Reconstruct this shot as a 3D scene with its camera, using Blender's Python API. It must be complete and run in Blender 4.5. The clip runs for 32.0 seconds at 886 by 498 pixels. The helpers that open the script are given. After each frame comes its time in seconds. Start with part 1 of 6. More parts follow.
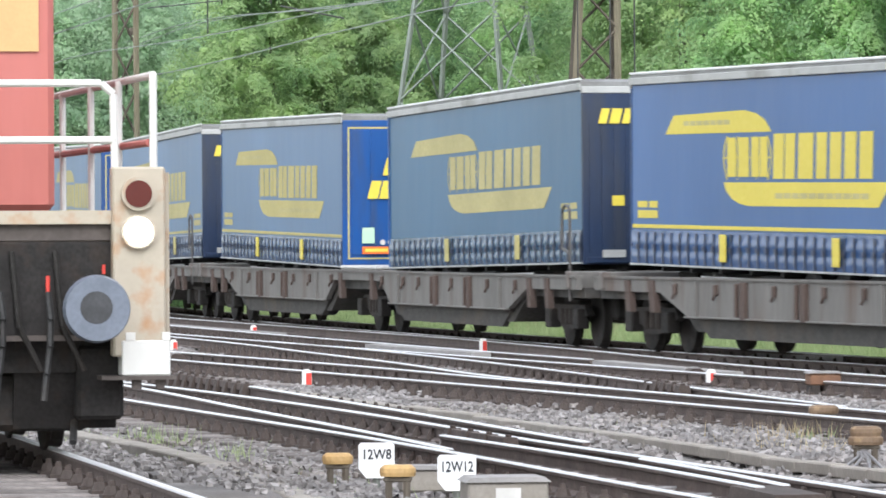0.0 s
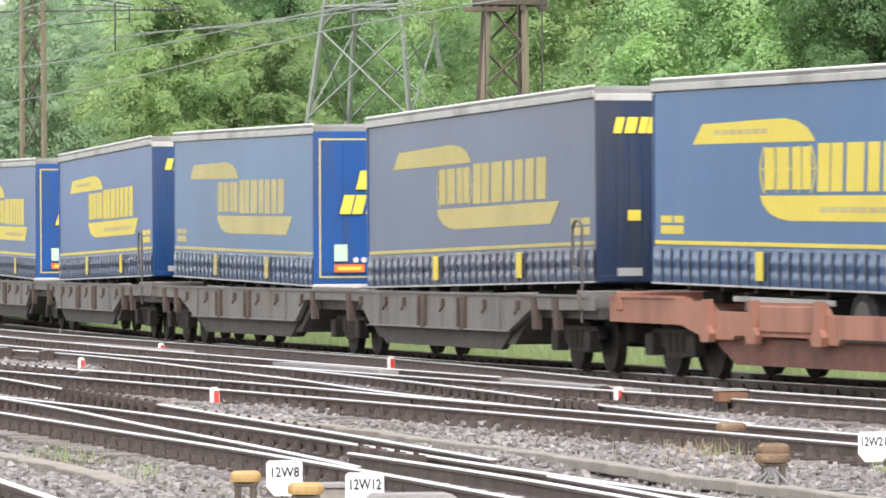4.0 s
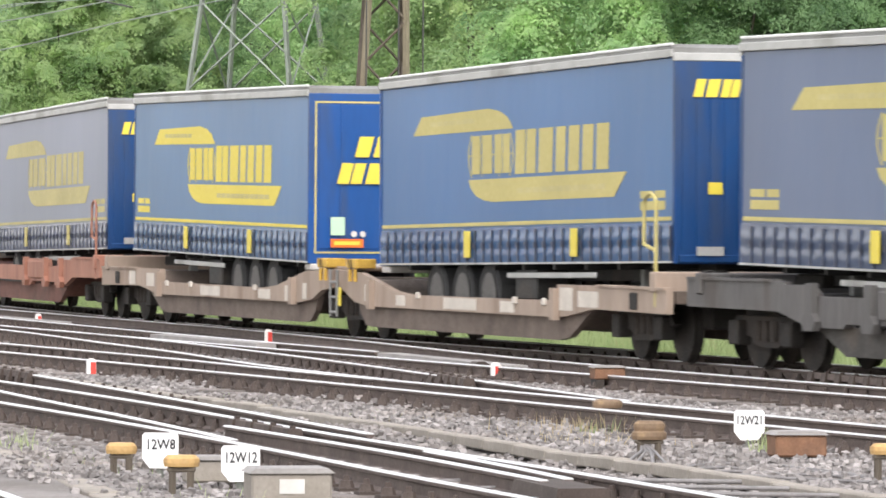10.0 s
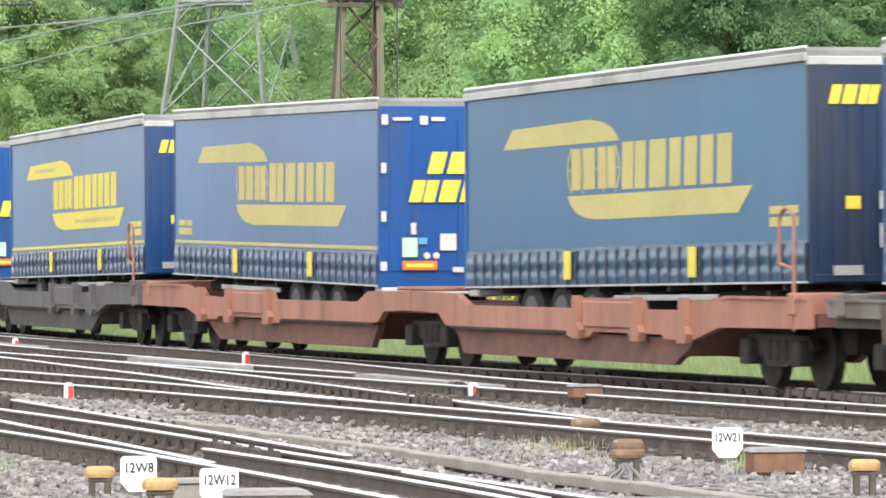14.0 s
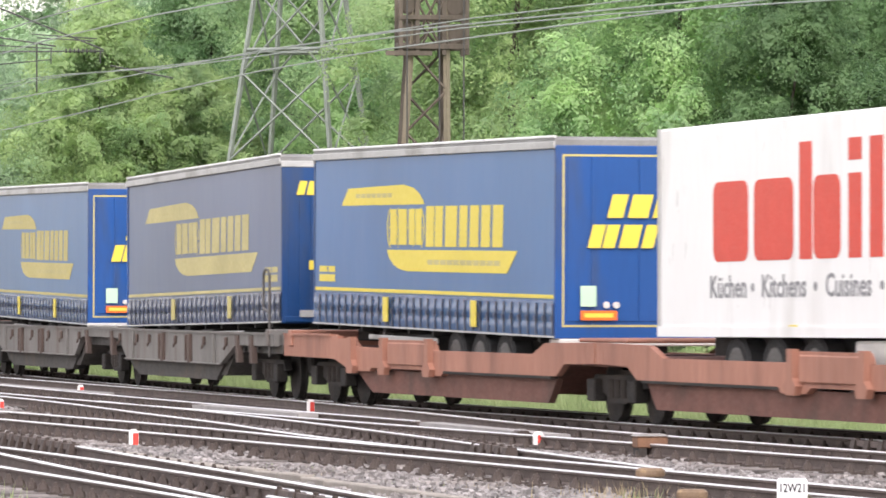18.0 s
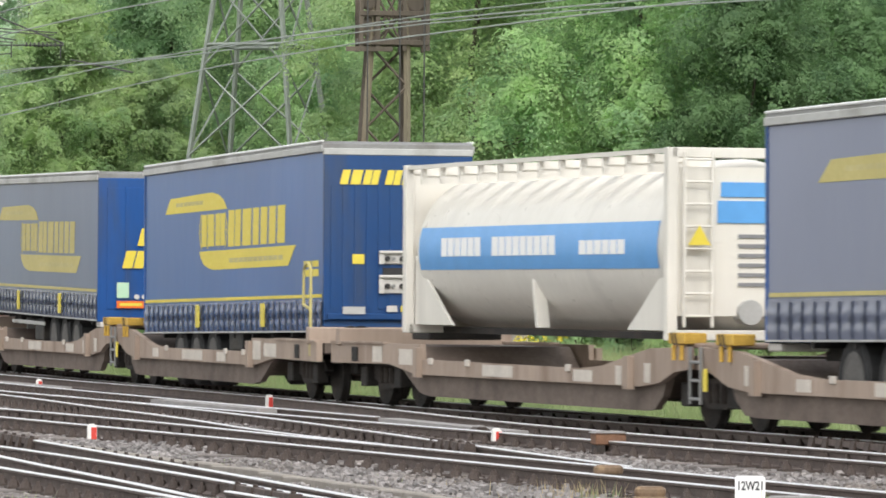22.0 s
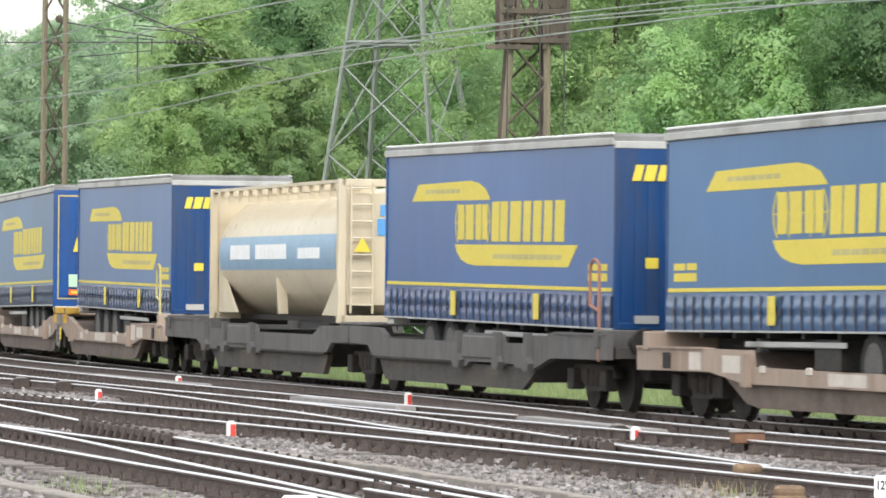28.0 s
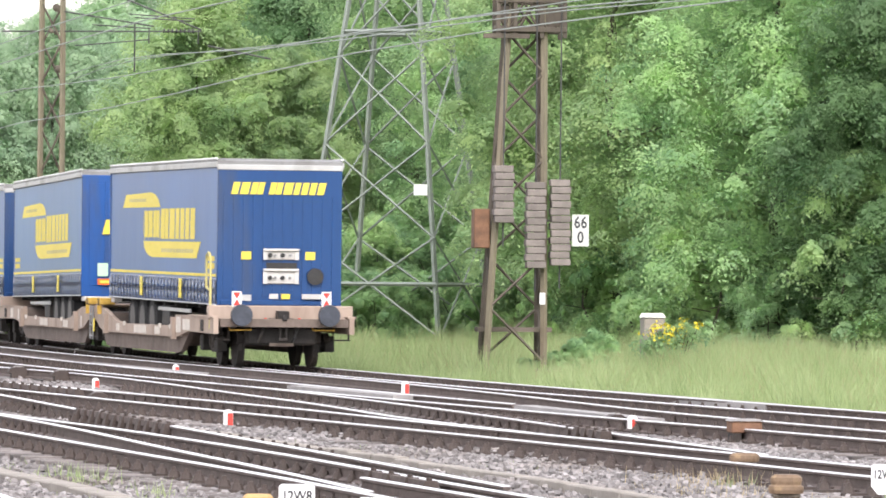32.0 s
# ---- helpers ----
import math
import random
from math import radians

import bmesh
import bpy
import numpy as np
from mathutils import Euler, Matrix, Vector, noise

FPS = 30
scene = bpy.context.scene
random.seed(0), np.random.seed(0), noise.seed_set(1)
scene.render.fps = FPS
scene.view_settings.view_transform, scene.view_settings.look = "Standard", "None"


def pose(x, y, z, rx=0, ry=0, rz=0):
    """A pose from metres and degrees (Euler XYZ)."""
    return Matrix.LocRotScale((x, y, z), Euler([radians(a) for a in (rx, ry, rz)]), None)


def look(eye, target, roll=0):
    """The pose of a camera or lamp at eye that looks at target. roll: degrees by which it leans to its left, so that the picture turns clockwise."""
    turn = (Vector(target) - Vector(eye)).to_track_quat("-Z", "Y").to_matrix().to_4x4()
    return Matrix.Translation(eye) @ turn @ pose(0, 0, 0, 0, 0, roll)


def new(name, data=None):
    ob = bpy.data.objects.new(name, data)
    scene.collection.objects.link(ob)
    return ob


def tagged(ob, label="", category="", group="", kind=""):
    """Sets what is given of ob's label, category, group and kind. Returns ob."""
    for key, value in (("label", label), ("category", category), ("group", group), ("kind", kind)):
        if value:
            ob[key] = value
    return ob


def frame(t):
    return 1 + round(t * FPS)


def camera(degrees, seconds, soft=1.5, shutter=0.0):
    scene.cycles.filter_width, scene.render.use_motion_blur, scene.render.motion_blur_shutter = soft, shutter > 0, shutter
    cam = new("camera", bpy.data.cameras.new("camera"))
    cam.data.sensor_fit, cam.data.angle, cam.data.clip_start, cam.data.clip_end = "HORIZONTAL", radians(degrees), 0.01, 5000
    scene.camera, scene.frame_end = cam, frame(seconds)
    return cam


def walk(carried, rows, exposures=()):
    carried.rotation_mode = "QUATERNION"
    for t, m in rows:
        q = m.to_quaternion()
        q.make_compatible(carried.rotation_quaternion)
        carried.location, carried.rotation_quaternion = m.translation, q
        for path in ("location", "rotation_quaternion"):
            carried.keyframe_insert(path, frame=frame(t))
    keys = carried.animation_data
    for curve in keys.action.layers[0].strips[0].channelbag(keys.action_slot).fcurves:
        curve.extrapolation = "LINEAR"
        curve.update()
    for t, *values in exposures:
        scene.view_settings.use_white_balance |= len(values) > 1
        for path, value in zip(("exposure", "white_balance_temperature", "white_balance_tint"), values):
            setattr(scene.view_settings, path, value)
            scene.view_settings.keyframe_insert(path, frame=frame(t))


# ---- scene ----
cam = camera(9.287, 32.0, soft=1.7, shutter=0.22)
EYE = (0.0, 0.0, 1.807)
# seconds, yaw, pitch, roll of a hand-held camera that stands in one place
TURNS = [
    (0, 0.803, -0.151, 0.32), (0.5, 0.626, -0.224, 0.36), (1, 0.512, 0.167, 0.29), (1.5, 0.622, 0.288, 0.35), (2, 0.585, 0.164, 0.41),
    (2.5, 0.404, 0.025, 0.42), (3, 0.105, 0.052, 0.48), (3.5, -0.065, 0.025, 0.34), (5.5, -0.405, 0.138, 0.51), (6, -0.371, 0.234, 0.39),
    (6.5, -0.668, 0.332, 0.35), (7, -0.747, 0.284, 0.61), (7.5, -0.892, 0.166, 0.61), (8, -0.887, 0.184, 0.39), (8.5, -0.924, 0.169, 0.15),
    (9, -1.033, 0.107, -0.16), (9.5, -1.224, -0.003, -0.28), (10, -1.440, -0.239, -0.31), (10.5, -1.404, 0.247, -0.06), (11, -1.279, 0.389, 0.02),
]
TURNS += [
    (11.5, -1.290, 0.282, 0.10), (12, -1.420, 0.185, 0.32), (12.5, -1.605, 0.067, 0.27), (13, -1.681, 0.007, 0.33), (13.5, -1.709, -0.038, 0.28),
    (14, -1.690, -0.025, 0.27), (14.5, -1.657, -0.013, 0.13), (15, -1.917, -0.013, -0.17), (15.5, -1.987, 0.093, -0.31), (17.5, -1.171, 0.461, -0.10),
    (18, -1.002, 0.488, -0.04), (18.5, -0.960, 0.370, -0.13), (19, -1.146, 0.325, -0.06), (19.5, -1.333, 0.371, -0.16), (20, -1.416, 0.337, -0.17),
    (20.5, -1.504, 0.356, -0.20), (21, -1.502, 0.449, -0.22), (21.5, -1.492, 0.500, -0.33), (22, -1.431, 0.448, -0.34), (22.5, -1.401, 0.348, -0.28),
]
TURNS += [
    (23, -1.487, 0.312, -0.54), (23.5, -1.459, 0.343, -0.41), (24, -1.352, 0.338, -0.33), (24.5, -1.117, 0.285, -0.02), (25, -0.837, 0.257, 0.12),
    (25.5, -0.631, 0.222, -0.17), (26, -0.492, 0.292, -0.56), (26.5, -0.331, 0.374, -0.54), (28.5, 0.151, 0.419, -0.63), (29, 0.132, 0.423, -0.83),
    (29.5, 0.066, 0.402, -0.48), (30, 0.065, 0.254, -0.47), (30.5, 0.088, 0.133, -0.66), (31, 0.099, 0.140, -0.73), (31.5, 0.037, 0.245, -0.55),
    (32, 0.002, 0.301, -0.54),
]
# the camera's own exposure drifts with what passes
STOPS = [(0, 1.0, 6080), (1, 1.2, 6150), (2, 1.15, 6500), (3, 1.15, 6600), (6, 1.13, 6550), (8, 1.08, 6500), (9, 1.07, 6500), (10, 1.1, 6600), (11, 1.2, 6650), (12, 1.25, 6600), (13, 1.2, 6500), (15, 1.3, 6500), (16.5, 1.26, 6500),
         (18, 1.12, 6600), (19, 0.8, 6650), (20, 0.36, 6600), (21, 0.62, 6550), (22, 0.68, 6550), (23, 0.33, 6500), (24, 0.64, 6400), (25, 0.88, 6300), (26, 0.91, 6350), (28.5, 0.93, 6500), (30, 0.86, 6500), (31, 1.0, 6450), (32, 1.24, 6450)]
STOPS = [(t, stops + 0.05, kelvin, 16 if t > 31 else 18 if 18 <= t <= 20 else 13 if 3 <= t <= 12 else 10) for t, stops, kelvin in STOPS]
walk(cam, [(t, pose(*EYE, 90 + pitch, roll, yaw)) for t, yaw, pitch, roll in TURNS], STOPS)

# ---- light: a bright overcast sky ----
world = bpy.data.worlds.new("world")
scene.world = world
world.use_nodes = True
wn = world.node_tree.nodes
sky = wn.new("ShaderNodeTexSky")
sky.sky_type, sky.sun_disc = "NISHITA", False
sky.sun_elevation, sky.sun_rotation = radians(52), radians(200)
sky.air_density, sky.dust_density = 1.7, 1.8
pale = wn.new("ShaderNodeHueSaturation")
pale.inputs["Saturation"].default_value = 0.22
world.node_tree.links.new(sky.outputs[0], pale.inputs["Color"])
world.node_tree.links.new(pale.outputs[0], wn["Background"].inputs["Color"])
wn["Background"].inputs["Strength"].default_value = 0.15
sun = new("sun", bpy.data.lights.new("sun", "SUN"))
sun.data.energy, sun.data.angle, sun.data.color = 1.1, radians(25), (1.0, 0.97, 0.92)
# the sun stands high behind the camera's right shoulder, behind thin cloud
sun.matrix_world = look((40, -60, 110), (0, 60, 0))


# ---- materials ----
def mat(name, color, rough=0.6, metal=0.0, var=0.15, scale=3.0, fine=40.0, bump=0.0, stain=None, stain_amount=0.5, stain_scale=1.2,
        tall=False, random_tint=0.0, spec=0.5, island=0.0):
    """Base colour with two scales of variation, optional stains of a second colour and a fine relief."""
    m = bpy.data.materials.new(name)
    m.use_nodes = True
    n, link = m.node_tree.nodes, m.node_tree.links.new
    b = n["Principled BSDF"]
    b.inputs["Roughness"].default_value, b.inputs["Metallic"].default_value = rough, metal
    b.inputs["Specular IOR Level"].default_value = spec
    co = n.new("ShaderNodeTexCoord").outputs["Object"]
    if tall:
        mp = n.new("ShaderNodeMapping")
        mp.inputs["Scale"].default_value = (1, 1, 0.18)
        link(co, mp.inputs["Vector"])
        co = mp.outputs[0]

    def tex(s, detail=4.0):
        t = n.new("ShaderNodeTexNoise")
        t.inputs["Scale"].default_value, t.inputs["Detail"].default_value = s, detail
        link(co, t.inputs["Vector"])
        return t.outputs["Fac"]

    def mix(fac, a, c):
        x = n.new("ShaderNodeMix")
        x.data_type = "RGBA"
        for sock, value in ((x.inputs["Factor"], fac), (x.inputs["A"], a), (x.inputs["B"], c)):
            if isinstance(value, (int, float)):
                sock.default_value = value
            elif isinstance(value, tuple):
                sock.default_value = (*value, 1)
            else:
                link(value, sock)
        return x.outputs["Result"]

    def ramp(fac, lo, hi, to_lo=0.0, to_hi=1.0):
        r = n.new("ShaderNodeMapRange")
        for key, value in (("From Min", lo), ("From Max", hi), ("To Min", to_lo), ("To Max", to_hi)):
            r.inputs[key].default_value = value
        link(fac, r.inputs["Value"])
        return r.outputs["Result"]

    dark = tuple(c * (1 - var) for c in color)
    light = tuple(min(1.0, c * (1 + var) + 0.01 * var) for c in color)
    big = tex(scale)
    c = mix(ramp(big, 0.3, 0.7), dark, light)
    small = tex(fine, 6.0)
    c = mix(ramp(small, 0.35, 0.75, 0.0, 0.45), c, tuple(x * (1 - 1.6 * var) if var < 0.6 else x * 0.3 for x in color))
    if stain:
        s = tex(stain_scale, 8.0)
        c = mix(ramp(s, 0.62 - 0.25 * stain_amount, 0.8 - 0.15 * stain_amount, 0, 0.85), c, stain)
    if island:
        geo = n.new("ShaderNodeNewGeometry")
        hv = n.new("ShaderNodeHueSaturation")
        link(ramp(geo.outputs["Random Per Island"], 0, 1, 1 - island, 1 + island), hv.inputs["Value"])
        link(c, hv.inputs["Color"])
        c = hv.outputs[0]
    if random_tint:
        oi = n.new("ShaderNodeObjectInfo")
        hs = n.new("ShaderNodeHueSaturation")
        link(ramp(oi.outputs["Random"], 0, 1, 1 - random_tint, 1 + random_tint), hs.inputs["Value"])
        link(c, hs.inputs["Color"])
        c = hs.outputs[0]
    link(c, b.inputs["Base Color"])
    link(ramp(small, 0.2, 0.8, max(0.02, rough - 0.12), min(1.0, rough + 0.12)), b.inputs["Roughness"])
    if bump:
        bn = n.new("ShaderNodeBump")
        bn.inputs["Strength"].default_value, bn.inputs["Distance"].default_value = 0.6, bump
        link(small, bn.inputs["Height"])
        link(bn.outputs[0], b.inputs["Normal"])
    return m


def curtain_mat(name, color, dust, dusty, rough=0.31, spec=0.45):
    """Tarpaulin: soft folds, slow fading and road dust that thickens unevenly towards the hem."""
    m = bpy.data.materials.new(name)
    m.use_nodes = True
    n, link = m.node_tree.nodes, m.node_tree.links.new
    b = n["Principled BSDF"]
    co = n.new("ShaderNodeTexCoord").outputs["Object"]
    oi = n.new("ShaderNodeObjectInfo")
    sh = n.new("ShaderNodeVectorMath")
    sh.operation = "MULTIPLY_ADD"
    link(oi.outputs["Random"], sh.inputs[0])
    sh.inputs[1].default_value = (40, 17, 0)
    link(co, sh.inputs[2])

    def tex(scale, stretch, detail):
        mp = n.new("ShaderNodeMapping")
        mp.inputs["Scale"].default_value = stretch
        link(sh.outputs[0], mp.inputs["Vector"])
        t = n.new("ShaderNodeTexNoise")
        t.inputs["Scale"].default_value, t.inputs["Detail"].default_value = scale, detail
        link(mp.outputs[0], t.inputs["Vector"])
        return t.outputs["Fac"]

    def remap(value, a, c, d, e):
        r = n.new("ShaderNodeMapRange")
        for key, v in (("From Min", a), ("From Max", c), ("To Min", d), ("To Max", e)):
            r.inputs[key].default_value = v
        link(value, r.inputs["Value"])
        return r.outputs["Result"]

    def mix(fac, a, c):
        x = n.new("ShaderNodeMix")
        x.data_type = "RGBA"
        link(fac, x.inputs["Factor"])
        for s, v in ((x.inputs["A"], a), (x.inputs["B"], c)):
            if isinstance(v, tuple):
                s.default_value = (*v, 1)
            else:
                link(v, s)
        return x.outputs["Result"]
    slow = tex(0.22, (1, 1, 1), 2.0)
    streak = tex(1.6, (1, 1, 0.10), 3.0)
    c = mix(remap(slow, 0.3, 0.7, 0, 1), tuple(v * 0.90 for v in color), tuple(v * 1.12 + 0.006 for v in color))
    c = mix(remap(streak, 0.45, 0.8, 0, 0.14), c, tuple(0.6 * v + 0.4 * d for v, d in zip(color, dust)))
    sep = n.new("ShaderNodeSeparateXYZ")
    link(co, sep.inputs[0])
    ad = n.new("ShaderNodeMath")
    ad.operation = "MULTIPLY_ADD"
    link(streak, ad.inputs[0])
    ad.inputs[1].default_value = -1.2
    link(sep.outputs["Z"], ad.inputs[2])
    c = mix(remap(ad.outputs[0], 0.5, 2.4, dusty, 0.0), c, dust)
    link(c, b.inputs["Base Color"])
    b.inputs["Roughness"].default_value, b.inputs["Specular IOR Level"].default_value = rough, spec
    bn = n.new("ShaderNodeBump")
    bn.inputs["Strength"].default_value, bn.inputs["Distance"].default_value = 0.25, 0.06
    link(tex(0.7, (1, 1, 0.5), 4.0), bn.inputs["Height"])
    link(bn.outputs[0], b.inputs["Normal"])
    return m


def leaf_mat(name, dark, light, rough=0.55):
    """Leaves: each island takes its own green, and light passes through in part."""
    m = bpy.data.materials.new(name)
    m.use_nodes = True
    n, link = m.node_tree.nodes, m.node_tree.links.new
    b = n["Principled BSDF"]
    geo = n.new("ShaderNodeNewGeometry")
    co = n.new("ShaderNodeTexCoord")
    nz = n.new("ShaderNodeTexNoise")
    nz.inputs["Scale"].default_value = 0.55
    link(co.outputs["Object"], nz.inputs["Vector"])
    ad = n.new("ShaderNodeMath")
    ad.operation = "MULTIPLY_ADD"
    link(geo.outputs["Random Per Island"], ad.inputs[0])
    ad.inputs[1].default_value = 0.14
    nz2 = n.new("ShaderNodeTexNoise")
    nz2.inputs["Scale"].default_value = 3.2
    link(co.outputs["Object"], nz2.inputs["Vector"])
    av = n.new("ShaderNodeMath")
    av.operation = "MULTIPLY_ADD"
    link(nz2.outputs["Fac"], av.inputs[0])
    av.inputs[1].default_value = 0.45
    link(nz.outputs["Fac"], av.inputs[2])
    sc = n.new("ShaderNodeMapRange")
    for key, value in (("From Min", 0.52), ("From Max", 0.93), ("To Min", 0.0), ("To Max", 0.86)):
        sc.inputs[key].default_value = value
    link(av.outputs[0], sc.inputs["Value"])
    link(sc.outputs[0], ad.inputs[2])
    x = n.new("ShaderNodeMix")
    x.data_type = "RGBA"
    x.inputs["A"].default_value, x.inputs["B"].default_value = (*dark, 1), (*light, 1)
    link(ad.outputs[0], x.inputs["Factor"])
    oi = n.new("ShaderNodeObjectInfo")
    hs = n.new("ShaderNodeHueSaturation")
    mr = n.new("ShaderNodeMapRange")
    mr.inputs["To Min"].default_value, mr.inputs["To Max"].default_value = 0.82, 1.18
    link(oi.outputs["Random"], mr.inputs["Value"])
    link(mr.outputs[0], hs.inputs["Value"])
    link(x.outputs["Result"], hs.inputs["Color"])
    link(hs.outputs[0], b.inputs["Base Color"])
    b.inputs["Roughness"].default_value = rough
    tr = n.new("ShaderNodeBsdfTranslucent")
    link(hs.outputs[0], tr.inputs["Color"])
    ms = n.new("ShaderNodeMixShader")
    ms.inputs[0].default_value = 0.55
    link(b.outputs[0], ms.inputs[1])
    link(tr.outputs[0], ms.inputs[2])
    link(ms.outputs[0], n["Material Output"].inputs["Surface"])
    return m


def glow(name, color, strength):
    m = bpy.data.materials.new(name)
    m.use_nodes = True
    b = m.node_tree.nodes["Principled BSDF"]
    b.inputs["Base Color"].default_value = (*color, 1)
    b.inputs["Emission Color"].default_value, b.inputs["Emission Strength"].default_value = (*color, 1), strength
    return m


M = {}
BLUES = {  # curtain colours: vivid, clean, faded, pale, grey, teal
    "vivid": (0.004, 0.088, 0.38), "clean": (0.026, 0.108, 0.31), "faded": (0.033, 0.128, 0.305), "pale": (0.050, 0.145, 0.31),
    "grey": (0.21, 0.235, 0.335), "teal": (0.015, 0.104, 0.225), "slate": (0.082, 0.120, 0.215),
}
for key, c in BLUES.items():
    dirt = (0.20, 0.215, 0.27)
    M["curtain_" + key] = curtain_mat("curtain_" + key, c, dirt, {"vivid": 0.03, "clean": 0.06, "faded": 0.15, "pale": 0.12, "grey": 0.45, "teal": 0.06, "slate": 0.22}[key])
    # the skirt takes the cloth and dust colours at about 0.7
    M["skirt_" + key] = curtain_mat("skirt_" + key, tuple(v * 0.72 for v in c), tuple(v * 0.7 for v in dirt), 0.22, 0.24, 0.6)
M["steel_front"] = mat("blue_bulkhead_steel", (0.004, 0.048, 0.170), 0.42, var=0.1, scale=0.8, fine=14, stain=(0.05, 0.06, 0.08), stain_amount=0.15, tall=True)
M["steel_blue"] = mat("blue_painted_steel", (0.005, 0.066, 0.255), 0.4, var=0.1, scale=0.8, fine=14, stain=(0.05, 0.06, 0.08), stain_amount=0.1, tall=True)
M["steel_navy"] = mat("navy_painted_steel", (0.014, 0.030, 0.075), 0.45, var=0.12, scale=0.8, fine=14, stain=(0.05, 0.05, 0.05), stain_amount=0.2, tall=True)
M["yellow"] = mat("yellow_film", (0.70, 0.57, 0.07), 0.45, var=0.06, scale=1.0, fine=12)
M["yellow_faded"] = mat("faded_yellow_film", (0.50, 0.43, 0.16), 0.55, var=0.1, scale=1.0, fine=12)
M["yellow_worn"] = mat("worn_yellow_film", (0.50, 0.44, 0.20), 0.6, var=0.14, scale=1.0, fine=12)
M["alu"] = mat("weathered_aluminium", (0.46, 0.46, 0.45), 0.5, 0.15, var=0.12, scale=1.5, fine=20, stain=(0.2, 0.19, 0.17), stain_amount=0.25)
M["alu_dark"] = mat("dull_grey_aluminium", (0.24, 0.24, 0.235), 0.6, 0.1, var=0.15, scale=1.5, fine=20, stain=(0.11, 0.10, 0.085), stain_amount=0.35)
M["white"] = mat("white_panel", (0.80, 0.80, 0.79), 0.35, var=0.03, scale=0.6, fine=8, stain=(0.6, 0.59, 0.56), stain_amount=0.1, tall=True)
M["red_film"] = mat("red_film", (0.62, 0.045, 0.025), 0.4, var=0.05)
M["grey_film"] = mat("grey_film", (0.22, 0.22, 0.23), 0.5, var=0.05)
M["orange_plate"] = mat("orange_plate", (0.75, 0.16, 0.02), 0.5, var=0.05)
M["green_plate"] = mat("pale_green_plate", (0.45, 0.66, 0.48), 0.5, var=0.05)
M["rubber"] = mat("tyre_rubber", (0.024, 0.024, 0.025), 0.8, var=0.25, bump=0.01)
M["black"] = mat("black_chassis", (0.025, 0.024, 0.024), 0.65, var=0.3, fine=25, stain=(0.07, 0.05, 0.035), stain_amount=0.3)
M["bogie"] = mat("greasy_bogie_steel", (0.019, 0.016, 0.014), 0.8, var=0.35, fine=30, stain=(0.05, 0.035, 0.026), stain_amount=0.35, bump=0.01)
M["rim"] = mat("dusty_wheel_rim", (0.11, 0.105, 0.10), 0.6, 0.2, var=0.2)
M["wagon_grey"] = mat("grey_wagon_paint", (0.170, 0.160, 0.148), 0.65, var=0.15, scale=1.2, fine=14, stain=(0.10, 0.055, 0.035), stain_amount=0.3, stain_scale=1.6, tall=True)
M["wagon_dark"] = mat("dark_grey_wagon_paint", (0.105, 0.10, 0.098), 0.65, var=0.18, scale=1.2, fine=14, stain=(0.06, 0.045, 0.035), stain_amount=0.3, stain_scale=1.6, tall=True)
M["wagon_beige"] = mat("beige_wagon_paint", (0.350, 0.270, 0.215), 0.65, var=0.16, scale=1.0, fine=12, stain=(0.15, 0.09, 0.06), stain_amount=0.35, stain_scale=1.4, tall=True)
M["wagon_rust"] = mat("red_brown_wagon_paint", (0.36, 0.165, 0.112), 0.65, var=0.15, scale=1.0, fine=12, stain=(0.14, 0.06, 0.045), stain_amount=0.35, stain_scale=1.4, tall=True)
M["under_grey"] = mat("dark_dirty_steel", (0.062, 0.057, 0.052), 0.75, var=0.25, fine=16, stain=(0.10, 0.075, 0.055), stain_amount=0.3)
# beige paint darkened: shade on the lower side is put into the colour
M["skirt_beige"] = mat("shaded_dirty_brown_steel", (0.150, 0.115, 0.094), 0.75, var=0.2, fine=16, stain=(0.07, 0.05, 0.04), stain_amount=0.3)
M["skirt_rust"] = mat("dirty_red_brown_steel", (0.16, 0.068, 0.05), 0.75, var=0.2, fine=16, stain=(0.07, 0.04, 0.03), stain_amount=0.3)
M["patch"] = mat("pale_paint_patch", (0.55, 0.53, 0.50), 0.6, var=0.12, fine=15)
M["strap"] = mat("dark_tension_strap", (0.035, 0.045, 0.08), 0.5, var=0.2)
M["tank"] = mat("cream_tank_paint", (0.60, 0.52, 0.38), 0.35, var=0.05, scale=0.7, fine=9, stain=(0.40, 0.36, 0.29), stain_amount=0.25, stain_scale=0.9, tall=True)
M["tank_white"] = mat("white_tank_paint", (0.72, 0.69, 0.63), 0.35, var=0.05, scale=0.7, fine=9, stain=(0.48, 0.46, 0.42), stain_amount=0.25, stain_scale=0.9, tall=True)
M["tank_blue"] = mat("pale_blue_band", (0.11, 0.34, 0.70), 0.4, var=0.05)
M["tank_blue_dull"] = mat("dull_blue_band", (0.22, 0.36, 0.50), 0.45, var=0.08)
M["rail_side"] = mat("rusty_rail_web", (0.108, 0.082, 0.072), 0.8, var=0.25, scale=4, fine=40, bump=0.004)
# the sky's reflection on the worn heads is put into this pale base
M["rail_head"] = mat("worn_wet_sky_white_rail_head", (0.72, 0.715, 0.73), 0.36, 0.4, var=0.06, scale=3, fine=30)
M["rail_dull"] = mat("dull_rail_head", (0.42, 0.38, 0.36), 0.45, 0.3, var=0.15, scale=3, fine=30)
M["sleeper"] = mat("old_wooden_sleeper", (0.165, 0.145, 0.135), 0.85, var=0.3, scale=5, fine=30, bump=0.01, random_tint=0.35)
M["fastener"] = mat("rusty_fastener", (0.058, 0.042, 0.035), 0.75, var=0.3, fine=60)
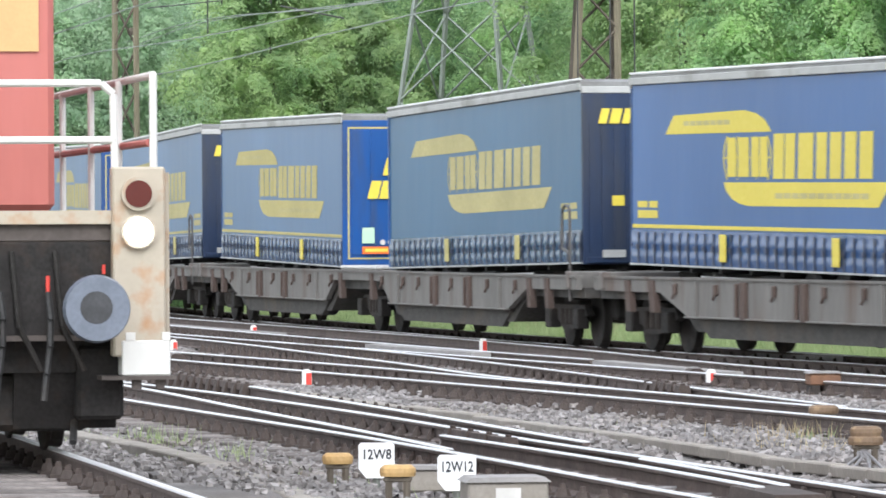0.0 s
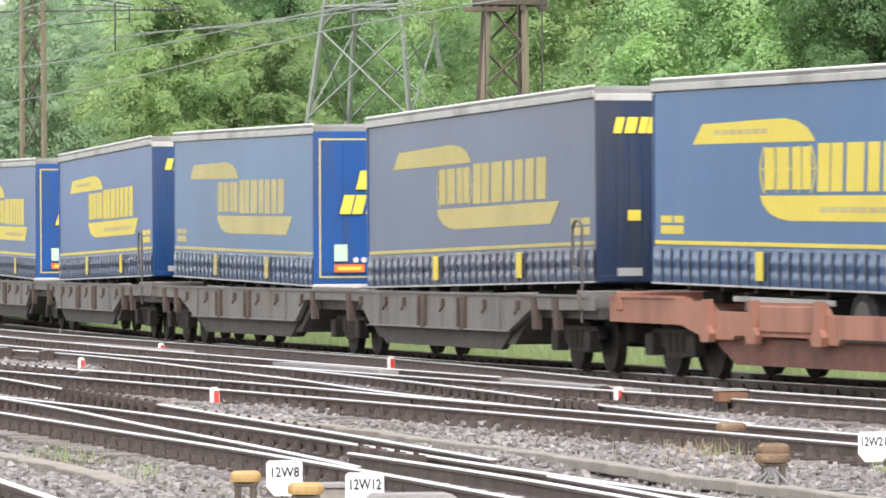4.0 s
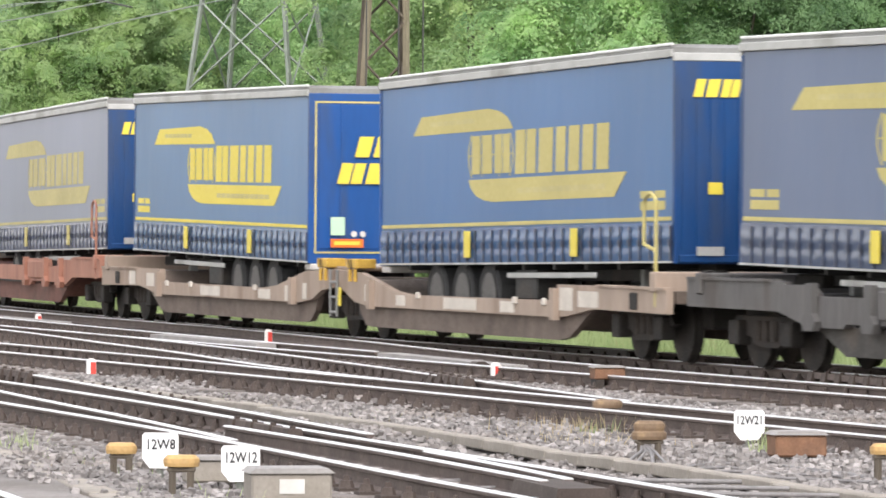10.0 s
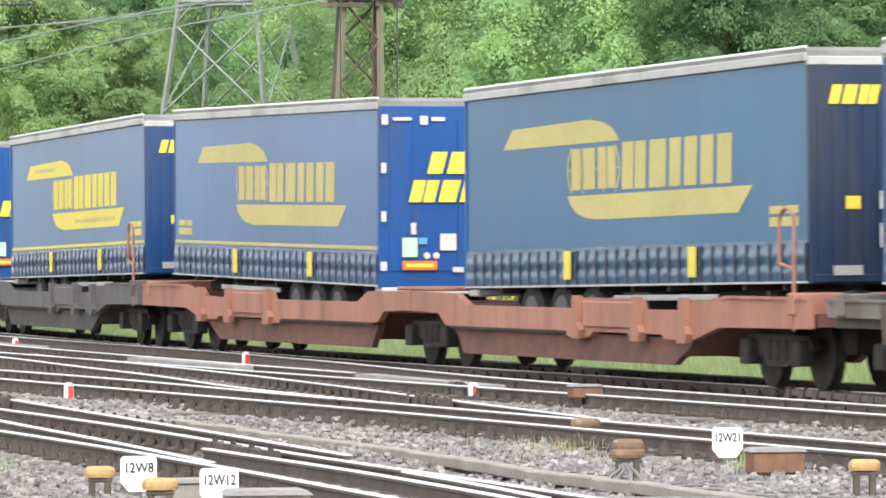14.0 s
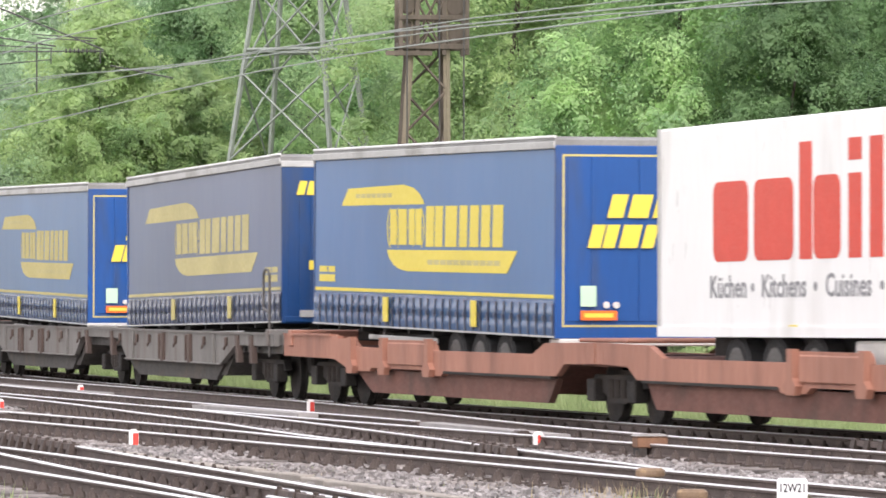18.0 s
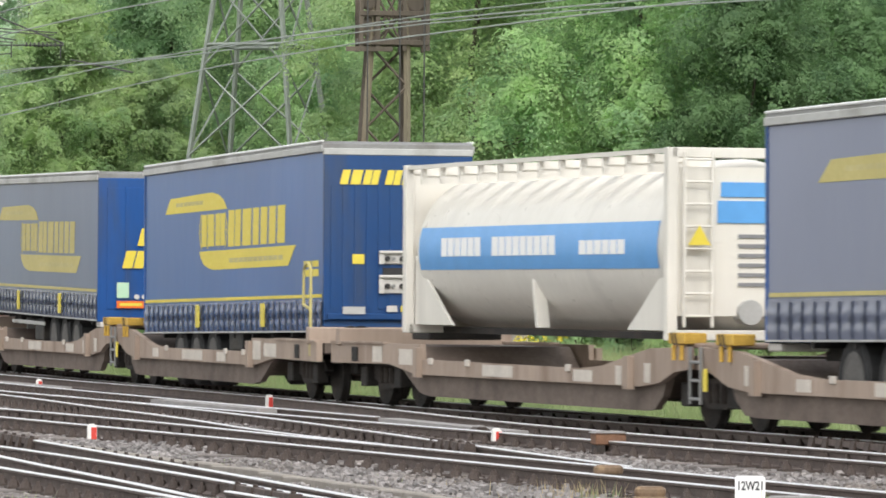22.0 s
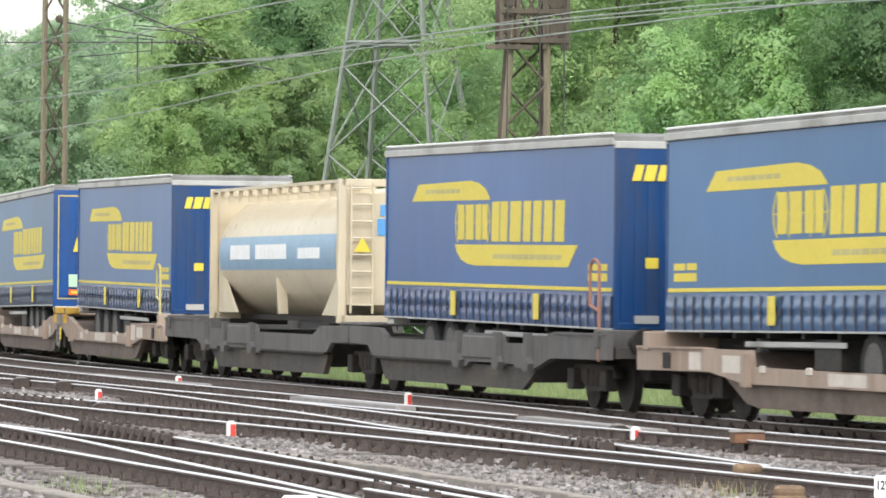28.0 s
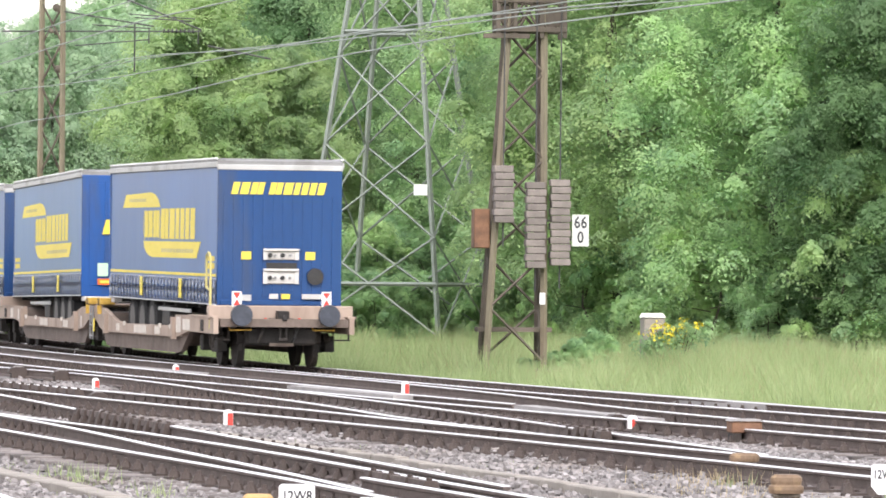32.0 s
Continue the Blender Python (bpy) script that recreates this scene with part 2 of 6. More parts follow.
M["ballast"] = mat("ballast_bed", (0.225, 0.207, 0.197), 0.95, var=0.3, scale=1.2, fine=22, bump=0.05, stain=(0.12, 0.10, 0.088), stain_amount=0.45, stain_scale=0.5)
M["stone"] = mat("ballast_stone", (0.255, 0.237, 0.230), 0.8, var=0.2, scale=0.8, fine=30, stain=(0.13, 0.10, 0.075), stain_amount=0.35, stain_scale=0.35, island=0.42)
M["concrete"] = mat("weathered_concrete", (0.29, 0.262, 0.228), 0.9, var=0.2, scale=2, fine=30, bump=0.01, stain=(0.17, 0.15, 0.12), stain_amount=0.4)
M["plank"] = mat("weathered_grey_cover", (0.30, 0.285, 0.275), 0.8, var=0.2, scale=2, fine=25)
M["soil"] = mat("grassy_soil", (0.16, 0.215, 0.075), 0.95, var=0.35, scale=0.5, fine=8, bump=0.05, stain=(0.16, 0.14, 0.07), stain_amount=0.3, stain_scale=0.3)
M["ochre"] = mat("ochre_cap_paint", (0.47, 0.30, 0.12), 0.6, var=0.2, scale=8, fine=50, stain=(0.26, 0.15, 0.075), stain_amount=0.35, stain_scale=6)
M["rust_box"] = mat("rusted_box_steel", (0.20, 0.10, 0.055), 0.75, var=0.25, scale=6, fine=40, stain=(0.10, 0.055, 0.035), stain_amount=0.35, stain_scale=4)
M["sign_white"] = mat("white_sign_enamel", (0.86, 0.86, 0.86), 0.4, var=0.02)
M["board_dull"] = mat("dull_white_enamel", (0.55, 0.55, 0.52), 0.5, var=0.06)
M["sign_black"] = mat("black_lettering", (0.03, 0.03, 0.035), 0.5, var=0.05)
M["marker_white"] = mat("white_marker_paint", (0.80, 0.78, 0.75), 0.5, var=0.05, scale=10)
M["marker_red"] = mat("red_marker_paint", (0.62, 0.055, 0.04), 0.5, var=0.08, scale=10)
M["mast_rust"] = mat("rust_brown_mast_paint", (0.098, 0.080, 0.060), 0.8, var=0.3, scale=2, fine=25, stain=(0.19, 0.155, 0.12), stain_amount=0.35, stain_scale=2, tall=True)
M["mast_olive"] = mat("olive_beige_mast_paint", (0.22, 0.19, 0.13), 0.75, var=0.25, scale=2, fine=20, stain=(0.12, 0.085, 0.055), stain_amount=0.4, stain_scale=2, tall=True)
M["cap_brown"] = mat("rust_brown_cap_paint", (0.19, 0.125, 0.075), 0.65, var=0.25, scale=8, fine=50, stain=(0.36, 0.25, 0.13), stain_amount=0.3, stain_scale=9)
M["mast_grey"] = mat("green_grey_mast_paint", (0.18, 0.19, 0.165), 0.75, var=0.2, scale=2, fine=25)
M["galvanised"] = mat("galvanised_lattice_steel", (0.25, 0.28, 0.245), 0.55, 0.3, var=0.15, scale=2, fine=20)
M["weight"] = mat("concrete_weight", (0.20, 0.172, 0.155), 0.9, var=0.2, scale=4, fine=30, random_tint=0.15)
M["wire"] = mat("overhead_wire", (0.33, 0.36, 0.34), 0.6, 0.2, var=0.1)
M["wire_dark"] = mat("dark_catenary_arm", (0.05, 0.05, 0.048), 0.6, var=0.2)
M["bark"] = mat("grey_brown_bark", (0.085, 0.07, 0.055), 0.9, var=0.3, scale=3, fine=18, bump=0.02)
M["loco_red"] = mat("faded_red_paint", (0.47, 0.145, 0.125), 0.45, var=0.08, scale=0.8, fine=10, stain=(0.45, 0.13, 0.10), stain_amount=0.3, tall=True)
M["loco_cream"] = mat("dirty_cream_paint", (0.44, 0.38, 0.30), 0.5, var=0.08, scale=3, fine=20, stain=(0.42, 0.22, 0.10), stain_amount=0.4, stain_scale=5)
M["loco_under"] = mat("black_brown_underframe", (0.014, 0.011, 0.010), 0.8, var=0.4, scale=4, fine=30, stain=(0.035, 0.022, 0.015), stain_amount=0.3, stain_scale=5)
M["loco_white"] = mat("white_step_guard_paint", (0.66, 0.64, 0.61), 0.5, var=0.05, scale=3, fine=20)
M["loco_grey"] = mat("grey_brown_platform_steel", (0.085, 0.068, 0.06), 0.7, var=0.2, scale=3, fine=20)
M["buffer"] = mat("blue_grey_buffer_steel", (0.17, 0.19, 0.235), 0.5, 0.3, var=0.15, scale=5, fine=30)
M["grease"] = mat("buffer_grease", (0.05, 0.05, 0.055), 0.4, var=0.3, scale=6)
M["lens_red"] = mat("dark_red_lamp_glass", (0.10, 0.015, 0.012), 0.15, var=0.1)
M["lamp_on"] = glow("lit_white_headlamp", (1.0, 0.97, 0.9), 7.0)
M["panel_yellow"] = mat("faded_ochre_panel", (0.62, 0.38, 0.17), 0.5, var=0.08)
M["leaf_a"] = leaf_mat("beech_leaves", (0.190, 0.335, 0.175), (0.495, 0.680, 0.315))
M["leaf_b"] = leaf_mat("light_green_leaves", (0.240, 0.385, 0.190), (0.590, 0.750, 0.345))
M["leaf_c"] = leaf_mat("dark_green_leaves", (0.095, 0.195, 0.088), (0.290, 0.460, 0.205))
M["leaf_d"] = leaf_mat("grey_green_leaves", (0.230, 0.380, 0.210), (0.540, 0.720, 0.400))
M["hose"] = mat("grey_cable_sheath", (0.20, 0.19, 0.19), 0.6, var=0.2, scale=8)
# haze over the far slope is put into this paler leaf colour
M["leaf_far"] = leaf_mat("haze_pale_leaves", (0.289, 0.428, 0.281), (0.577, 0.740, 0.479))
M["grass"] = leaf_mat("tall_verge_grass", (0.200, 0.280, 0.110), (0.470, 0.545, 0.280), 0.7)
M["grass_dry"] = leaf_mat("dry_grass_stalks", (0.36, 0.28, 0.16), (0.58, 0.49, 0.30), 0.8)
M["flower"] = mat("yellow_broom_flowers", (0.75, 0.62, 0.03), 0.6, var=0.15, scale=5)

# ---- mesh helpers ----
CACHE = {}


def link_mesh(bm, name, smooth=False):
    bmesh.ops.recalc_face_normals(bm, faces=bm.faces)
    me = bpy.data.meshes.new(name)
    bm.to_mesh(me)
    bm.free()
    if smooth:
        me.polygons.foreach_set("use_smooth", [True] * len(me.polygons))
    return me


def part(name, bm, material, parent, label="", key=None, m=None, smooth=False):
    """ONE mesh object under a thing or a part; bm is a function that fills a bmesh, shared between alike parts by its key."""
    full = (key, material) if key is not None else None
    me = CACHE.get(full) if full else None
    if me is None:
        b = bmesh.new()
        bm(b)
        me = link_mesh(b, name, smooth)
        me.materials.append(M[material])
        if full:
            CACHE[full] = me
    ob = new(name, me)
    ob.parent = parent
    if m is not None:
        ob.matrix_basis = m
    if label:
        ob["label"] = label
    return ob


def empty(name, label, category, group="", kind="", m=None):
    ob = tagged(new(name), label, category, group, kind)
    if m is not None:
        ob.matrix_basis = m
    return ob


def box(bm, x0, x1, y0, y1, z0, z1, bevel=0.0):
    vs = [bm.verts.new((x, y, z)) for x in (x0, x1) for y in (y0, y1) for z in (z0, z1)]
    fs = [bm.faces.new([vs[i] for i in q]) for q in ((0, 1, 3, 2), (4, 6, 7, 5), (0, 4, 5, 1), (2, 3, 7, 6), (0, 2, 6, 4), (1, 5, 7, 3))]
    if bevel:
        es = list({e for f in fs for e in f.edges})
        bmesh.ops.bevel(bm, geom=es, offset=bevel, segments=1, affect="EDGES")


def prism(bm, pts, y0, y1):
    """A polygon in the x-z plane, drawn out from y0 to y1."""
    a = [bm.verts.new((x, y0, z)) for x, z in pts]
    b = [bm.verts.new((x, y1, z)) for x, z in pts]
    bm.faces.new(a)
    bm.faces.new(b[::-1])
    for i in range(len(pts)):
        j = (i + 1) % len(pts)
        bm.faces.new((a[i], a[j], b[j], b[i]))


def rod(bm, p, q, r, seg=6, r2=None):
    p, q = Vector(p), Vector(q)
    d = (q - p).normalized()
    side = d.orthogonal().normalized()
    up = d.cross(side)
    r2 = r if r2 is None else r2
    ra, rb = [], []
    for i in range(seg):
        a = 2 * math.pi * (i + 0.5) / seg
        o = side * math.cos(a) + up * math.sin(a)
        ra.append(bm.verts.new(p + o * r))
        rb.append(bm.verts.new(q + o * r2))
    bm.faces.new(ra)
    bm.faces.new(rb[::-1])
    for i in range(seg):
        j = (i + 1) % seg
        bm.faces.new((ra[i], rb[i], rb[j], ra[j]))


def bar(bm, p, q, w, h=None):
    """A square bar from p to q."""
    rod(bm, p, q, w * 0.7071, 4, None if h is None else h * 0.7071)


def turned(bm, axis_y, cx, cz, profile, seg=20):
    """A body of revolution about an axis along y: profile rows of (y, radius)."""
    rings = []
    for y, r in profile:
        rings.append([bm.verts.new((cx + r * math.cos(2 * math.pi * i / seg), axis_y + y, cz + r * math.sin(2 * math.pi * i / seg))) for i in range(seg)])
    for a, b in zip(rings, rings[1:]):
        for i in range(seg):
            j = (i + 1) % seg
            bm.faces.new((a[i], a[j], b[j], b[i]))
    bm.faces.new(rings[0])
    bm.faces.new(rings[-1][::-1])


def lettering(name, text, size, material, parent, m, squeeze=1.0):
    cu = bpy.data.curves.new(name, "FONT")
    cu.body, cu.size, cu.align_x, cu.align_y, cu.extrude, cu.resolution_u = text, size, "CENTER", "CENTER", 0.002, 2
    cu.offset = size * 0.016
    ob = bpy.data.objects.new(name, cu)
    scene.collection.objects.link(ob)
    dg = bpy.context.evaluated_depsgraph_get()
    me = bpy.data.meshes.new_from_object(ob.evaluated_get(dg))
    bpy.data.objects.remove(ob)
    me.materials.clear()
    me.materials.append(M[material])
    me.transform(Matrix.Diagonal((squeeze, 1, 1, 1)))
    t = new(name, me)
    t.parent = parent
    t.matrix_basis = m
    return t


# ---- the line of the train: an arc of about 770 m radius ----
BEND = -0.0013


def arc(u, side=0.0):
    """Place and heading (radians to the left of y) at u metres along the train's track; side is positive away from the camera."""
    a = 0.2625 + BEND * u / 2
    s = 2 * math.sin(BEND * u / 2) / BEND
    h = 0.2625 + BEND * u
    return 3.249 - s * math.sin(a) + side * math.cos(h), 83.0 + s * math.cos(a) + side * math.sin(h), h


def on_arc(u, side=0.0, z=0.0):
    x, y, h = arc(u, side)
    return pose(x, y, z, 0, 0, 90 + math.degrees(h))

# ---- the ground, one sheet to the horizon ----
RADIUS = -1 / BEND
HUB = Vector((3.249 + RADIUS * math.cos(0.2625), 83.0 + RADIUS * math.sin(0.2625)))


def to_arc(x, y):
    d = Vector((x, y)) - HUB
    h = math.atan2(-d.y, -d.x)
    return (h - 0.2625) / BEND, RADIUS - d.length


def ease(x, a, b):
    t = min(1.0, max(0.0, (x - a) / (b - a)))
    return t * t * (3 - 2 * t)


def ground_z(x, y):
    u, s = to_arc(x, y)
    z = -0.36 - 0.12 * ease(s, 2.5, 4.5) + 0.30 * ease(s, 5, 16)
    z += 0.10 * noise.noise(Vector((x * 0.16, y * 0.16, 0.3))) * ease(s, 3.5, 8)
    # the wooded slope behind the line, higher towards the far end
    z += ease(s, 20, 75) * (5 + 7 * ease(u, 40, 200)) * ease(y, 60, 140)
    z += ease(y, 280, 560) * 10 * ease(s, 15, 60)
    return z


def grid_axis(fine0, fine1, step, reach):
    a = list(np.arange(fine0, fine1 + step / 2, step))
    k, lo, hi = step, fine0, fine1
    while hi < reach:
        k *= 1.35
        hi += k
        lo -= k
        a = [lo] + a + [hi]
    return a


def build_ground():
    xs, ys = grid_axis(-40, 40, 1.6, 3500), grid_axis(20, 190, 1.6, 3500)
    verts = [(x, y, ground_z(x, y)) for y in ys for x in xs]
    w = len(xs)
    faces = [(j * w + i, j * w + i + 1, (j + 1) * w + i + 1, (j + 1) * w + i) for j in range(len(ys) - 1) for i in range(w - 1)]
    me = bpy.data.meshes.new("ground")
    me.from_pydata(verts, [], faces)
    me.polygons.foreach_set("use_smooth", [True] * len(faces))
    me.materials.append(M["soil"])
    tagged(new("ground", me), "grassy earth of the verge and wooded slope behind the tracks", "ground", kind="structure")


build_ground()


# ---- the tracks: each rail by its distance from the train's track at places along it ----
def smooth_line(pts, step):
    """Places along a smooth line through pts (u, side), from low u to high u."""
    pts = sorted(pts)
    u, s = np.array([p[0] for p in pts], float), np.array([p[1] for p in pts], float)
    g = np.gradient(s, u) if len(u) > 2 else np.full(len(u), (s[-1] - s[0]) / (u[-1] - u[0]))
    out = []
    n = max(2, int((u[-1] - u[0]) / step) + 1)
    for q in np.linspace(u[0], u[-1], n):
        i = min(len(u) - 2, max(0, int(np.searchsorted(u, q)) - 1))
        h = u[i + 1] - u[i]
        t = (q - u[i]) / h
        s1 = (2 * t**3 - 3 * t * t + 1) * s[i] + (t**3 - 2 * t * t + t) * h * g[i] + (-2 * t**3 + 3 * t * t) * s[i + 1] + (t**3 - t * t) * h * g[i + 1]
        out.append((q, s1))
    return out


def sweep(name, line, section, material, z=0.0):
    """A section (offset, height) drawn along places (u, side) of the ground plan."""
    pts = [Vector((*arc(u, s)[:2], 0)) for u, s in line]
    verts, faces, k = [], [], len(section)
    for i, p in enumerate(pts):
        d = (pts[min(i + 1, len(pts) - 1)] - pts[max(i - 1, 0)]).normalized()
        nrm = Vector((d.y, -d.x, 0))
        verts += [(p.x + nrm.x * o, p.y + nrm.y * o, z + h) for o, h in section]
    for i in range(len(pts) - 1):
        for j in range(k):
            faces.append((i * k + j, i * k + (j + 1) % k, (i + 1) * k + (j + 1) % k, (i + 1) * k + j))
    faces += [tuple(range(k))[::-1], tuple((len(pts) - 1) * k + j for j in range(k))]
    me = bpy.data.meshes.new(name)
    me.from_pydata(verts, [], faces)
    me.materials.append(M[material])
    return me


WEB = [(-0.07, -0.165), (0.07, -0.165), (0.07, -0.15), (0.012, -0.125), (0.012, -0.045), (0.035, -0.036), (0.036, -0.013), (-0.036, -0.013), (-0.035, -0.036), (-0.012, -0.045), (-0.012, -0.125), (-0.07, -0.15)]
HEAD = [(-0.036, -0.0125), (0.036, -0.0125), (0.034, -0.006), (0.024, 0.0), (-0.024, 0.0), (-0.034, -0.006)]


def rail(pts, head="rail_head", label="steel rail, worn head whitened for sky reflection, on rusty web", step=1.5, z=0.0):
    line = smooth_line(pts, step)
    ob = tagged(new("rail", sweep("rail", line, WEB, "rail_side", z)), label, "rail", "rails of the junction", "structure")
    c = new("railhead", sweep("railhead", line, HEAD, head, z))
    c.parent = ob
    return ob


def wander(u):
    """How far the train's track strays from the arc, away from the camera."""
    return 0.14 - 0.19 * ease(u, -16, 10) + 0.05 * ease(u, 14, 70)


TRAIN_FAR = [(u, 0.75 + wander(u)) for u in range(-75, 245, 5)]
TRAIN_NEAR = [(u, -0.75 + wander(u)) for u in range(-75, 245, 5)]
LB = [(-60, -2.75), (-40, -2.7), (-20, -2.55), (-8, -2.35), (4, -1.5), (12, -1.2), (28, -1.38), (44, -1.9), (60, -2.2), (120, -3.0)]
LC = [(-3.5, -3.25), (0, -3.25), (20, -3.3), (42, -3.5), (60, -3.75), (120, -4.5)]
LD = [(-60, -4.0), (-40, -3.9), (-20, -3.9), (-9, -4.15), (0, -4.35), (14, -4.75), (30, -5.1), (60, -5.6), (120, -6.2)]
Z1 = [(-25, -7.05), (-17, -6.2), (-9, -5.4), (-3, -4.95), (4, -4.62), (12, -4.62)]
Z2 = [(-18, -7.25), (-11, -6.95), (-4, -6.3), (3, -5.9), (10, -5.53), (18, -5.45), (26, -6.0), (60, -7.2)]
Q1 = [(-60, -7.3), (-40, -7.3), (-24, -7.25), (-14, -7.27), (-6, -7.25), (0, -7.5), (6, -7.87), (12, -8.35), (30, -9.6), (60, -11)]
Q2 = [(-60, -8.35), (-45, -8.3), (-31, -8.27), (-18, -8.28), (-10, -8.5), (-2, -8.77), (6, -9.1), (30, -10.6), (60, -12)]
NG = [(-33, -12.5), (-27, -11.9), (-18, -11.15), (-8, -10.46), (1, -9.88), (14, -9.3)]
NH = [(-52, -14.5), (-46, -13.9), (-40, -13.35), (-33, -12.85), (-24, -12.17), (-16, -11.9), (-10, -11.95), (10, -11.9)]
NI = [(-34, -14.05), (-29, -13.5), (-24, -13.06), (-15, -12.3), (-10, -12.05), (5, -12.0)]
NJ = [(-52, -15.8), (-48, -15.4), (-42, -14.9), (-36, -14.34), (-30, -13.9), (-24, -13.63), (-12, -13.2), (10, -12.9)]
for pts in (TRAIN_FAR, TRAIN_NEAR, LB, LC, LD, Z1, Z2, Q1, Q2, NG, NH, NI, NJ):
    rail(pts)
# wing rail of the near crossing, and the crossing block of the far one
rail([(-41.4, -14.05), (-40.8, -13.98), (-36, -13.5), (-31, -13.2)], "rail_head", "bright switch blade of the near turnout")
rail([(-41.2, -13.78), (-40.2, -13.63), (-38.6, -13.42), (-36.5, -13.2)], "rail_head", "bright second switch blade of the near turnout")


def slide_plates():
    top = tagged(new("slide_plates"), "worn bright slide plates under the switch blades", "slide plates", kind="structure")
    b = bmesh.new()
    box(b, -0.24, 0.24, -0.07, 0.07, -0.165, -0.135, 0.01)
    me = link_mesh(b, "slide_plate")
    me.materials.append(M["rail_dull"])
    b = bmesh.new()
    rod(b, (0.17, 0, -0.135), (0.17, 0, -0.07), 0.045, 8, 0.03)
    bolt = link_mesh(b, "bolt")
    bolt.materials.append(M["fastener"])
    for k in range(18):
        u = -40.8 + 0.62 * k
        x, y, h = arc(u, np.interp(u, (-41, -36, -30), (-13.95, -13.38, -13.0)))
        ob = new("slide_plate", me)
        ob.parent = top
        ob.matrix_basis = pose(x, y, 0, 0, 0, math.degrees(h))
        o = new("bolt", bolt)
        o.parent = ob


slide_plates()


def strip(name, pts, section, material, label, category, z=0.0, step=1.0):
    ob = new(name, sweep(name, smooth_line(pts, step), section, material, z))
    return tagged(ob, label, category, kind="structure")


PLATE = [(-0.17, -0.16), (0.17, -0.16), (0.16, -0.01), (-0.16, -0.01)]
strip("blade_end_block", [(-42.3, -14.1), (-41.6, -14.0), (-40.9, -13.9)], [(-0.22, -0.17), (0.22, -0.17), (0.18, -0.02), (-0.18, -0.02)], "fastener", "dark steel block at the end of the switch blades", "track part")
strip("crossing_block", [(-11, -3.55), (-8, -3.4), (-4, -3.22)], PLATE, "plank", "long pale steel crossing block between the rails", "track part")
strip("rail_cover", [(2, -3.45), (6, -3.5), (9, -3.5)], PLATE, "plank", "grey cover plate beside the rail", "track part")
strip("rail_cover", [(20, -2.9), (26, -3.05), (31, -3.15)], PLATE, "plank", "grey cover plate beside the rail", "track part")
strip("rail_cover", [(-3, 0.9), (2, 0.9), (6, 0.88)], PLATE, "plank", "grey cover plate beside the far rail", "track part")


# ---- ballast bed ----
def ballast_z(x, y, s):
    z = -0.192 + 0.025 * noise.noise(Vector((x * 1.7, y * 1.7, 0))) + 0.05 * noise.noise(Vector((x * 0.3, y * 0.3, 5)))
    z -= 0.25 * ease(s, 1.8, 3.6) + 0.03 * ease(-s, 10.8, 11.6) - 0.06 * ease(-s, 15.2, 16.6)
    return z + 0.17 * ease(-s, 17.6, 19.0)



def build_ballast():
    us, ss = np.arange(-62, 150, 0.5), np.arange(-21, 3.8, 0.28)
    verts = []
    for u in us:
        for s in ss:
            x, y, _ = arc(u, s)
            verts.append((x, y, ballast_z(x, y, s)))
    w = len(ss)
    faces = [(j * w + i, j * w + i + 1, (j + 1) * w + i + 1, (j + 1) * w + i) for j in range(len(us) - 1) for i in range(w - 1)]
    me = bpy.data.meshes.new("ballast")
    me.from_pydata(verts, [], faces)
    me.materials.append(M["ballast"])
    tagged(new("ballast", me), "grey-brown crushed stone ballast between the tracks", "ballast", kind="structure")


build_ballast()


def build_stones():
    rng = np.random.default_rng(4)
    n = 72000
    u, s = rng.uniform(-46, 22, n), rng.uniform(-17.0, -2.0, n)
    keep = rng.uniform(0, 1, n) < np.interp(u, [-46, -15, 22], [1, 0.8, 0.3])
    u, s = u[keep], s[keep]
    n = len(u)
    cube = np.array([(x, y, z) for x in (-1, 1) for y in (-1, 1) for z in (-1, 1)], float)
    quads = np.array([(0, 1, 3, 2), (4, 6, 7, 5), (0, 4, 5, 1), (2, 3, 7, 6), (0, 2, 6, 4), (1, 5, 7, 3)])
    verts = np.empty((n, 8, 3))
    for i in range(n):
        x, y, _ = arc(u[i], s[i])
        r = rng.uniform(0.018, 0.040)
        a, b = rng.uniform(0, 6.28), rng.uniform(-0.6, 0.6)
        c = cube * rng.uniform(0.45, 1.0, (8, 3)) * (r * rng.uniform(0.7, 1.4), r, r * 0.75)
        ca, sa, cb, sb = math.cos(a), math.sin(a), math.cos(b), math.sin(b)
        c = c @ np.array([[cb, 0, sb], [0, 1, 0], [-sb, 0, cb]]) @ np.array([[ca, sa, 0], [-sa, ca, 0], [0, 0, 1]])
        verts[i] = c + (x, y, ballast_z(x, y, s[i]) + rng.uniform(-0.005, 0.03))
    faces = (np.arange(n)[:, None, None] * 8 + quads[None]).reshape(-1, 4)
    me = bpy.data.meshes.new("ballast_stones")
    me.from_pydata(verts.reshape(-1, 3).tolist(), [], faces.tolist())
    me.materials.append(M["stone"])
    tagged(new("ballast_stones", me), "loose grey ballast stones lying between the rails", "ballast", kind="stuff")


build_stones()


